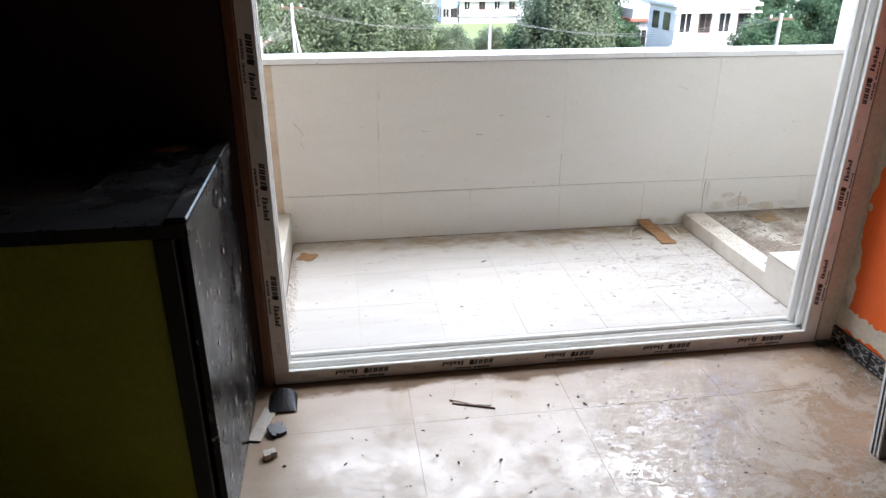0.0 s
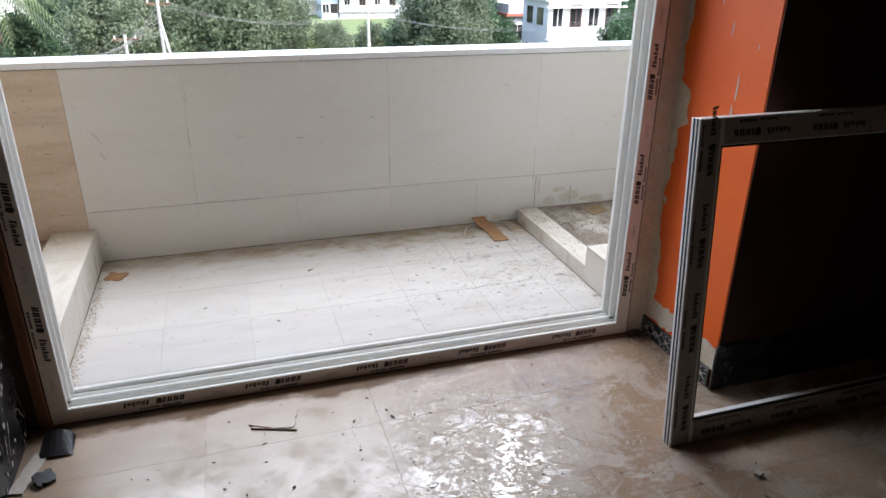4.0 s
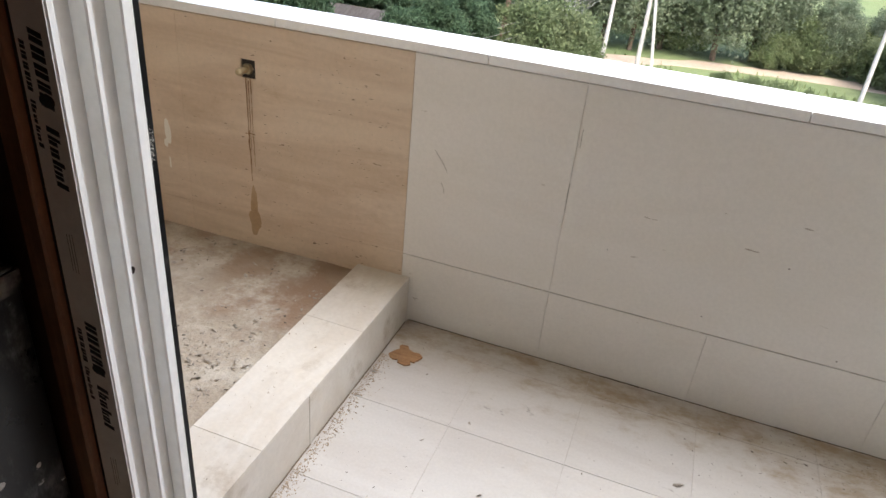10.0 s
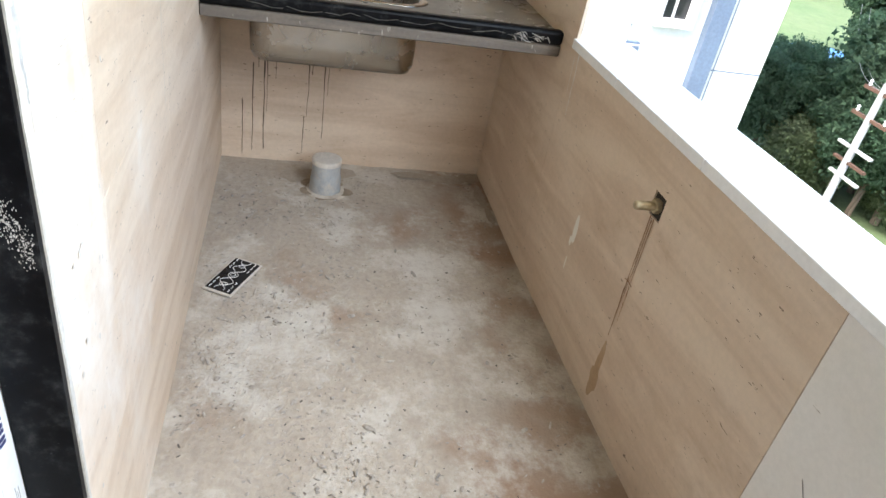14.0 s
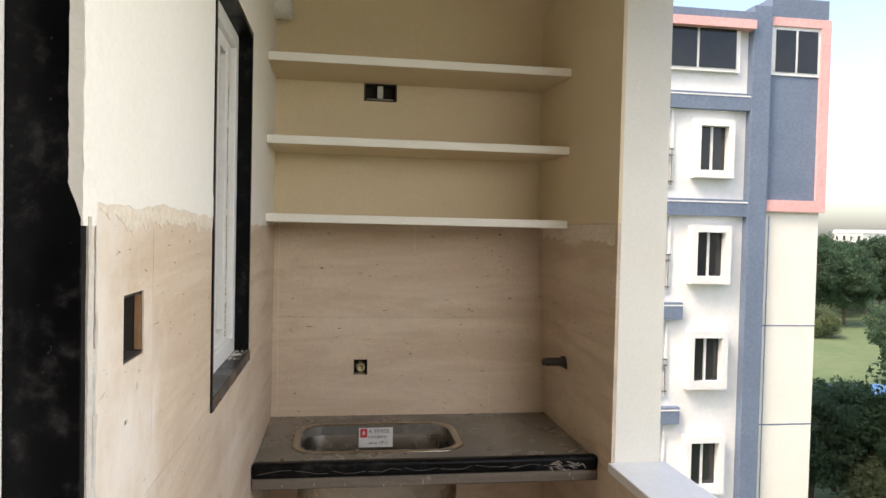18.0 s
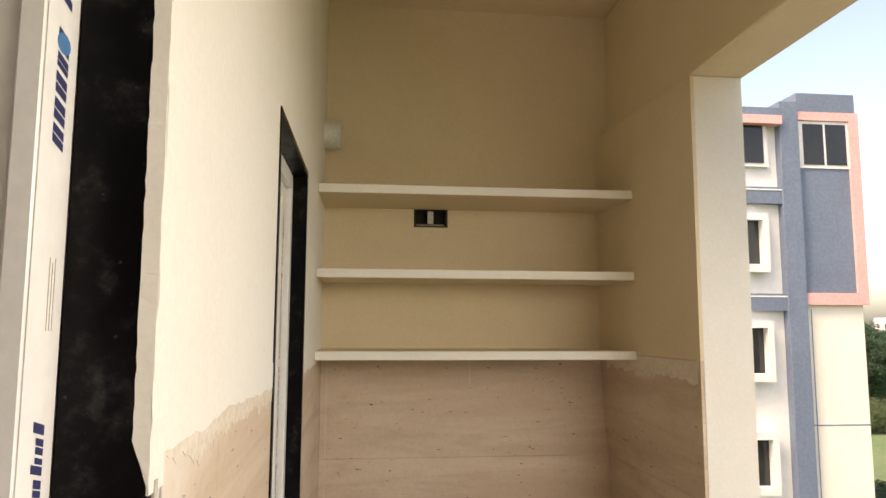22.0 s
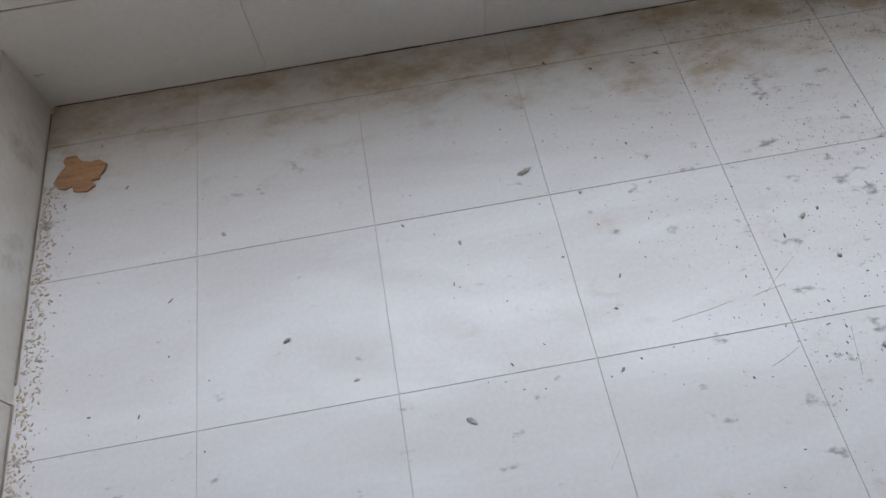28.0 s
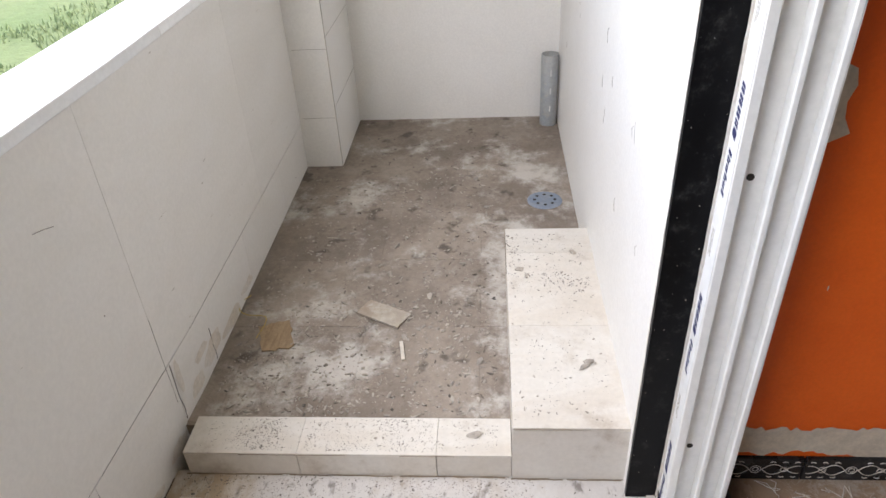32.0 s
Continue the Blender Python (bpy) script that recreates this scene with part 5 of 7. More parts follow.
PLANTS += [(1, -22.6, 37, 0.50, 15), (1, -20.0, 38, 0.58, 95), (1, -17.6, 41, 0.62, 175), (1, -25.0, 33, 0.30, 255), (1, -28.0, 34, 0.42, 35)]
PLANTS += [(1, -50.8, 32, 0.62, 10), (1, -48.3, 33, 0.62, 80), (1, -49.5, 35, 0.58, 150)]
for k in range(10):
    PLANTS.append((2, 5.5 + 2.6 * k, 55.8 + (k * 7 % 5) * 0.5, 0.7 + 0.1 * (k % 4), 37 * k))
for k in range(16):
    PLANTS.append((2, 0.5 + 2.1 * k, 41.5 + (k * 5 % 7) * 0.9, 0.22 + 0.09 * (k % 4), 53 * k))
for k in range(18):
    PLANTS.append((1, -46.0 - 0.9 * k, 116 + (k * 11 % 7) * 5, 1.05 + 0.11 * (k % 4), 41 * k))
rng = random.Random(12)
for k in range(62):
    az, d = -17.5 - 33.0 * ((k * 0.618) % 1.0), 27 + 36 * ((k * 0.377) % 1.0)
    if (-30 < az < -20.5 and d < 41) or (az < -46.5 and (d > 42 or d < 30)) or (-45.5 < az < -41.5 and d < 30):
        continue
    PLANTS.append((rng.choice((1, 1, 1, 2)), az, d, rng.uniform(0.62, 0.95), rng.uniform(0, 360)))
for row in PLANTS:
    plant(*row)
rs = np.random.RandomState(9)
tuft = []
for k in range(42000):
    az, d = rs.uniform(-75, 75), 12 + 40 * rs.rand() ** 0.8
    x, y = ahead_(az, d)
    if abs(y - road_y(x)) < 1.6 or 2 < y < 9.2 or noise.noise(Vector((x * 0.25, y * 0.25, 2))) < -0.05:
        continue
    h, w, a = rs.uniform(0.1, 0.45), rs.uniform(0.03, 0.10), rs.uniform(0, 6.28)
    c, s = math.cos(a) * w, math.sin(a) * w
    tuft.append(((x - c, y - s, GROUND), (x + c, y + s, GROUND), (x + s * 1.2 + c * 0.3, y - c * 1.2, GROUND + h), (x + s - c * 0.3, y - c, GROUND + h * 0.9)))
me = bpy.data.meshes.new("weeds")
me.from_pydata([p for q in tuft for p in q], [], [(4 * k, 4 * k + 1, 4 * k + 2, 4 * k + 3) for k in range(len(tuft))])
me.materials.append(M_WEED)
tagged(new("weeds", me), "tall green weeds and scrub on the open ground", "weeds", "", "stuff")


# palm
palm = thing("palm_tree", (*ahead_(-14.67, 48.6), GROUND), "coconut palm with drooping yellowing fronds", "palm")
px, py = ahead_(-14.67, 48.6)
PZ = -0.6
part("trunk", chain(bmesh.new(), [(px, py, GROUND - 0.2), (px + 0.3, py, GROUND + 4), (px, py, PZ)], 0.2, 8), M_BARK, palm)
rng = random.Random(4)
for k in range(20):
    a, up, ln = k * 2.4, rng.uniform(-0.5, 1.0), rng.uniform(4.0, 5.2)
    bm = bmesh.new()
    spine = []
    for i in range(13):
        f = i / 12
        r = ln * f * (1 - 0.15 * f)
        spine.append(Vector((px + r * math.cos(a), py + r * math.sin(a), PZ + ln * (0.75 * up * f - (0.75 + 0.4 * up) * f * f))))
    side = Vector((-math.sin(a), math.cos(a), 0))
    for i in range(1, 12):
        for e in (-1, 1):
            for h in (0, 0.5):
                p = spine[i].lerp(spine[i + 1], h)
                l = 1.1 * math.sin(math.pi * min(0.95, 0.12 + (i + h) / 13))
                tip = p + side * e * l * 0.7 + (spine[i + 1] - spine[i]).normalized() * l * 0.4 - Vector((0, 0, l * 0.75))
                w = (spine[i + 1] - spine[i]).normalized() * 0.07
                bm.faces.new([bm.verts.new(p - w), bm.verts.new(p + w), bm.verts.new(tip)])
    part("frond", bm, M_LEAF3 if k % 3 else M_LEAF, palm)


# houses
def house(name, x0, x1, y0, depth, z1, storey, wall, label, bays, trim=None, balcony=False, roof=None, win=(1.0, 1.3), rise=2.4, ledge=0.0, para=0.78):
    """A flat-roofed house from the ground to z1; windows on the side that faces the balcony, a band at each floor."""
    h = thing(name, ((x0 + x1) / 2, y0 + depth / 2, GROUND), label, "house")
    part("wall", B(x0, y0, GROUND - 0.2, x1, y0 + depth, z1), wall, h)
    r_ = part("roof", B(x0 - 0.35, y0 - 0.35, z1, x1 + 0.35, y0 + depth + 0.35, z1 + 0.22), trim or wall, h)
    for bb in ((x0 - 0.1, y0 - 0.1, x1 + 0.1, y0 + 0.05), (x0 - 0.1, y0 + depth, x1 + 0.1, y0 + depth + 0.15), (x0 - 0.1, y0 + 0.05, x0 + 0.05, y0 + depth), (x1 - 0.05, y0 + 0.05, x1 + 0.1, y0 + depth)):
        part("roof_parapet", B(bb[0], bb[1], z1 + 0.22, bb[2], bb[3], z1 + 0.22 + para), wall, r_)
    if roof:
        part("stair_house", B(x0 + (x1 - x0) * roof[0], y0 + depth * 0.4, z1 + 0.22, x0 + (x1 - x0) * roof[1], y0 + depth * 0.8, z1 + 0.22 + rise), wall, h)
        part("stair_roof", B(x0 + (x1 - x0) * roof[0] - 0.3, y0 + depth * 0.4 - 0.3, z1 + 0.22 + rise, x0 + (x1 - x0) * roof[1] + 0.3, y0 + depth * 0.8 + 0.3, z1 + 0.37 + rise), trim or wall, h)
    k, zf = 0, z1
    while zf - storey > GROUND - 0.5 and k < 4:
        zf -= storey
        b_ = part("floor_band", B(x0 - 0.2, y0 - 0.25, zf - 0.12, x1 + 0.2, y0, zf + 0.12), trim or wall, h)
        if ledge:
            part("ledge", B(x0 - 0.3, y0 - ledge, zf + 2.25, x1 + 0.3, y0, zf + 2.38), trim or wall, h)
        if balcony:
            # no real recess: a brown plate on the wall gives the opening's shade
            part("balcony_recess", B(x0 + 0.5, y0 - 0.02, zf + 0.2, x0 + (x1 - x0) * 0.53, y0 - 0.001, zf + storey - 0.35), M_H_BROWN, h, "flat brown panel for the shade of a balcony opening")
            part("balcony", B(x0 + 0.3, y0 - 1.1, zf + 0.05, x0 + (x1 - x0) * 0.55, y0 - 1.0, zf + 0.95), wall, b_)
            part("balcony_floor", B(x0 + 0.3, y0 - 1.1, zf - 0.12, x0 + (x1 - x0) * 0.55, y0 - 0.25, zf + 0.05), wall, b_)
        for j in range(bays):
            cx_ = x0 + (x1 - x0) * (j + 0.5) / bays
            w = part("window", B(cx_ - win[0] / 2 - 0.08, y0 - 0.05, zf + 0.9, cx_ + win[0] / 2 + 0.08, y0 - 0.002, zf + 0.9 + win[1] + 0.16, 0.01), M_H_BROWN if j % 2 else M_H_WHITE, h)
            for e in (0, 1):
                part("pane", B(cx_ - win[0] / 2 + e * (win[0] / 2 + 0.03), y0 - 0.06, zf + 0.98, cx_ - 0.03 + e * win[0] / 2, y0 - 0.052, zf + 0.98 + win[1]), M_H_WIN, w)
        for j in range(2):
            yy = y0 + depth * (0.3 + 0.4 * j)
            part("window", B(x0 - 0.05, yy - 0.5, zf + 1.0, x0 - 0.002, yy + 0.5, zf + 2.2), M_H_WIN, h)
        k += 1
    return h


house("apartment_house", 13.7, 31.0, 124, 9, 3.1, 3.28, M_H_CREAM, "cream and white four-storey house with balconies behind the trees", 5, M_H_WHITE, balcony=True, roof=(0.36, 0.98))
house("apartment_house", 20.4, 35.4, 115, 7, -2.1, 2.85, M_H_GREY, "pale grey house with small windows behind the trees", 6, win=(0.9, 1.25), ledge=0.6)
house("blue_house", 17.6, 20.2, 115.5, 6, -3.0, 3.0, M_H_BLUE, "narrow pale blue house beside the grey house", 2)
hb = house("white_villa", 23.6, 29.4, 45, 4.5, -1.72, 2.7, M_H_WHITE, "white villa with balustrades and brown windows", 4, roof=(0.3, 0.75), win=(0.8, 1.4), rise=0.85, ledge=0.45, para=0.3)
for k in range(2):
    z = -1.72 - 2.7 * (k + 1)
    for i in range(15):
        part("baluster", lathe(bmesh.new(), (23.5 + 0.42 * i, 44.2, z + 0.12), [(0.05, 0), (0.09, 0.2), (0.04, 0.42), (0.07, 0.6)], 8), M_H_WHITE, hb)
    part("railing", B(23.3, 44.05, z + 0.70, 29.6, 44.35, z + 0.84, 0.02), M_H_WHITE, hb)
    part("balcony_floor", B(23.3, 44.0, z - 0.1, 29.6, 44.99, z + 0.12, 0.02), M_H_WHITE, hb)
house("roadside_house", 25.6, 30.6, 57, 6, -3.75, 3.0, M_H_GREY, "low grey house with a red roof edge", 3, M_RED_ROOF)
house("white_block", -21.5, -10.7, 84, 12, 9.5, 3.2, M_H_WHITE, "tall white apartment block with small windows", 5, win=(0.8, 1.1))
house("white_block", -15.0, -9.8, 66, 8, 0.0, 3.0, M_H_WHITE, "white flat-roofed house in front of the block", 3)
house("distant_block", -6.35, 0.0, 112, 10, 4.2, 3.2, M_H_CREAM, "distant white-banded apartment block", 4, M_H_WHITE, True)
house("distant_block", 5.4, 10.9, 128, 10, 5.2, 3.1, M_H_CREAM, "distant white-banded apartment block", 4, M_H_WHITE, True)
house("distant_house", 34.6, 42.6, 108, 10, 0.9, 3.0, M_H_WHITE, "distant white house with ledges", 5, ledge=0.4)
house("distant_house", 42.9, 50.5, 104, 10, 0.2, 3.0, M_H_GREY, "distant pale house among trees", 5)
house("white_block", 66.0, 72.0, 100, 8, 6.5, 3.1, M_H_WHITE, "tall pale apartment block beyond the villa", 3)
house("yellow_block", 64.4, 76.0, 118, 10, 2.65, 3.2, M_H_WHITE, "distant yellow-banded long building", 6, M_H_YELLOW)
house("distant_house", 24.0, 44.0, 150, 10, 5.0, 3.2, M_H_GREY, "distant grey-white houses on the skyline", 7)
house("distant_house", -40.0, -24.0, 130, 10, 5.0, 3.2, M_H_WHITE, "distant white houses on the skyline", 6)
house("small_house", -13.9, -9.6, 58, 5, -5.4, 3.2, M_H_GREY, "small grey house under the palm", 3)
stack = thing("chimney_stack", (*ahead_(27.5, 150), GROUND), "far grey concrete chimney stack", "chimney")
kx, ky = ahead_(27.5, 150)
part("shaft", tube(bmesh.new(), (kx, ky, GROUND), (kx, ky, 9.0), 0.7, 16, 0.5), M_POLE, stack)
part("rim", tube(bmesh.new(), (kx, ky, 8.3), (kx, ky, 8.9), 0.62, 16), M_H_WHITE, stack)
rng = random.Random(31)
for k in range(22):
    az, d, w = -50 + k * 4.9 + rng.uniform(-1, 1), rng.uniform(230, 420), rng.uniform(9, 18)
    x, y = ahead_(az, d)
    house("skyline_house", x - w / 2, x + w / 2, y, 10, rng.uniform(0.0, 6.0), 3.2, rng.choice((M_H_WHITE, M_H_CREAM, M_H_GREY)), "far pale building on the skyline", 4)

# shed among the trees
shed = thing("shed", (*ahead_(-25.5, 40), GROUND), "old dark shed with a grey sheet roof", "shed")
sx, sy = ahead_(-25.5, 40)
part("wall", B(sx - 2.2, sy - 1.4, GROUND - 0.1, sx + 2.2, sy + 2, GROUND + 2.1), M_H_BROWN, shed)
bm = bmesh.new()
for y0, z0, y1, z1 in ((-2.4, 2.2, 0.2, 3.4), (0.2, 3.4, 2.8, 2.2)):
    for z in (0.0,):
        v = [bm.verts.new((sx + e * 2.8, sy + yy, GROUND + zz)) for e, yy, zz in ((-1, y0, z0), (1, y0, z0), (1, y1, z1), (-1, y1, z1))]
        bm.faces.new(v)
bmesh.ops.solidify(bm, geom=bm.faces[:], thickness=0.08)
part("roof", bm, M_ROOF, shed, "grey corrugated sheet roof")
tarp = thing("blue_shed", (*ahead_(-47.5, 46), GROUND), "bright blue sheet-covered hut among the trees", "hut")
tx, ty = ahead_(-47.5, 46)
part("wall", B(tx - 2.5, ty - 1.5, GROUND - 0.1, tx + 2.5, ty + 2, GROUND + 1.6), M_H_WHITE, tarp)
part("roof", B(tx - 2.9, ty - 2.0, GROUND + 1.6, tx + 2.9, ty + 2.4, GROUND + 2.3, 0.1), M_TANK, tarp, "blue sheet roof")

# water tower
tw = thing("water_tower", (*ahead_(26.0, 88), GROUND), "blue water tank on a steel tower with white stairs", "water tower")
wx, wy = ahead_(26.0, 88)
part("tank", lathe(bmesh.new(), (wx, wy, -0.5), [(0, 0), (1.15, 0), (1.15, 2.3), (1.0, 2.6), (0, 2.6)], 20), M_TANK, tw, "blue tank")
for ex in (-1.1, 1.1):
    for ey in (-1.1, 1.1):
        part("leg", tube(bmesh.new(), (wx + ex, wy + ey, GROUND), (wx + ex, wy + ey, -0.5), 0.1, 6), M_TANK, tw)
for k in range(4):
    part("stair", tube(bmesh.new(), (wx - 1.1 + 2.2 * (k % 2), wy - 1.5, -8.5 + 2.6 * k), (wx + 1.1 - 2.2 * (k % 2), wy - 1.5, -5.9 + 2.6 * k), 0.14, 6), M_H_WHITE, tw)


# poles and cables
def pole(az, d, height, label, lean=0.0, arms=1, stay=None):
    x, y = ahead_(az, d)
    p = thing("utility_pole", (x, y, GROUND), label, "utility pole", "utility poles")
    part("shaft", tube(bmesh.new(), (x, y, GROUND - 0.3), (x + lean, y, GROUND + height), 0.15, 8, 0.1), M_POLE, p)
    for k in range(arms):
        z = GROUND + height - 0.35 - 0.8 * k
        part("crossarm", B(x + lean - 0.75, y - 0.05, z, x + lean + 0.75, y + 0.05, z + 0.1), M_H_BROWN, p)
        for e in (-0.6, 0, 0.6):
            part("insulator", lathe(bmesh.new(), (x + lean + e, y, z + 0.1), [(0.03, 0), (0.06, 0.05), (0.03, 0.1), (0.06, 0.15), (0.0, 0.2)], 8), M_H_WHITE, p)
    if stay:
        part("stay", tube(bmesh.new(), (x + stay, y - 0.6, GROUND), (x + lean, y, GROUND + height - 1.2), 0.11, 8, 0.09), M_POLE, p)
    return Vector((x + lean, y, GROUND + height - 0.2))


p1 = pole(-3.76, 48.2, 7.55, "concrete utility pole with a leaning stay by the road", 0.0, 1, 1.05)
p2 = pole(-6.5, 47.6, 5.5, "concrete utility pole with many cables", 0.1, 1)
p3 = pole(12.1, 49.3, 6.75, "concrete utility pole by the road", 0.0, 0)
p4 = pole(-42.6, 25.0, 6.0, "concrete utility pole with crossarms and a transformer bracket", 0.1, 2)
p5 = pole(-22.0, 36.0, 2.6, "low concrete post with coiled cable", 0.05, 0)
p6 = pole(34.0, 44.0, 7.5, "concrete utility pole by the villa", 0.0, 1)
ds = Vector((p4.x, p4.y, p4.z - 1.9))
tb = thing("pole_bracket", (p4.x, p4.y, p4.z - 1.9), "steel bracket frame on the utility pole", "bracket")
for k in range(3):
    part("bar", B(ds.x - 0.7 + 0.1 * k, ds.y - 0.06, ds.z - 0.45 * k, ds.x + 0.8, ds.y + 0.06, ds.z - 0.45 * k + 0.08), M_H_BROWN if k % 2 else M_POLE, tb)


def cable(a, b, sag, offset=0.0, r=0.009):
    a, b = Vector(a) + Vector((offset, 0, 0)), Vector(b) + Vector((offset, 0, 0))
    pts = [a.lerp(b, i / 14) - Vector((0, 0, sag * 4 * (i / 14) * (1 - i / 14))) for i in range(15)]
    tagged(part("power_cable", chain(bmesh.new(), pts, r, 4), M_WIRE, None, "grey overhead power cable"), "", "cable", "power cables")


for k, o in enumerate((-0.6, 0.0, 0.6)):
    cable(p1, p3, 0.9 + 0.1 * k, o)
    cable(p3, p6, 1.0 + 0.1 * k, o)
    cable(p1, p2, 0.3 + 0.1 * k, o)
    cable(p2, p5, 0.8 + 0.15 * k, o)
    cable(p5, p4, 0.7 + 0.2 * k, o)
    cable(p4, (p4.x - 12, p4.y + 9, p4.z + 0.3), 0.6 + 0.1 * k, o)
for k in range(7):
    cable((p1.x, p1.y, p1.z - 0.3 - 0.28 * k), (p2.x - 3.4 - 0.5 * k, p2.y - 3, GROUND + 2.0 + 0.3 * k), 0.25, 0.0, 0.010)

# neighbouring five-storey building
NX = -17.9
nb = thing("apartment_building", (NX - 5, 10, GROUND), "white five-storey apartment building with slate and pink bands", "building")
part("wall", B(NX - 9, -4.0, GROUND - 0.2, NX, 12.02, 8.0), M_H_WHITE, nb)
part("wall", B(NX - 9, 12.52, -6.7, NX + 0.05, 14.4, 2.85), M_H_CREAM, nb, "cream side panel")
part("base_wall", B(NX - 9, 12.02, GROUND - 0.2, NX + 0.12, 14.45, -6.7), M_H_PINK, nb, "pink tiled base")
for k in range(5):
    part("base_joint", B(NX + 0.118, 12.02, GROUND + 0.4 * k + 0.3, NX + 0.124, 14.45, GROUND + 0.4 * k + 0.32), M_H_WHITE, nb)
part("column", B(NX - 9, 12.022, -6.7, NX + 0.28, 12.575, 8.45), M_H_SLATE, nb, "slate blue vertical pier")
part("panel", B(NX - 9, 12.54, 2.85, NX + 0.1, 14.2, 6.6), M_H_SLATE, nb, "slate blue panel")
for bb in ((12.53, 2.62, 14.5, 2.95), (14.2, 2.95, 14.5, 8.2), (12.53, 7.95, 14.2, 8.2)):
    part("frame", B(NX - 9, bb[0], bb[1], NX + 0.2, bb[2], bb[3]), M_H_PINK, nb, "salmon pink frame")
part("frame", B(NX - 9, 9.0, 7.75, NX + 0.4, 12.02, 8.0), M_H_PINK, nb)
part("roof", B(NX - 9, -4.0, 8.0, NX + 0.3, 12.02, 8.25), M_H_SLATE, nb, "slate blue roof slab")
part("roof", B(NX - 9, 12.6, 8.2, NX + 0.2, 14.4, 8.75), M_H_SLATE, nb)
for k, z in enumerate((0.20, -2.72)):
    part("joint", B(NX + 0.05, 12.62, z - 0.94, NX + 0.056, 14.4, z - 0.90), M_H_SLATE, nb)
part("joint", B(NX + 0.05, 12.80, -6.7, NX + 0.056, 12.83, 2.5), M_H_SLATE, nb)


def boxed_window(y, z, w=0.85, h=1.25):
    """A small window inside a projecting white box surround."""
    f = part("window", pierced("x", NX, NX + 0.3, y - w / 2 - 0.17, y + w / 2 + 0.17, z - h / 2 - 0.22, z + h / 2 + 0.2, [(y - w / 2, y + w / 2, z - h / 2, z + h / 2)]), M_H_WHITE, nb, "white box surround with a dark window")
    part("pane", B(NX - 0.02, y - w / 2, z - h / 2, NX + 0.06, y + w / 2, z + h / 2), M_H_WIN, f)
    part("bar", B(NX + 0.06, y - 0.035, z - h / 2, NX + 0.10, y + 0.035, z + h / 2), M_H_WHITE, f)


for k in range(5):
    z = 4.36 - 3.02 * k
    for y in (10.93, 6.5, 2.0):
        boxed_window(y, z)
for z in (5.75, 2.72):
    part("floor_band", B(NX, -4.0, z - 0.28, NX + 0.22, 12.02, z + 0.20), M_H_SLATE, nb, "slate blue floor band")
    part("floor_line", B(NX + 0.22, -4.0, z + 0.10, NX + 0.235, 12.02, z + 0.14), M_H_WHITE, nb)
for z in (-0.25, -3.25):
    part("floor_band", B(NX, -4.0, z - 0.28, NX + 0.22, 10.15, z + 0.20), M_H_SLATE, nb, "slate blue floor band")
    part("floor_line", B(NX + 0.22, -4.0, z + 0.10, NX + 0.235, 10.15, z + 0.14), M_H_WHITE, nb)
for k in range(4):
    z = 3.29 - 3.0 * k
    f = part("balcony_opening", pierced("x", NX, NX + 0.06, 8.0, 9.8, z - 0.06, z + 2.2, [(8.06, 9.74, z, z + 2.12)]), M_H_WHITE, nb, "framed balcony opening with a steel railing")
    # the opening's shade is a grey plate set flush with the wall
    part("recess", B(NX - 0.02, 8.06, z, NX + 0.02, 9.74, z + 2.12), M_H_GREY, f, "flat grey panel for the shade of a balcony opening")
    for zz in (0.1, 0.85, 1.02):
        part("rail", tube(bmesh.new(), (NX + 0.09, 8.0, z + zz), (NX + 0.09, 9.78, z + zz), 0.025, 8), M_STEEL, f, "steel rail")
    for i in range(9):
        part("baluster", tube(bmesh.new(), (NX + 0.09, 8.05 + 0.21 * i, z), (NX + 0.09, 8.05 + 0.21 * i, z + 1.0), 0.014, 6), M_STEEL, f)
for y0, y1 in ((9.2, 11.6), (12.75, 14.15)):
    f = part("window", B(NX - 0.05, y0 - 0.1, 6.55, NX + 0.14, y1 + 0.1, 7.95), M_H_WHITE, nb, "wide top window")
    for e in (0, 1):
        part("pane", B(NX + 0.141, y0 + e * (y1 - y0) / 2 + 0.04, 6.65, NX + 0.16, y0 + (e + 1) * (y1 - y0) / 2 - 0.04, 7.85), M_H_WIN, f)

# ---- things in the room ----
counter = thing("kitchen_counter", (-1.0, -0.4, 0), "kitchen counter with dusty black granite and olive green front", "counter")
part("end_panel", B(-0.145, -0.765, 0.0, -0.125, -0.022, 0.955, 0.002), M_PANEL, counter, "dust-streaked black granite end panel")
rng = random.Random(88)
for k in range(110):
    y, z = rng.uniform(-0.74, -0.05), min(0.93, abs(rng.gauss(0.25, 0.35)) + 0.02)
    if k % 3:
        bm = blotch("x", -0.125 + 0.00003 * k, y, z, rng.uniform(0.003, 0.012), rng.uniform(0.003, 0.014), 880 + k, 10)
    else:
        bm = streak("x", -0.125 + 0.00003 * k, y, z, rng.uniform(0.03, 0.16), rng.uniform(0.003, 0.008), 880 + k, 1, rng.uniform(-0.05, 0.05))
    part("splash", bm, M_SPLASH, counter, "pale cement splash on the dark end panel")
bm = pierced("y", 0, 0.035, -2.6, -0.118, -0.79, -0.022, [(-1.25, -0.42, -0.60, -0.16)])
bmesh.ops.transform(bm, matrix=Matrix(((1, 0, 0, 0), (0, 0, 1, 0), (0, 1, 0, 0.957), (0, 0, 0, 1))), verts=bm.verts)
bmesh.ops.recalc_face_normals(bm, faces=bm.faces)
top = part("worktop", bm, M_GRANITE_DUSTY, counter, "dust-covered black granite worktop with a cut-out")
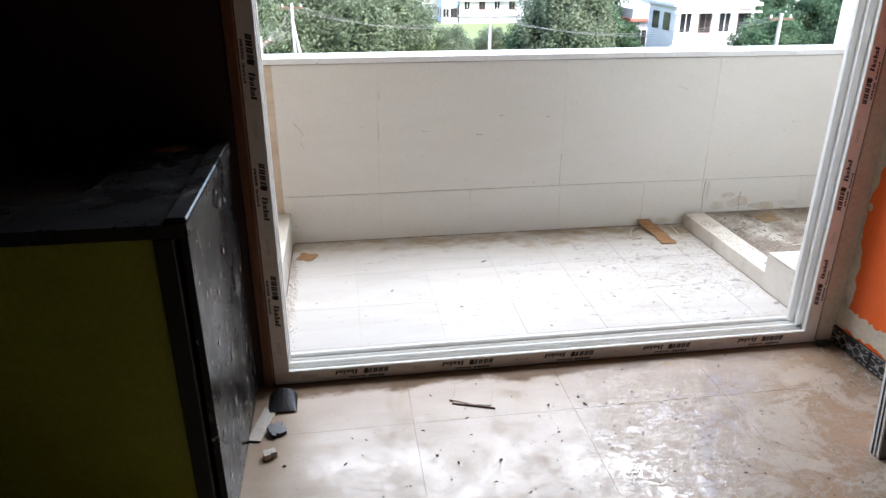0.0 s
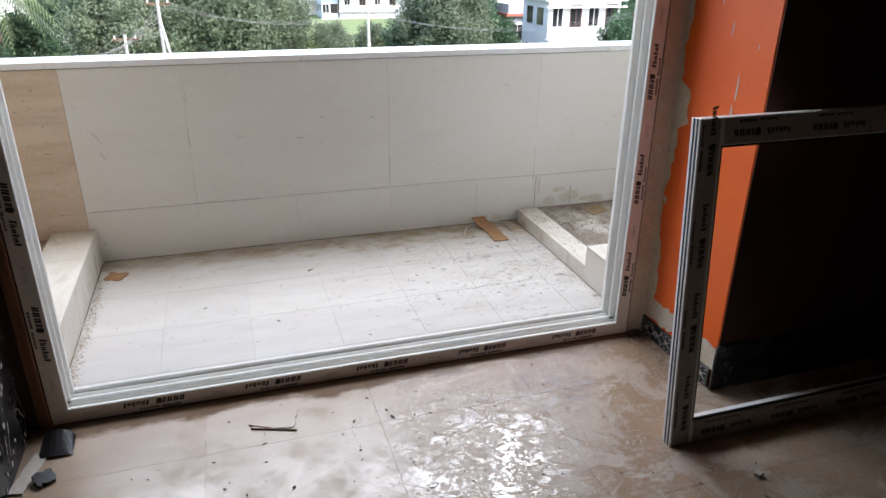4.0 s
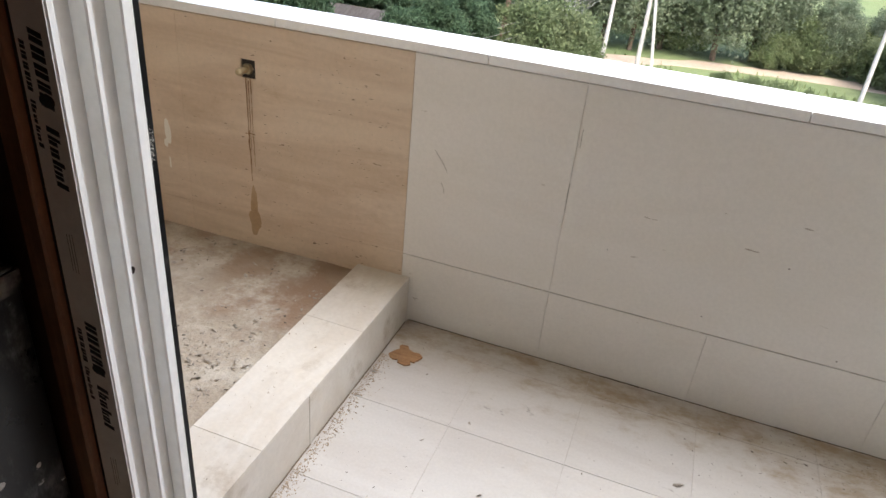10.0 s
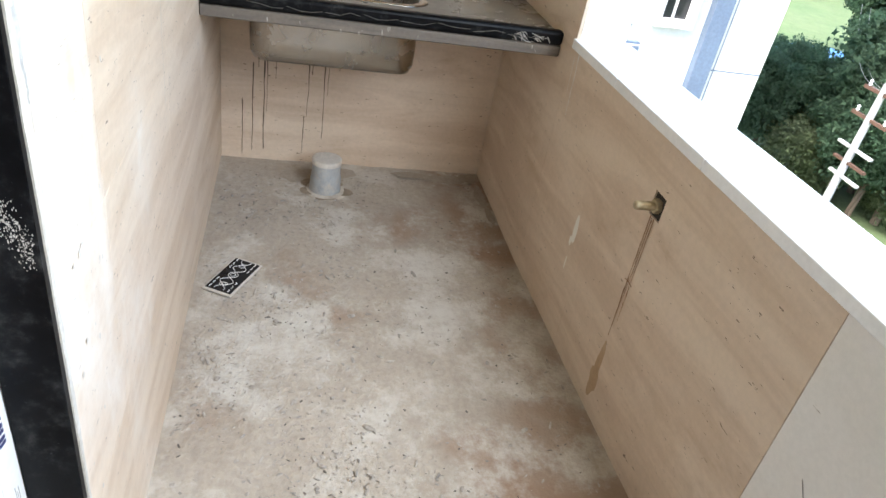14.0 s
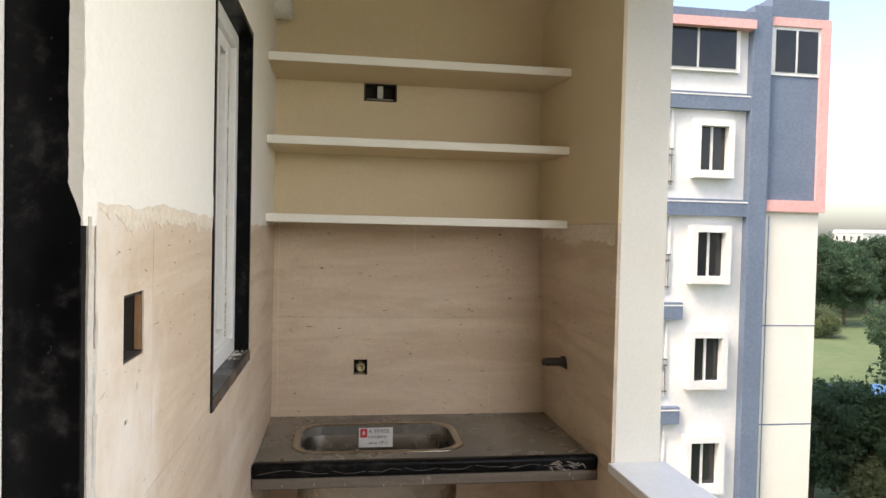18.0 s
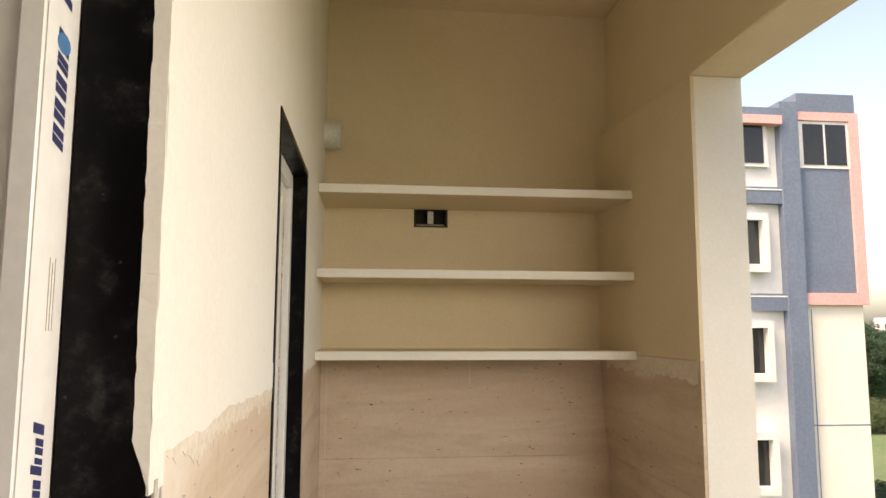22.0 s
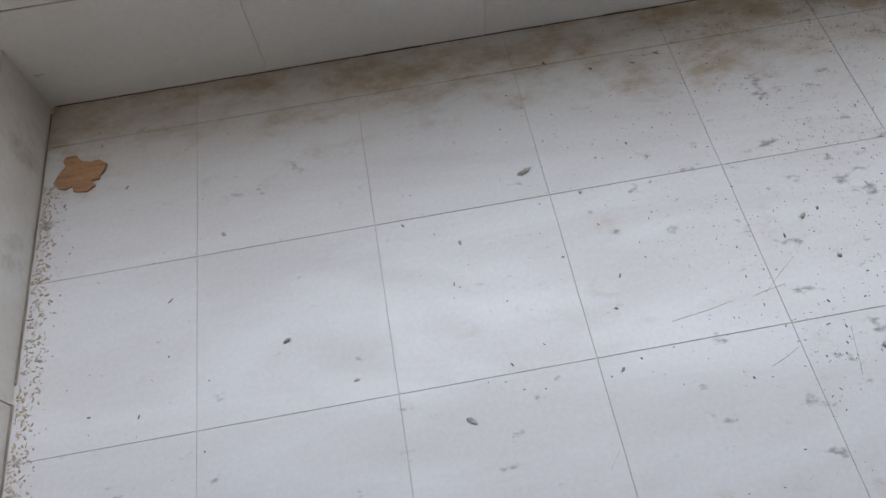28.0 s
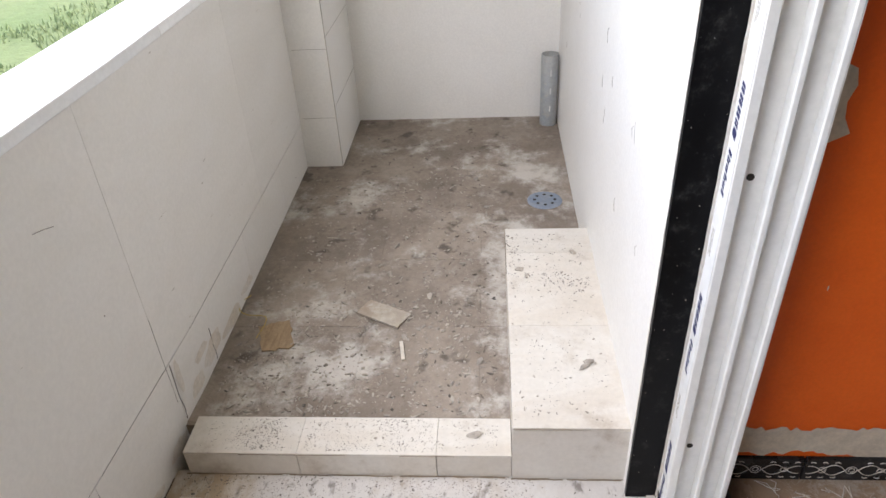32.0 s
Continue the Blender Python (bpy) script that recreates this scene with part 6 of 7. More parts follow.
part("upstand", B(-0.17, -0.78, 0.9925, -0.118, -0.03, 1.004, 0.004), M_GRANITE_DUSTY, counter, "dusty granite edge strip")
part("edge_strip", B(-0.20, -0.79, 0.0, -0.155, -0.768, 0.955, 0.002), M_SEAL_GAP, counter, "black edge strip")
part("body", B(-2.6, -0.755, 0.1, -0.20, -0.03, 0.95), M_HOLE, counter)
for k, (a, b) in enumerate(((-0.83, -0.205), (-1.46, -0.835), (-2.09, -1.465), (-2.59, -2.095))):
    part("door", B(a, -0.772, 0.03, b, -0.757, 0.952, 0.002), M_GREEN, counter, "olive green laminate door")
bm = bmesh.new()
vs = []
for k in range(15):
    a = math.pi * 0.5 * k / 14
    vs.append((-0.42 - 0.17 + 0.17 * math.sin(a), -0.60 + 0.17 - 0.17 * math.cos(a)))
v0 = [bm.verts.new((x, y, 0.9565)) for x, y in vs + [(-0.42, -0.60)]]
v1 = [bm.verts.new((x, y, 0.9922)) for x, y in vs + [(-0.42, -0.60)]]
bm.faces.new(v1)
bm.faces.new(v0[::-1])
for k in range(len(v0)):
    bm.faces.new((v0[k], v0[(k + 1) % len(v0)], v1[(k + 1) % len(v0)], v1[k]))
part("corner", bm, M_GRANITE_DUSTY, counter, "rounded inner corner of the cut-out")
tray = part("flat_scrap", blotch("z", 0.9925, -0.30, -0.09, 0.07, 0.035, 3, 14, 1, 0.004), M_CARD, None, "flat brown scrap on the granite counter")
tagged(tray, "", "scrap")

# spare sash that stands on its side against the wall
sash = thing("door_sash", (2.9, -0.78, 0), "unglazed plastic door sash with dark printed film standing on edge", "door sash")
LEAN_M = Matrix.Translation((2.003, -0.742, 0.0)) @ Matrix.Rotation(radians(-5.7), 4, "X")
def sash_part(name, material, label, *boxes, bev=0.002, under=None):
    bm = bmesh.new()
    for b_ in boxes:
        box(bm, *b_, bev)
    bmesh.ops.transform(bm, matrix=LEAN_M, verts=bm.verts)
    return part(name, bm, material, under or sash, label)
SL, SH, SW, SD = 2.05, 1.135, 0.085, 0.045
members = [("stile", (0, 0, 0, SW, SD, SH)), ("stile", (SL - SW, 0, 0, SL, SD, SH)), ("rail", (SW, 0, 0, SL - SW, SD, SW)), ("rail", (SW, 0, SH - SW, SL - SW, SD, SH))]
for nm, b_ in members:
    m_ = sash_part(nm, M_UPVC, "", b_)
    x0, y0, z0, x1, y1, z1 = b_
    f = sash_part("film", M_FILM_SHADED, "grey film with dark print", (x0 + 0.006, -0.0012, z0 + 0.004, x1 - 0.012 if nm == "stile" else x1, 0.0002, z1 - 0.004), bev=0, under=m_)
    if nm == "stile":
        base, size = LEAN_M @ Matrix(((0, 1, 0, x0 + 0.04), (0, 0, -1, -0.0012), (1, 0, 0, 0.02), (0, 0, 0, 1))), SH
    else:
        base, size = LEAN_M @ Matrix(((1, 0, 0, SW), (0, 0, -1, -0.0012), (0, -1, 0, z0 + 0.045), (0, 0, 0, 1))), SL - 2 * SW
    marks_on(f, base, size, 0.30, 0.14, 11, 0.075)
for x in (-0.0015,):
    for y in (0.010, 0.026):
        sash_part("groove", M_SEAL_GAP, "black rubber seal along the edge", (x, y, 0.0, 0.0, y + 0.006, SH), bev=0)
sash_part("bead", M_SEAL_GAP, "black glazing bead", (SW, 0.006, SW, SL - SW, 0.012, SW + 0.008), (SW, 0.006, SH - SW - 0.008, SL - SW, 0.012, SH - SW), (SW, 0.006, SW, SW + 0.008, 0.012, SH - SW), bev=0)

# scraps on the room floor
def plate(name, x, y, z, lx, ly, t, turn, material, label, category, tilt=0.0, seed=0, ragged_=0.08):
    """A flat broken piece with an uneven outline."""
    rng = random.Random(seed)
    bm = bmesh.new()
    ring = []
    for k in range(24):
        a = k * math.tau / 24
        c, s = math.cos(a), math.sin(a)
        k_ = max(abs(c), abs(s))
        ring.append((lx / 2 * c / k_ * rng.uniform(1 - ragged_, 1), ly / 2 * s / k_ * rng.uniform(1 - ragged_, 1)))
    lo, hi = [bm.verts.new((p, q, 0)) for p, q in ring], [bm.verts.new((p, q, t)) for p, q in ring]
    bm.faces.new(lo[::-1]), bm.faces.new(hi)
    for k in range(24):
        bm.faces.new((lo[k], lo[(k + 1) % 24], hi[(k + 1) % 24], hi[k]))
    bmesh.ops.transform(bm, matrix=pose(x, y, z, tilt, 0, turn), verts=bm.verts)
    return tagged(part(name, bm, material, None, label), "", category)


plate("floor_sheet", 0.705, -0.188, 0.0008, 0.155, 0.115, 0.003, -13, M_ROOM, "thin beige square offcut lying on the tiles", "offcut", 0, 1, 0.10)
for k, (x, y, l, a) in enumerate(((0.695, -0.250, 0.165, -19), (0.650, -0.222, 0.09, -28))):
    tagged(part("stick", chain(bmesh.new(), [(x + math.cos(radians(a)) * l * (f - 0.5), y + math.sin(radians(a)) * l * (f - 0.5), 0.0035) for f in (0, 0.3, 0.6, 1)], 0.003), M_WOOD, None, "thin dark wooden stick on the floor", "", ), "", "stick", "floor sticks")
bm = bmesh.new()
rings = []
for i in range(9):
    a = math.pi * (0.08 + 0.84 * i / 8)
    rings.append([bm.verts.new((-0.02 - 0.055 * math.cos(a), -0.10 - 0.03 * j, 0.002 + 0.05 * math.sin(a) * (1 - j * 0.28))) for j in range(4)])
for a, b in zip(rings, rings[1:]):
    for j in range(3):
        bm.faces.new((a[j], b[j], b[j + 1], a[j + 1]))
bmesh.ops.solidify(bm, geom=bm.faces[:], thickness=0.002)
tagged(part("bent_scrap", bm, M_SHARD, None, "dark bent sheet metal scrap by the door post"), "", "scrap")
plate("foil_scrap", -0.035, -0.30, 0.001, 0.07, 0.06, 0.02, 30, M_SHARD, "crumpled dark foil scrap on the floor", "scrap", 14, 2, 0.4)
plate("plaster_chunk", -0.045, -0.43, 0.0, 0.05, 0.035, 0.022, 20, M_SMEAR, "white plaster chunk on the floor", "rubble", 0, 3, 0.4)
plate("thin_board", -0.085, -0.25, 0.001, 0.05, 0.20, 0.006, -14, M_STRIP, "pale board offcut beside the counter", "offcut", 0, 4, 0.05)
plate("dark_lump", 2.30, -0.03, 0.0, 0.07, 0.03, 0.02, 0, M_SHARD, "dark lump of debris at the frame corner", "rubble", 0, 5, 0.3)
plate("plaster_chunk", 2.2, -0.95, 0.0, 0.03, 0.025, 0.014, 20, M_SMEAR, "white plaster chunk on the floor", "rubble", 0, 6, 0.4)
for k in range(9):
    rng = random.Random(70 + k)
    x, y = 2.325 - rng.random() * 0.05, -0.10 - 0.04 * k
    tagged(part("plastic_shaving", chain(bmesh.new(), [(x + rng.uniform(-0.03, 0.03), y + rng.uniform(-0.03, 0.03), 0.002 + 0.012 * (i % 2)) for i in range(5)], 0.0012, 4), M_STRIP, None, "curled pale plastic shaving on the floor"), "", "shaving", "plastic shavings")
rubble("floor_crumbs", scatter(900, -0.1, 2.3, -1.6, -0.02, 0.0, 0.001, 0.008, 6, 1) + scatter(800, 0.9, 2.25, -0.95, -0.03, 0.0, 0.0008, 0.0045, 4, 61, lambda x, y: 0.1 + max(0.0, 0.5 + 1.6 * noise.noise(Vector((x * 3, y * 3, 4))))), M_CRUMB, "small plaster crumbs on the room floor", "rubble")

# ---- utility corner ----
sink_top = thing("sink_worktop", (-1.89, 0.8, 0.96), "dusty black granite worktop slab of the sink", "worktop")
SX0, SX1, SY0, SY1 = -2.085, -1.725, 0.338, 0.945


def rounded(x0, x1, y0, y1, r, n=8):
    pts = []
    for cx, cy, a0 in ((x1 - r, y1 - r, 0), (x0 + r, y1 - r, 90), (x0 + r, y0 + r, 180), (x1 - r, y0 + r, 270)):
        pts += [(cx + r * math.cos(radians(a0 + 90 * k / n)), cy + r * math.sin(radians(a0 + 90 * k / n))) for k in range(n + 1)]
    return pts


def ring_plate(bm, outer, inner, z0, z1):
    """A plate with an opening; outer and inner have the same count of points."""
    n = len(outer)
    v = {(s, z): [bm.verts.new((x, y, zz)) for x, y in loop] for s, loop in (("o", outer), ("i", inner)) for z, zz in ((0, z0), (1, z1))}
    for k in range(n):
        j = (k + 1) % n
        bm.faces.new((v["o", 1][k], v["o", 1][j], v["i", 1][j], v["i", 1][k]))
        bm.faces.new((v["o", 0][k], v["i", 0][k], v["i", 0][j], v["o", 0][j]))
        bm.faces.new((v["o", 0][k], v["o", 0][j], v["o", 1][j], v["o", 1][k]))
        bm.faces.new((v["i", 0][k], v["i", 1][k], v["i", 1][j], v["i", 0][j]))
    bmesh.ops.recalc_face_normals(bm, faces=bm.faces)
    return bm


def stretch_loop(loop, x0, x1, y0, y1, cx, cy):
    """Points on a rectangle in the direction of each point of the loop."""
    out = []
    for x, y in loop:
        dx, dy = x - cx, y - cy
        k = min(((x1 - cx) / dx if dx > 0 else (x0 - cx) / dx) if abs(dx) > 1e-9 else 1e9, ((y1 - cy) / dy if dy > 0 else (y0 - cy) / dy) if abs(dy) > 1e-9 else 1e9)
        out.append((cx + dx * k, cy + dy * k))
    return out


inner = rounded(SX0 + 0.02, SX1 - 0.02, SY0 + 0.02, SY1 - 0.02, 0.09)
slab_ = rounded(SX0 + 0.018, SX1 - 0.018, SY0 + 0.018, SY1 - 0.018, 0.09)
part("slab", ring_plate(bmesh.new(), stretch_loop(slab_, FAR + 0.001, -1.603, 0.24, 1.05, (SX0 + SX1) / 2, (SY0 + SY1) / 2), slab_, 1.005, 1.042), M_WORKTOP, sink_top, "black granite slab under grey dust")
part("slab", B(FAR + 0.001, HOUSE + 0.001, 1.005, -1.605, 0.24, 1.042), M_WORKTOP, sink_top)
part("slab", B(FAR + 0.001, 1.05, 1.005, -1.605, PAR - 0.001, 1.042), M_WORKTOP, sink_top)
part("front_edge", B(-1.604, HOUSE + 0.001, 1.012, -1.562, PAR - 0.001, 1.062, 0.012, seg=3), M_GRANITE, sink_top, "polished black granite front edge")
part("lower_edge", B(-1.602, HOUSE + 0.001, 0.974, -1.570, PAR - 0.001, 1.0115, 0.004), M_DUSTY_EDGE, sink_top, "dusty lower granite strip")
part("support", B(FAR + 0.001, HOUSE + 0.001, 0.975, -1.614, 0.30, 1.004), M_SMEAR, sink_top, "rough cement support")
part("support", B(FAR + 0.001, 0.99, 0.975, -1.614, PAR - 0.001, 1.004), M_SMEAR, sink_top, "rough cement support")
for k in range(34):
    r_ = random.Random(1300 + k)
    y, z = (r_.gauss(1.27, 0.035), r_.uniform(1.018, 1.050)) if k < 22 else (r_.uniform(0.26, 1.36), r_.uniform(0.978, 1.008))
    x, ln = (-1.5612, r_.uniform(0.006, 0.03)) if k < 22 else (-1.5694, 0.0)
    part("paint_scratch", chain(bmesh.new(), [(x, y, z), (x, y + ln * 0.5, z + r_.uniform(-1, 1) * 0.008), (x, y + ln + r_.uniform(0, 0.003), z - r_.uniform(0.002, 0.014))], r_.uniform(0.0004, 0.0009), 4), M_SMEAR, sink_top, "thin white paint scratch")
for k in range(9):
    r_ = random.Random(1400 + k)
    y0 = HOUSE + 0.02 + 0.12 * k
    part("dust_streak", chain(bmesh.new(), [(-1.5616, y0 + 0.11 * f, 1.026 + 0.018 * r_.random()) for f in (0, 0.4, 0.7, 1)], 0.0007, 4), M_WORKTOP, sink_top, "pale dust streak along the edge")
sink = thing("kitchen_sink", (-1.9, 0.64, 0.84), "stainless steel single-bowl sink with a printed sticker", "sink")
bm = bmesh.new()
cx, cy = (SX0 + SX1) / 2, (SY0 + SY1) / 2
levels = [(0.012, 1.0435, 0.10), (0.004, 1.0465, 0.10), (-0.012, 1.0455, 0.095), (-0.017, 1.036, 0.09), (-0.012, 0.87, 0.075), (-0.015, 0.815, 0.07), (-0.027, 0.793, 0.055), (-0.06, 0.786, 0.04), (-0.14, 0.783, 0.02)]
loops = [[bm.verts.new((x, y, z)) for x, y in rounded(SX0 - g, SX1 + g, SY0 - g, SY1 + g, r)] for g, z, r in levels]
for a, b in zip(loops, loops[1:]):
    for k in range(len(a)):
        j = (k + 1) % len(a)
        bm.faces.new((a[k], a[j], b[j], b[k]))
bm.faces.new(loops[-1])
bmesh.ops.recalc_face_normals(bm, faces=bm.faces)
bmesh.ops.solidify(bm, geom=bm.faces[:], thickness=0.0012)
bowl = part("bowl", bm, M_STEEL, sink, "brushed steel bowl", True)
part("drain", lathe(bmesh.new(), (cx, cy, 0.785), [(0.0, 0.0), (0.02, 0.0), (0.028, 0.003), (0.042, 0.004), (0.045, 0.0)], 20), M_STEEL, sink, "round steel drain")
SBX = SX0 + 0.0265
st = part("sticker", B(SBX, 0.574, 0.955, SBX + 0.0012, 0.711, 1.034), M_PAPER, sink, "white sticker with print")
part("emblem", B(SBX + 0.0012, 0.580, 0.995, SBX + 0.0018, 0.608, 1.030), M_RED, st, "red square emblem")
part("emblem", B(SBX + 0.0018, 0.588, 1.009, SBX + 0.0022, 0.600, 1.016), M_PAPER, st)
part("emblem", B(SBX + 0.0018, 0.591, 1.004, SBX + 0.0022, 0.597, 1.021), M_PAPER, st)
for txt, z, size in (("A SWISS", 1.012, 0.0235), ("company", 0.992, 0.021), ("since 1911", 0.967, 0.0185)):
    cu = bpy.data.curves.new("text", "FONT")
    cu.body, cu.size, cu.extrude = txt, size, 0.0002
    to = bpy.data.objects.new("text", cu)
    scene.collection.objects.link(to)
    bpy.context.view_layer.update()
    me = bpy.data.meshes.new_from_object(to.evaluated_get(bpy.context.evaluated_depsgraph_get()))
    bpy.data.objects.remove(to)
    bm = bmesh.new()
    bm.from_mesh(me)
    bmesh.ops.transform(bm, matrix=Matrix(((0, 0, 1, SBX + 0.0015), (1, 0, 0, 0.612), (0, 1, 0, z), (0, 0, 0, 1))), verts=bm.verts)
    part("lettering", bm, M_INK, st)

shelf_g = "cream wall shelves"
for z in (1.872, 2.160, 2.463):
    s = thing("wall_shelf", (-2.05, 0.8, z), "cream painted built-in wall shelf", "shelf", shelf_g)
    part("board", B(FAR + 0.0005, HOUSE + 0.0005, z - 0.018, -1.892, PAR - 0.0005, z + 0.012, 0.001), M_CREAM, s)
    part("front_edge", B(-1.8918, HOUSE + 0.0005, z - 0.0185, -1.884, PAR - 0.0005, z + 0.0125, 0.002), M_PAINT, s, "paler painted front edge")

drain = thing("drain_pipe_stub", (-1.965, 0.66, Z_UT), "short grey plastic drain pipe stub in the floor", "pipe")
part("socket", lathe(bmesh.new(), (-1.965, 0.66, Z_UT - 0.01), [(0.066, 0), (0.065, 0.05), (0.0625, 0.085), (0.060, 0.090)], 28), M_PVC, drain, "", True)
part("pipe", lathe(bmesh.new(), (-1.965, 0.66, Z_UT + 0.05), [(0.0595, 0), (0.0595, 0.098), (0.058, 0.101), (0.054, 0.100), (0.053, 0.0), (0.0, 0.0)], 28), M_PVC, drain, "", True)
part("cement_collar", lathe(bmesh.new(), (-1.965, 0.66, Z_UT - 0.004), [(0.10, 0), (0.085, 0.008), (0.068, 0.014), (0.060, 0.0)], 16), M_DIRT, drain)
part("cover", lathe(bmesh.new(), (-1.965, 0.66, Z_UT + 0.1505), [(0.062, -0.018), (0.0618, 0.0), (0.055, 0.003), (0.02, 0.002), (0.0, 0.004)], 24), M_STRIP, drain, "dusty plastic sheet over the pipe mouth", True)
for k in range(5):
    part("dirt_ring", blotch("z", Z_UT + 0.003, -1.965 + 0.06 * math.cos(k * 1.3), 0.66 + 0.07 * math.sin(k * 1.3), 0.04, 0.05, 400 + k, 14, 1, 0.001 + 0.0006 * k), M_STAIN_DARK, drain, "dark dirt round the pipe foot")

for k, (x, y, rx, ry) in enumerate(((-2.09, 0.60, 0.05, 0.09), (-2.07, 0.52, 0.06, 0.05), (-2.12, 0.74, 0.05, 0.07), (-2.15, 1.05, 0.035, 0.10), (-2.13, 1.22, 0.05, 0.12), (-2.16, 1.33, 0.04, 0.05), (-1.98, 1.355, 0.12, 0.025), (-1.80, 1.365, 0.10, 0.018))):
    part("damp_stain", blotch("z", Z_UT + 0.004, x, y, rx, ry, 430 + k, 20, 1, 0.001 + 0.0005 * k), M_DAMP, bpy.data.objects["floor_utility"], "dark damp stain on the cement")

loose = thing("border_tile", (-1.30, 0.33, Z_UT), "loose black border tile with white scroll pattern on the floor", "tile")
TM = Matrix.Translation((-1.236, 0.243, Z_UT + 0.004)) @ Matrix.Rotation(math.atan2(0.45, -0.89), 4, "Z") @ Matrix.Translation((0, -0.105, 0))
for nm, mt, bb in (("body", M_CARD, (0, 0, 0, 0.205, 0.105, 0.006)), ("face", M_GRANITE_DUSTY, (0.008, 0.006, 0.006, 0.197, 0.099, 0.0085))):
    bm = B(*bb, 0.001)
    bmesh.ops.transform(bm, matrix=TM, verts=bm.verts)
    face = part(nm, bm, mt if nm == "face" else M_STRIP, loose)
bm = scrolls(bmesh.new(), 0.19, 0.095)
bmesh.ops.transform(bm, matrix=TM @ Matrix.Translation((0.008, 0.005, 0.0075)), verts=bm.verts)
part("scrollwork", bm, M_PAPER, face, "white scroll pattern")

# pipe ends, boxes and stains in the walls
tap = thing("wall_pipe_end", (-2.2, 0.581, 1.248), "brass pipe end in a square wall recess", "pipe end")
part("back", B(FAR - 0.06, 0.552, 1.215, FAR - 0.055, 0.61, 1.28), M_HOLE, tap)
part("nipple", lathe(bmesh.new(), (FAR - 0.055, 0.581, 1.246), [(0.0, 0.045), (0.010, 0.045), (0.011, 0.062), (0.017, 0.062), (0.019, 0.05), (0.019, 0.0)], 16, "X"), M_BRASS, tap, "brass threaded end", True)
ob_ = thing("switch_box", (-2.23, 0.64, 2.41), "open electrical box in the cream wall", "switch box")
part("box", pierced("x", FAR - 0.06, FAR + 0.0005, 0.574, 0.711, 2.373, 2.447, [(0.580, 0.705, 2.378, 2.442)]), M_IRON, ob_)
part("back", B(FAR - 0.062, 0.575, 2.374, FAR - 0.0605, 0.71, 2.446), M_HOLE, ob_)
part("tab", B(FAR - 0.03, 0.63, 2.39, FAR - 0.024, 0.655, 2.442, 0.002), M_PVC_WHITE, ob_, "pale mounting tab")
part("rubble", B(FAR - 0.055, 0.585, 2.378, FAR - 0.02, 0.70, 2.388, 0.003), M_STONE, ob_)
sb = thing("switch_box", (-0.266, 0.2, 1.695), "empty metal switch box in the tiled wall", "switch box")
part("box", pierced("y", HOUSE - 0.07, HOUSE - 0.002, -0.3115, -0.2205, 1.6505, 1.7395, [(-0.308, -0.224, 1.654, 1.736)]), M_HOLE, sb)
part("side", B(-0.3078, HOUSE - 0.011, 1.656, -0.3068, HOUSE - 0.002, 1.734), M_CARD, sb, "rusty brown side")
part("back", B(-0.311, HOUSE - 0.072, 1.651, -0.221, HOUSE - 0.0705, 1.739), M_HOLE, sb)
hose = thing("wall_pipe_elbow", (-1.935, PAR - 0.03, 1.321), "dark iron pipe end standing out of the wall", "pipe end")
part("flange", B(-1.962, PAR - 0.0065, 1.292, -1.908, PAR + 0.002, 1.35, 0.002), M_HOLE, hose, "dark plate for the shade in a square recess")
part("nipple", lathe(bmesh.new(), (-1.935, PAR - 0.10, 1.321), [(0.0, 0.0), (0.013, 0.0), (0.014, 0.012), (0.017, 0.014), (0.017, 0.075), (0.023, 0.078), (0.023, 0.094)], 16, "Y"), M_IRON, hose, "", True)
us = thing("parapet_pipe_end", (-0.71, PAR - 0.02, 0.881), "brass pipe end in a recess of the parapet", "pipe end")
part("recess", B(-0.737, PAR + 0.0045, 0.849, -0.683, PAR + 0.0058, 0.913), M_HOLE, us, "dark plate for the shade in a square recess")
part("nut", lathe(bmesh.new(), (-0.71, PAR - 0.012, 0.882), [(0.0, 0.0), (0.019, 0.0), (0.020, 0.003), (0.020, 0.016)], 6, "Y"), M_BRASS, us)
part("nipple", lathe(bmesh.new(), (-0.71, PAR - 0.062, 0.882), [(0.0, 0.0), (0.010, 0.0), (0.012, 0.004), (0.012, 0.05)], 16, "Y"), M_BRASS, us, "", True)
for k, (u, tp, ln, w) in enumerate(((-0.722, 0.850, 0.20, 0.006), (-0.702, 0.848, 0.22, 0.005), (-0.712, 0.84, 0.26, 0.004), (-0.718, 0.655, 0.20, 0.008), (-0.700, 0.635, 0.12, 0.004))):
    part("rust_run", streak("y", PAR, u, tp, ln, w, k, -1), M_RUST, t_ut, "rust stain run")
part("rust_run", chain(bmesh.new(), [(-0.735, PAR, 0.640), (-0.716, PAR - 0.0004, 0.645), (-0.694, PAR, 0.641)], 0.0015, 4), M_RUST, t_ut)
for k, (u, z, ru, rz) in enumerate(((-0.714, 0.36, 0.016, 0.085), (-0.712, 0.28, 0.028, 0.07))):
    part("stain", blotch("y", PAR, u, z, ru, rz, 61 + k, 22, -1, 0.0008 + 0.0004 * k), M_STAIN, t_ut, "faded brown stain")
for k, (u, z, ru, rz) in enumerate(((-1.084, 0.575, 0.020, 0.050), (-1.094, 0.53, 0.010, 0.02), (-1.085, 0.45, 0.005, 0.03))):
    part("paint_splash", blotch("y", PAR, u, z, ru, rz, 71 + k, 16, -1, 0.0008 + 0.0003 * k), M_PAINT, t_ut, "pale paint splash on the tile")
part("drip", streak("y", PAR, -1.40, 1.04, 0.20, 0.007, 8, -1, 0.02), M_PAPER, t_ut, "white paint drip")
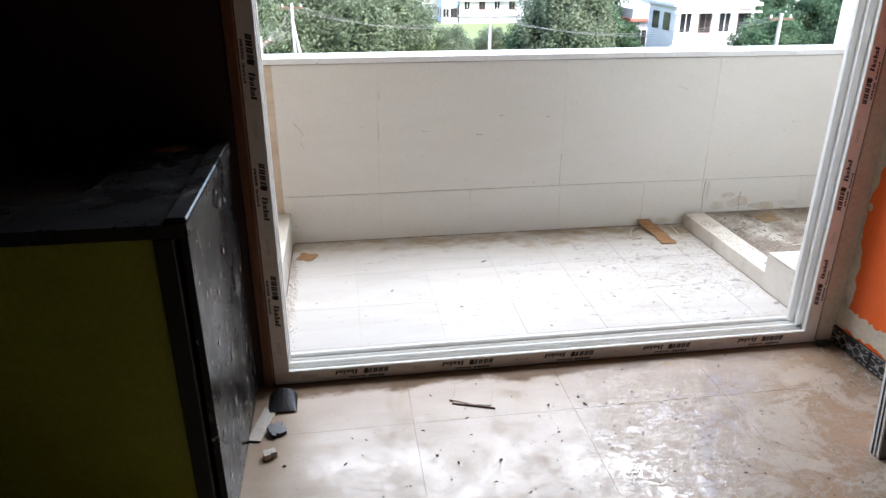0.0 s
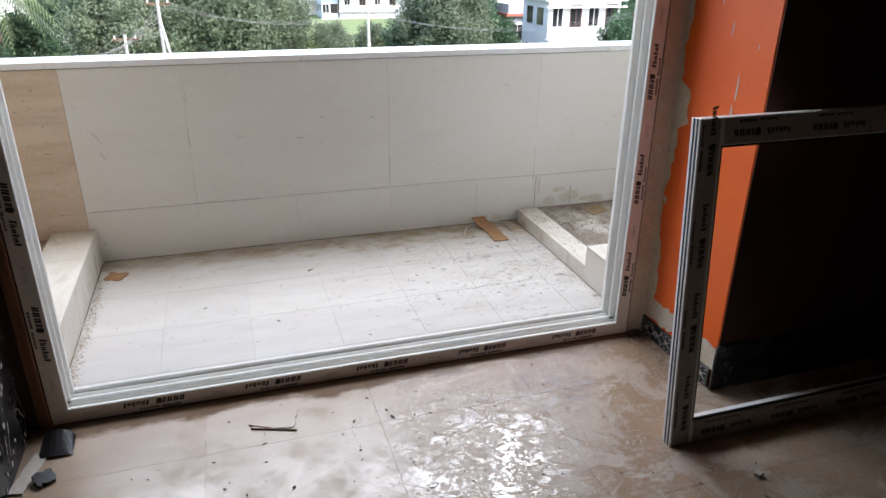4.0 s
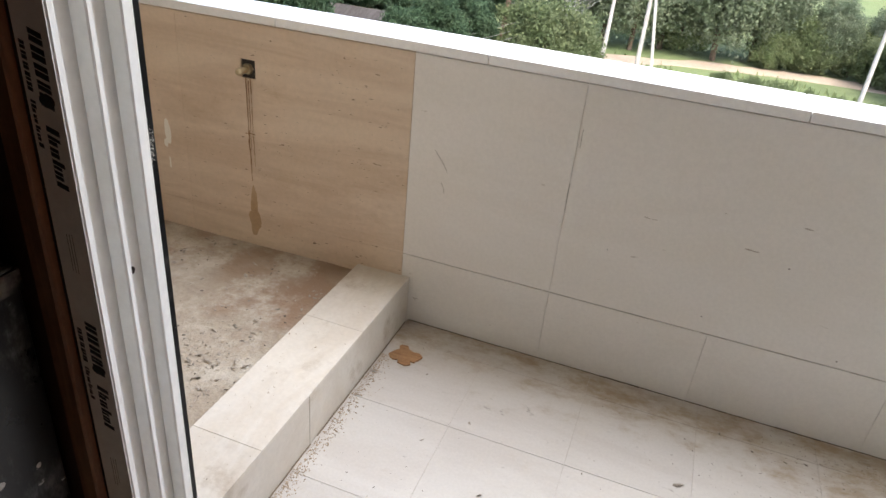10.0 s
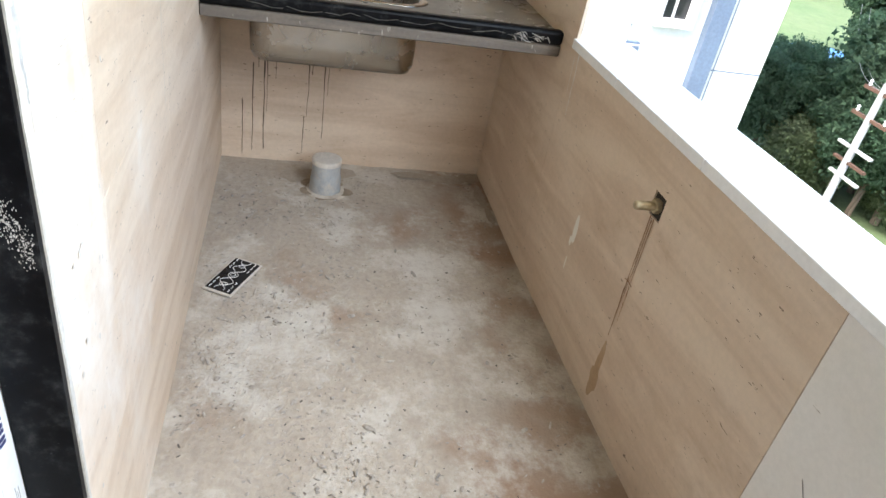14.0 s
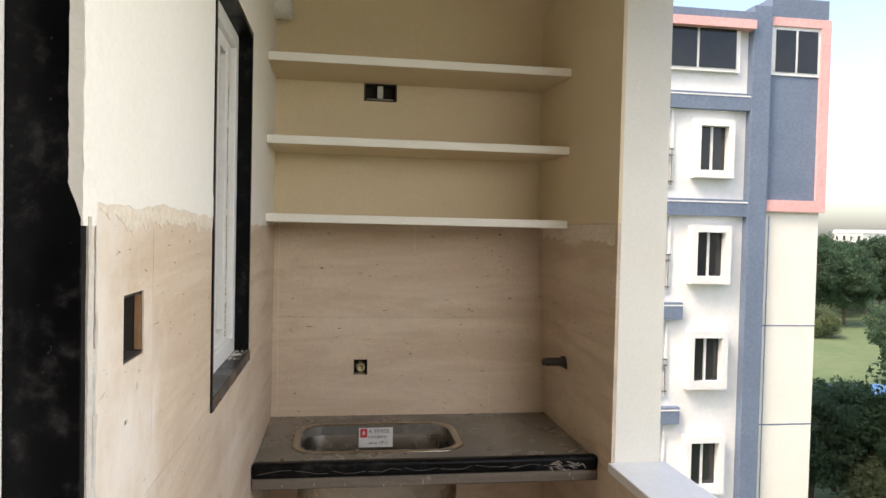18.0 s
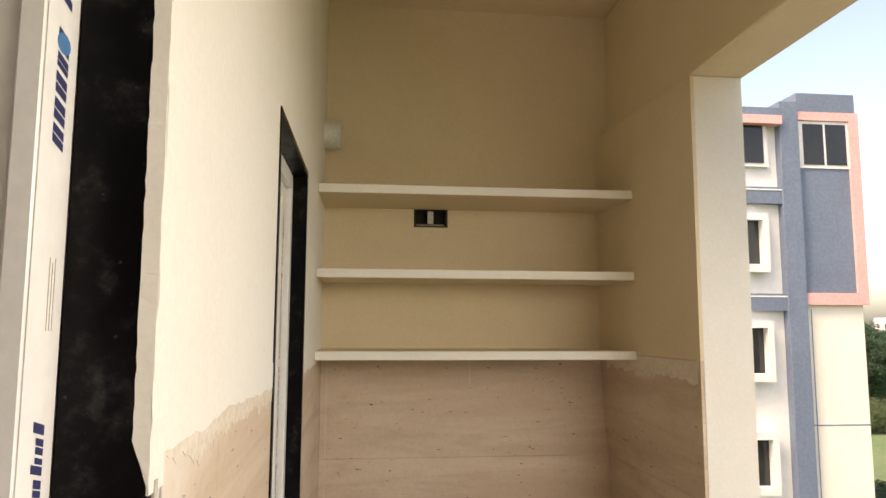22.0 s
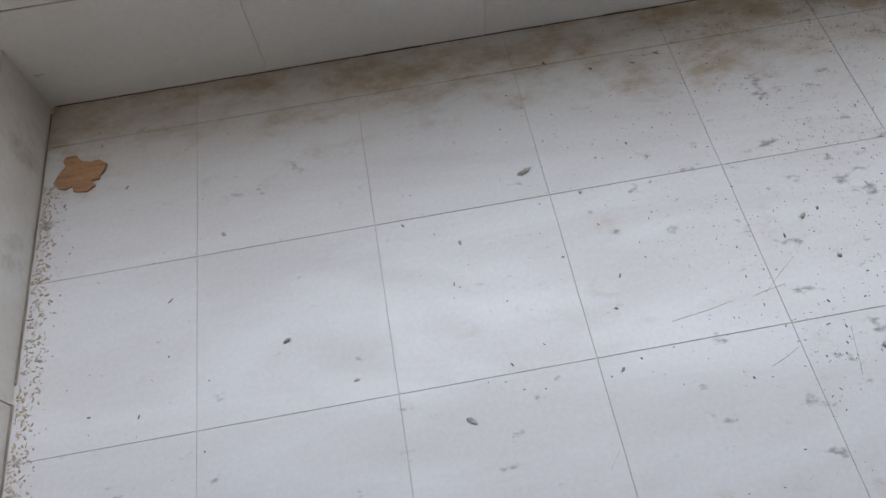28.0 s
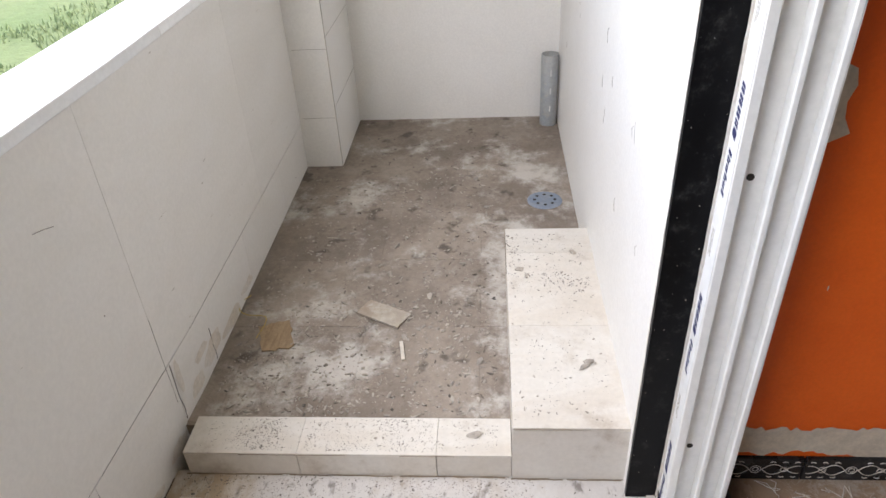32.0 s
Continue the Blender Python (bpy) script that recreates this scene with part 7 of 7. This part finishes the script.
for k, (u, tp, ln, w) in enumerate(((0.365, 0.94, 0.34, 0.006), (0.392, 0.95, 0.72, 0.009), (0.401, 0.95, 0.55, 0.006), (0.435, 0.72, 0.16, 0.005), (0.585, 0.93, 0.34, 0.010), (0.572, 0.70, 0.30, 0.006), (0.70, 0.92, 0.30, 0.006), (0.30, 0.46, 0.26, 0.005), (0.56, 0.40, 0.18, 0.005), (0.345, 0.62, 0.40, 0.006), (0.64, 0.80, 0.50, 0.006), (0.655, 0.80, 0.3, 0.004))):
    part("drip", streak("x", FAR, u, tp, ln, w, 30 + k), M_DRIP, t_far, "dark drip stain under the sink")
for k, (u, tp, ln) in enumerate(((0.236, 1.86, 0.8), (0.80, 1.86, 0.12), (1.14, 1.17, 0.10))):
    part("paint_run", streak("x", FAR, u, tp, ln, 0.005, 50 + k), M_CREAM, t_far)
for k, (u, tp, ln) in enumerate(((-0.93, 1.40, 0.5), (-1.33, 1.40, 0.16), (-1.05, 1.42, 0.2), (-1.72, 1.3, 0.4))):
    part("paint_run", streak("y", HOUSE, u, tp, ln, 0.006, 90 + k), M_SMEAR, t_house)
for k, (x, dz, dx) in enumerate(((-0.44, -0.10, 0.04), (-0.50, -0.05, -0.10), (-0.48, -0.16, 0.02), (-0.46, 0.34, 0.03))):
    part("crack", chain(bmesh.new(), [(x + dx * f + 0.01 * math.sin(9 * f + k), HOUSE + 0.0002, 2.86 + k * 0.04 + dz * f) for f in (0, 0.25, 0.5, 0.75, 1)], 0.0011, 4), M_DRIP, house_paint, "hairline crack in the paint")
stub = thing("wall_pipe_stub", (-2.13, 0.25, 2.72), "short white pipe stub in the cream wall", "pipe")
part("pipe", lathe(bmesh.new(), (-2.13, HOUSE - 0.01, 2.72), [(0.056, 0), (0.056, 0.075), (0.051, 0.075), (0.050, 0.0)], 24, "Y"), M_PVC_WHITE, stub, "", True)
part("inside", lathe(bmesh.new(), (-2.13, HOUSE + 0.012, 2.72), [(0.0, 0), (0.0505, 0.0)], 24, "Y"), M_HOLE, stub)

# cement brushed over the tile edge beside the door lining
rng = random.Random(515)
for k in range(16):
    z = 1.84 - 0.032 * k - 0.02 * rng.random()
    part("cement_smear", streak("y", HOUSE + 0.0002 * k, -0.088 - 0.028 * rng.random(), z, rng.uniform(0.10, 0.30), rng.uniform(0.006, 0.016), 520 + k, 1, rng.uniform(-0.006, 0.006)), (M_SMEAR, M_BED, M_SPLASH)[k % 3], t_house, "cement brushed over the tile edge")
for k in range(40):
    x, z = -0.085 - abs(rng.gauss(0, 0.16)), rng.uniform(0.25, 1.84)
    part("paint_fleck", blotch("y", HOUSE + 0.00008 * k, x, z, rng.uniform(0.002, 0.006), rng.uniform(0.002, 0.009), 560 + k, 8, 1, 0.0008), M_SMEAR, t_house, "pale cement fleck on the tile")
part("drip", streak("y", PAR, -1.43, 1.02, 0.13, 0.004, 18, -1, 0.01), M_PAPER, t_ut, "white paint drip")

# ---- window of the house wall ----
win = thing("window_1", (-1.145, 0.1, 1.45), "white plastic sliding window in a black granite surround", "window")
win["kind"] = "structure"
for bb in ((WIN[0], 0.0, WIN[2], WIN[0] + 0.016, HOUSE + 0.003, WIN[3]), (WIN[1] - 0.016, 0.0, WIN[2], WIN[1], HOUSE + 0.003, WIN[3]), (WIN[0] + 0.016, 0.0, WIN[3] - 0.016, WIN[1] - 0.016, HOUSE + 0.003, WIN[3])):
    part("lining", B(*bb, 0.001), M_GRANITE, win, "black granite lining")
part("sill", B(WIN[0] - 0.003, 0.0, WIN[2] - 0.028, WIN[1] + 0.003, HOUSE + 0.006, WIN[2] + 0.004, 0.002), M_GRANITE_DUSTY, win, "dusty granite window sill")
WX0, WX1, WZ0, WZ1, WY = WIN[0] + 0.016, WIN[1] - 0.016, WIN[2] + 0.004, WIN[3] - 0.016, 0.135
for bb in ((WX0, WZ0, WX0 + 0.045, WZ1), (WX1 - 0.045, WZ0, WX1, WZ1), (WX0 + 0.045, WZ0, WX1 - 0.045, WZ0 + 0.045), (WX0 + 0.045, WZ1 - 0.045, WX1 - 0.045, WZ1)):
    part("frame", B(bb[0], 0.06, bb[1], bb[2], WY + 0.04, bb[3], 0.002), M_UPVC, win)
mid = (WX0 + WX1) / 2
for a, b, y, st in ((WX0 + 0.062, mid + 0.02, 0.128, 0.075), (mid - 0.02, WX1 - 0.046, 0.085, 0.04)):
    for bb in ((a, WZ0 + 0.046, a + st, WZ1 - 0.046), (b - st, WZ0 + 0.046, b, WZ1 - 0.046), (a + st, WZ0 + 0.046, b - st, WZ0 + 0.086), (a + st, WZ1 - 0.086, b - st, WZ1 - 0.046)):
        part("sash_bar", B(bb[0], y, bb[1], bb[2], y + 0.034, bb[3], 0.0015), M_UPVC, win)
    part("pane", B(a + st, y + 0.012, WZ0 + 0.086, b - st, y + 0.017, WZ1 - 0.086), M_GLASS, win, "dark glass pane")
# solid dark box that paints the shade between frame and sash
part("track_gap", B(WX0 + 0.0455, 0.07, WZ0 + 0.046, WX0 + 0.0615, 0.13, WZ1 - 0.046), M_HOLE, win, "dark box for the shade in the gap beside the sash")
film = part("film", B(WX0 + 0.064, 0.162, WZ0 + 0.05, WX0 + 0.135, 0.1632, WZ1 - 0.05), M_FILM, win, "pale film with print")
marks_on(film, Matrix(((0, 1, 0, WX0 + 0.10), (0, 0, 1, 0.1632), (1, 0, 0, WZ0), (0, 0, 0, 1))), WZ1 - WZ0, 0.25, 0.16, 15, 0.05, M_STONE, None, 0.016)
film = part("film", B(WX1 - 0.044, WY + 0.04, WZ0, WX1 - 0.002, WY + 0.0412, WZ1), M_FILM, win, "pale film with print")
marks_on(film, Matrix(((0, 1, 0, WX1 - 0.022), (0, 0, 1, WY + 0.0412), (1, 0, 0, WZ0), (0, 0, 0, 1))), WZ1 - WZ0, 0.25, 0.1, 15, 0.035, M_STONE)
rubble("sill_debris", scatter(40, WIN[0] + 0.02, WIN[0] + 0.16, 0.175, HOUSE, WIN[2] + 0.004, 0.002, 0.008, 2, 8), M_SMEAR, "crumbs on the window sill", "rubble")

# ---- wash corner ----
rp = thing("grey_pipe", (4.44, 0.262, Z_RT), "short grey plastic pipe standing in the corner", "pipe")
part("pipe", lathe(bmesh.new(), (4.44, 0.262, Z_RT - 0.003), [(0.042, 0), (0.042, 0.36), (0.038, 0.361), (0.037, 0.2), (0.0, 0.2)], 24), M_PVC, rp, "", True)
for k in range(3):
    part("mark", B(4.396, 0.256, 0.17 + 0.09 * k, 4.3985, 0.262, 0.20 + 0.09 * k), M_PAPER, rp)
dc = thing("drain_cover", (3.66, 0.330, Z_RT), "round blue-grey metal floor drain cover", "drain cover")
part("plate", lathe(bmesh.new(), (3.66, 0.330, Z_RT + 0.001), [(0.0, 0.004), (0.066, 0.004), (0.072, 0.001), (0.072, -0.001)], 28), M_DRAIN, dc)
for k in range(8):
    a = k * math.tau / 8
    part("slot", tube(bmesh.new(), (3.66 + 0.042 * math.cos(a), 0.330 + 0.042 * math.sin(a), Z_RT + 0.004), (3.66 + 0.042 * math.cos(a), 0.330 + 0.042 * math.sin(a), Z_RT + 0.0056), 0.007, 8), M_HOLE, dc)
plate("tile_offcut", 2.92, 0.91, Z_RT + 0.002, 0.17, 0.085, 0.006, 62, M_DIRT, "pale tile offcut on the dirty floor", "offcut", 3, 11, 0.06)
plate("cardboard_piece", 2.81, 1.245, Z_RT + 0.002, 0.15, 0.11, 0.004, 20, M_CARD_PALE, "torn tan cardboard on the dirty floor", "cardboard", 3, 12, 0.2)
for k, (x, y, l, a) in enumerate(((2.74, 0.83, 0.085, 10),)):
    tagged(part("plastic_strip", B(-l / 2, -0.006, 0, l / 2, 0.006, 0.006, 0.001), M_STRIP, None, "short pale plastic strip on the dirty floor"), "", "strip", "plastic strips").matrix_basis = pose(x, y, Z_RT + 0.002, 0, 0, a)
tagged(part("yellow_string", chain(bmesh.new(), [(2.80 + 0.2 * f + 0.03 * math.sin(7 * f), 1.31 - 0.12 * math.cos(4 * f) * f, Z_RT + 0.004 + 0.02 * math.sin(3 * f)) for f in [i / 12 for i in range(13)]], 0.0015, 4), surface("yellow_string", (0.6, 0.42, 0.08)), None, "thin yellow string by the parapet"), "", "string")
def bent_strip(name, pts, width, thick, material, label, category, seed, torn=0.006, side=(1, 0, 0)):
    """A flat strip of board through points, with torn edges."""
    rng = random.Random(seed)
    bm = bmesh.new()
    side = Vector(side)
    n, rows = len(pts) - 1, []
    for k in range(6 * n + 1):
        i, f = min(k // 6, n - 1), k / 6 - min(k // 6, n - 1)
        p = Vector(pts[i]).lerp(Vector(pts[i + 1]), f)
        a_, b_ = width / 2 + rng.uniform(-1, 1) * torn, width / 2 + rng.uniform(-1, 1) * torn
        up = Vector((0, 0, thick))
        rows.append([bm.verts.new(p - side * a_), bm.verts.new(p + side * b_), bm.verts.new(p + side * b_ + up), bm.verts.new(p - side * a_ + up)])
    for p, q in zip(rows, rows[1:]):
        for j in range(4):
            bm.faces.new((p[j], p[(j + 1) % 4], q[(j + 1) % 4], q[j]))
    bm.faces.new(rows[0][::-1]), bm.faces.new(rows[-1])
    bmesh.ops.recalc_face_normals(bm, faces=bm.faces)
    return tagged(part(name, bm, material, None, label), "", category)


bent_strip("cardboard_strip", [(2.120, 1.113, Z_MID + 0.002), (2.122, 1.19, Z_MID + 0.006), (2.120, 1.28, Z_MID + 0.007), (2.10, 1.335, Z_MID + 0.018), (2.078, 1.405, Z_MID + 0.045)], 0.086, 0.005, M_CARD, "torn strip of brown cardboard leaning on the parapet", "cardboard", 5, 0.005)
for k, (pts, r) in enumerate((([(2.12, 1.384, 0.05), (2.19, 1.378, 0.034), (2.249, 1.368, 0.026), (2.247, 1.32, 0.024), (2.236, 1.238, 0.023)], 0.0042), ([(2.03, 1.384, 0.03), (2.012, 1.372, 0.026), (1.987, 1.353, 0.024), (1.957, 1.295, 0.023), (1.937, 1.250, 0.023), (1.936, 1.215, 0.023), (1.940, 1.194, 0.023)], 0.0042), ([(1.955, 1.212, 0.0225), (1.995, 1.222, 0.0225)], 0.0045), ([(2.02, 1.33, 0.0225), (1.98, 1.30, 0.0225)], 0.003))):
    tagged(part("plastic_strip", chain(bmesh.new(), pts, r, 5), M_STRIP, None, "pale bent plastic strip beside the cardboard"), "", "strip", "plastic strips")
plate("cardboard_piece", 0.026, 1.215, Z_MID + 0.001, 0.105, 0.09, 0.006, -25, M_CARD, "small torn brown cardboard on the tiles", "cardboard", 4, 15, 0.35)


# ---- rubble on floors and kerbs ----
def right_side(x, y):
    return min(1.0, max(0.03, (x - 0.6) / 1.5) ** 1.4 if x > 0.6 else 0.03) * (1.0 if y > 0.5 else 0.6)


def patchy(x, y):
    return right_side(x, y) * (0.12 + max(0.0, 0.5 + 1.6 * noise.noise(Vector((x * 3.1, y * 4.0, 5))))) * (1.3 if y > 0.45 else 0.8)


rubble("balcony_crumbs", scatter(3600, -0.02, 2.32, 0.16, 1.38, Z_MID, 0.0006, 0.0032, 5, 11, patchy), M_CRUMB, "dark crumbs strewn over the pale balcony tiles", "rubble", 0.4)
rubble("balcony_grit", scatter(1600, 1.95, 2.33, 0.45, 1.385, Z_MID, 0.0006, 0.0034, 3, 71, lambda x, y: max(0.05, (x - 1.9) / 0.43) ** 2) + scatter(6500, 1.0, 2.325, 0.5, 1.385, Z_MID, 0.0005, 0.0022, 3, 21, lambda x, y: (min(1.0, max(0.0, (x - 1.0) / 1.0)) ** 1.5) * (0.25 + max(0.0, 0.5 + 1.5 * noise.noise(Vector((x * 4, y * 4, 9)))))), M_CRUMB, "fine dark grit round the cardboard and along the kerb", "rubble", 0.5)
rubble("balcony_chips", scatter(80, 0.95, 2.32, 0.3, 1.37, Z_MID, 0.0018, 0.008, 3, 31, lambda x, y: min(1.0, max(0.05, (x - 0.9) / 1.0)) * (0.15 + max(0.0, 0.5 + 1.7 * noise.noise(Vector((x * 5, y * 5, 2)))))), M_CRUMB, "dark mortar chips on the balcony tiles", "rubble", 0.35)
rubble("balcony_lumps", scatter(34, 0.0, 2.3, 0.25, 1.36, Z_MID, 0.003, 0.008, 2, 12, lambda x, y: 0.15 + 0.45 * x) + [(x, y, Z_MID, s) for x, y, s in ((1.516, 0.801, 0.011), (1.549, 0.703, 0.010), (1.554, 0.514, 0.015), (1.841, 0.680, 0.012), (1.897, 0.587, 0.009), (0.994, 1.020, 0.013), (0.828, 0.877, 0.011), (1.073, 0.557, 0.007), (1.868, 0.201, 0.008), (0.346, 0.994, 0.010), (0.590, 0.629, 0.008))], M_STONE, "grey mortar lumps on the balcony tiles", "rubble", 0.5)
rubble("kerb_grit", [(-0.05 + abs(random.gauss(0, 0.022)), random.uniform(0.2, 1.2), Z_MID, random.uniform(0.001, 0.0042)) for _ in range(1100)], M_SAND, "line of sandy grit along the kerb", "rubble", 0.5)
rubble("utility_rubble", scatter(4200, FAR + 0.05, -0.3, HOUSE + 0.02, PAR - 0.02, Z_UT, 0.0012, 0.009, 5, 13, lambda x, y: (1.0 if y < 0.8 else 0.25) * (0.15 + max(0.0, 0.5 + 1.5 * noise.noise(Vector((x * 3, y * 3, 1)))))), M_STONE, "grey-beige crumbs on the utility floor", "rubble", 0.5)
rubble("utility_dark_crumbs", scatter(1300, FAR + 0.08, -0.3, HOUSE + 0.03, PAR - 0.02, Z_UT, 0.001, 0.006, 4, 114, lambda x, y: 0.15 + max(0.0, 0.4 + 1.6 * noise.noise(Vector((x * 4, y * 4, 6))))), M_CRUMB, "dark crumbs on the utility floor", "rubble", 0.5)
rubble("utility_stones", scatter(700, FAR + 0.1, -0.32, HOUSE + 0.03, PAR - 0.03, Z_UT, 0.003, 0.013, 3, 14, lambda x, y: 1.0 if y < 0.75 else 0.25), M_STONE, "grey stones on the utility floor", "rubble", 0.5)
rubble("wash_rubble", scatter(4400, 2.47, 3.9, 0.54, 1.36, Z_RT, 0.0012, 0.010, 5, 15, lambda x, y: 1.0 if x < 3.0 else 0.35), M_STONE, "grey crumbs on the dirty wash floor", "rubble", 0.5)
rubble("wash_dark_crumbs", scatter(1500, 2.47, 4.4, 0.53, 1.36, Z_RT, 0.001, 0.008, 5, 26, lambda x, y: 1.0 if y < 0.8 or x < 2.8 else 0.3), M_CRUMB, "dark crumbs on the dirty wash floor", "rubble", 0.5)
rubble("wash_stones", scatter(190, 2.47, 4.3, 0.53, 1.3, Z_RT, 0.004, 0.015, 4, 16), M_STONE, "stones on the dirty wash floor", "rubble", 0.6)
rubble("kerb_crumbs", scatter(1300, 2.345, 2.455, 0.54, 1.33, 0.102, 0.0008, 0.0036, 4, 17, lambda x, y: 1.0 if 0.7 < y < 1.05 else 0.3) + scatter(650, 2.35, 3.2, 0.24, 0.5, 0.213, 0.0008, 0.0055, 5, 18, lambda x, y: 1.0 if x > 2.85 else 0.35) + [(2.40, 0.60, 0.102, 0.02), (2.56, 0.29, 0.213, 0.022), (2.545, 0.30, 0.213, 0.016), (3.0, 0.46, 0.213, 0.014), (2.96, 0.44, 0.213, 0.02), (3.1, 0.28, 0.213, 0.012)], M_STONE, "mortar crumbs on the cream kerb tiles", "rubble", 0.5)
def clumpy(x, y):
    """Crumbs gather in clumps."""
    return max(0.02, 0.12 + 1.6 * noise.noise(Vector((x * 9, y * 9, 12))))


rubble("dark_kerb_crumbs", scatter(1300, 2.345, 2.455, 0.54, 1.34, 0.102, 0.0005, 0.0026, 3, 117, clumpy) + scatter(420, 2.87, 3.22, 0.24, 0.51, 0.213, 0.0006, 0.0042, 3, 118, clumpy) + scatter(160, 2.35, 2.87, 0.24, 0.51, 0.213, 0.0006, 0.003, 3, 119, clumpy), M_CRUMB, "dark dirt crumbs on the cream kerb tiles", "rubble", 0.5)
rubble("foot_grit", scatter(3600, 1.75, 2.34, 0.45, 1.39, Z_MID, 0.0006, 0.003, 3, 171, lambda x, y: min(1.0, max(0.0, (x - 1.7) / 0.6)) * (0.1 + max(0.0, 0.4 + 1.6 * noise.noise(Vector((x * 7, y * 7, 5)))))), M_STONE, "grey grit along the foot of the kerb", "rubble", 0.5)
for k, (u, z, ru, rz) in enumerate(((2.56, 0.13, 0.06, 0.03), (2.70, 0.15, 0.09, 0.04), (2.62, 0.20, 0.05, 0.02), (2.86, 0.12, 0.10, 0.03), (3.04, 0.13, 0.07, 0.02), (2.48, 0.24, 0.018, 0.06), (2.22, 0.05, 0.06, 0.02), (2.38, 0.07, 0.05, 0.03))):
    part("grime", blotch("y", PAR, u, z, ru, rz, 640 + k, 24, -1, 0.0006 + 0.0003 * k), M_GRIME, t_par, "brown grime at the foot of the wall")
for u, z0, z1 in ((2.457, 0.10, 0.30), (2.70, 0.10, 0.22)):
    part("crack", chain(bmesh.new(), [(u + 0.004 * math.sin(9 * f), PAR - 0.0003, z0 + (z1 - z0) * f) for f in (0, 0.2, 0.45, 0.7, 1)], 0.0014, 4), M_DRIP, t_par, "dark crack between two wall tiles")
for owner, a, b in ((kr, (2.3335, 0.51, 0.0975), (2.3335, 1.37, 0.0975)), (bk, (2.3292, 0.215, 0.2085), (2.3292, 0.50, 0.2085)), (bk, (2.47, 0.5038, 0.2085), (3.24, 0.5038, 0.2085)), (kr, (2.3335, 0.51, Z_MID + 0.002), (2.3335, 1.37, Z_MID + 0.002)), (bk, (2.3292, 0.215, Z_MID + 0.002), (2.3292, 0.50, Z_MID + 0.002))):
    r_ = random.Random(int(a[2] * 1000 + b[0] * 10))
    pts = [tuple(a[i] + (b[i] - a[i]) * f / 24 + (r_.uniform(-1, 1) * 0.0008 if i == 2 else 0) for i in range(3)) for f in range(25)]
    for c in range(0, 24, 4):
        if r_.random() < 0.75:
            part("dirt_line", chain(bmesh.new(), pts[c:c + 5], r_.uniform(0.0006, 0.0013), 4), M_STAIN_DARK, owner, "brown dirt along the kerb joint")
rubble("left_kerb_crumbs", scatter(90, -0.265, -0.07, 0.25, 1.35, 0.210, 0.001, 0.004, 4, 19), M_SAND, "crumbs on the cream kerb", "rubble", 0.5)


# the parapet is not quite parallel to the house wall, and leans in a little towards the coping
def skewed(x, y, z):
    along = min(1.0, max(0.0, (x + 1.455) / 1.40)) if x < 1.9 else max(0.3, 1.0 - (x - 1.9))
    return y + 0.026 * along + 0.014 * along * max(0.0, 1.0 - z / 0.9)


def skew(ob):
    if ob.type == "MESH":
        bm = bmesh.new()
        bm.from_mesh(ob.data)
        for x in (-0.055, 1.9, 2.6):
            side = [v.co.x > x for v in bm.verts]
            if any(side) and not all(side):
                bmesh.ops.bisect_plane(bm, geom=bm.verts[:] + bm.edges[:] + bm.faces[:], plane_co=(x, 0, 0), plane_no=(1, 0, 0))
        for v in bm.verts:
            v.co.y = skewed(v.co.x, v.co.y, v.co.z)
        bm.to_mesh(ob.data)
        bm.free()
    for child in ob.children:
        skew(child)


def lean_side(ob):
    """The side wall by the sink leans inwards above the worktop, most at the end wall."""
    for ch in (ob, *ob.children):
        if ch.type == "MESH":
            for v in ch.data.vertices:
                if abs(v.co.y - PAR) < 0.006 and v.co.x < -1.46 and v.co.z > 1.05:
                    v.co.y -= 0.05 * min(1.0, (v.co.z - 1.05) / 0.82) * (-1.455 - v.co.x) / (-1.455 - FAR)


for ob in [bpy.data.objects["wall_side_left_paint"], t_ut] + [o for o in bpy.data.objects if o.name.startswith("wall_shelf")]:
    lean_side(ob)
for ob in (parapet, cope, t_par, t_ut, us, bpy.data.objects["wall_side_right"], bpy.data.objects["wall_side_right_paint"]):
    skew(ob)
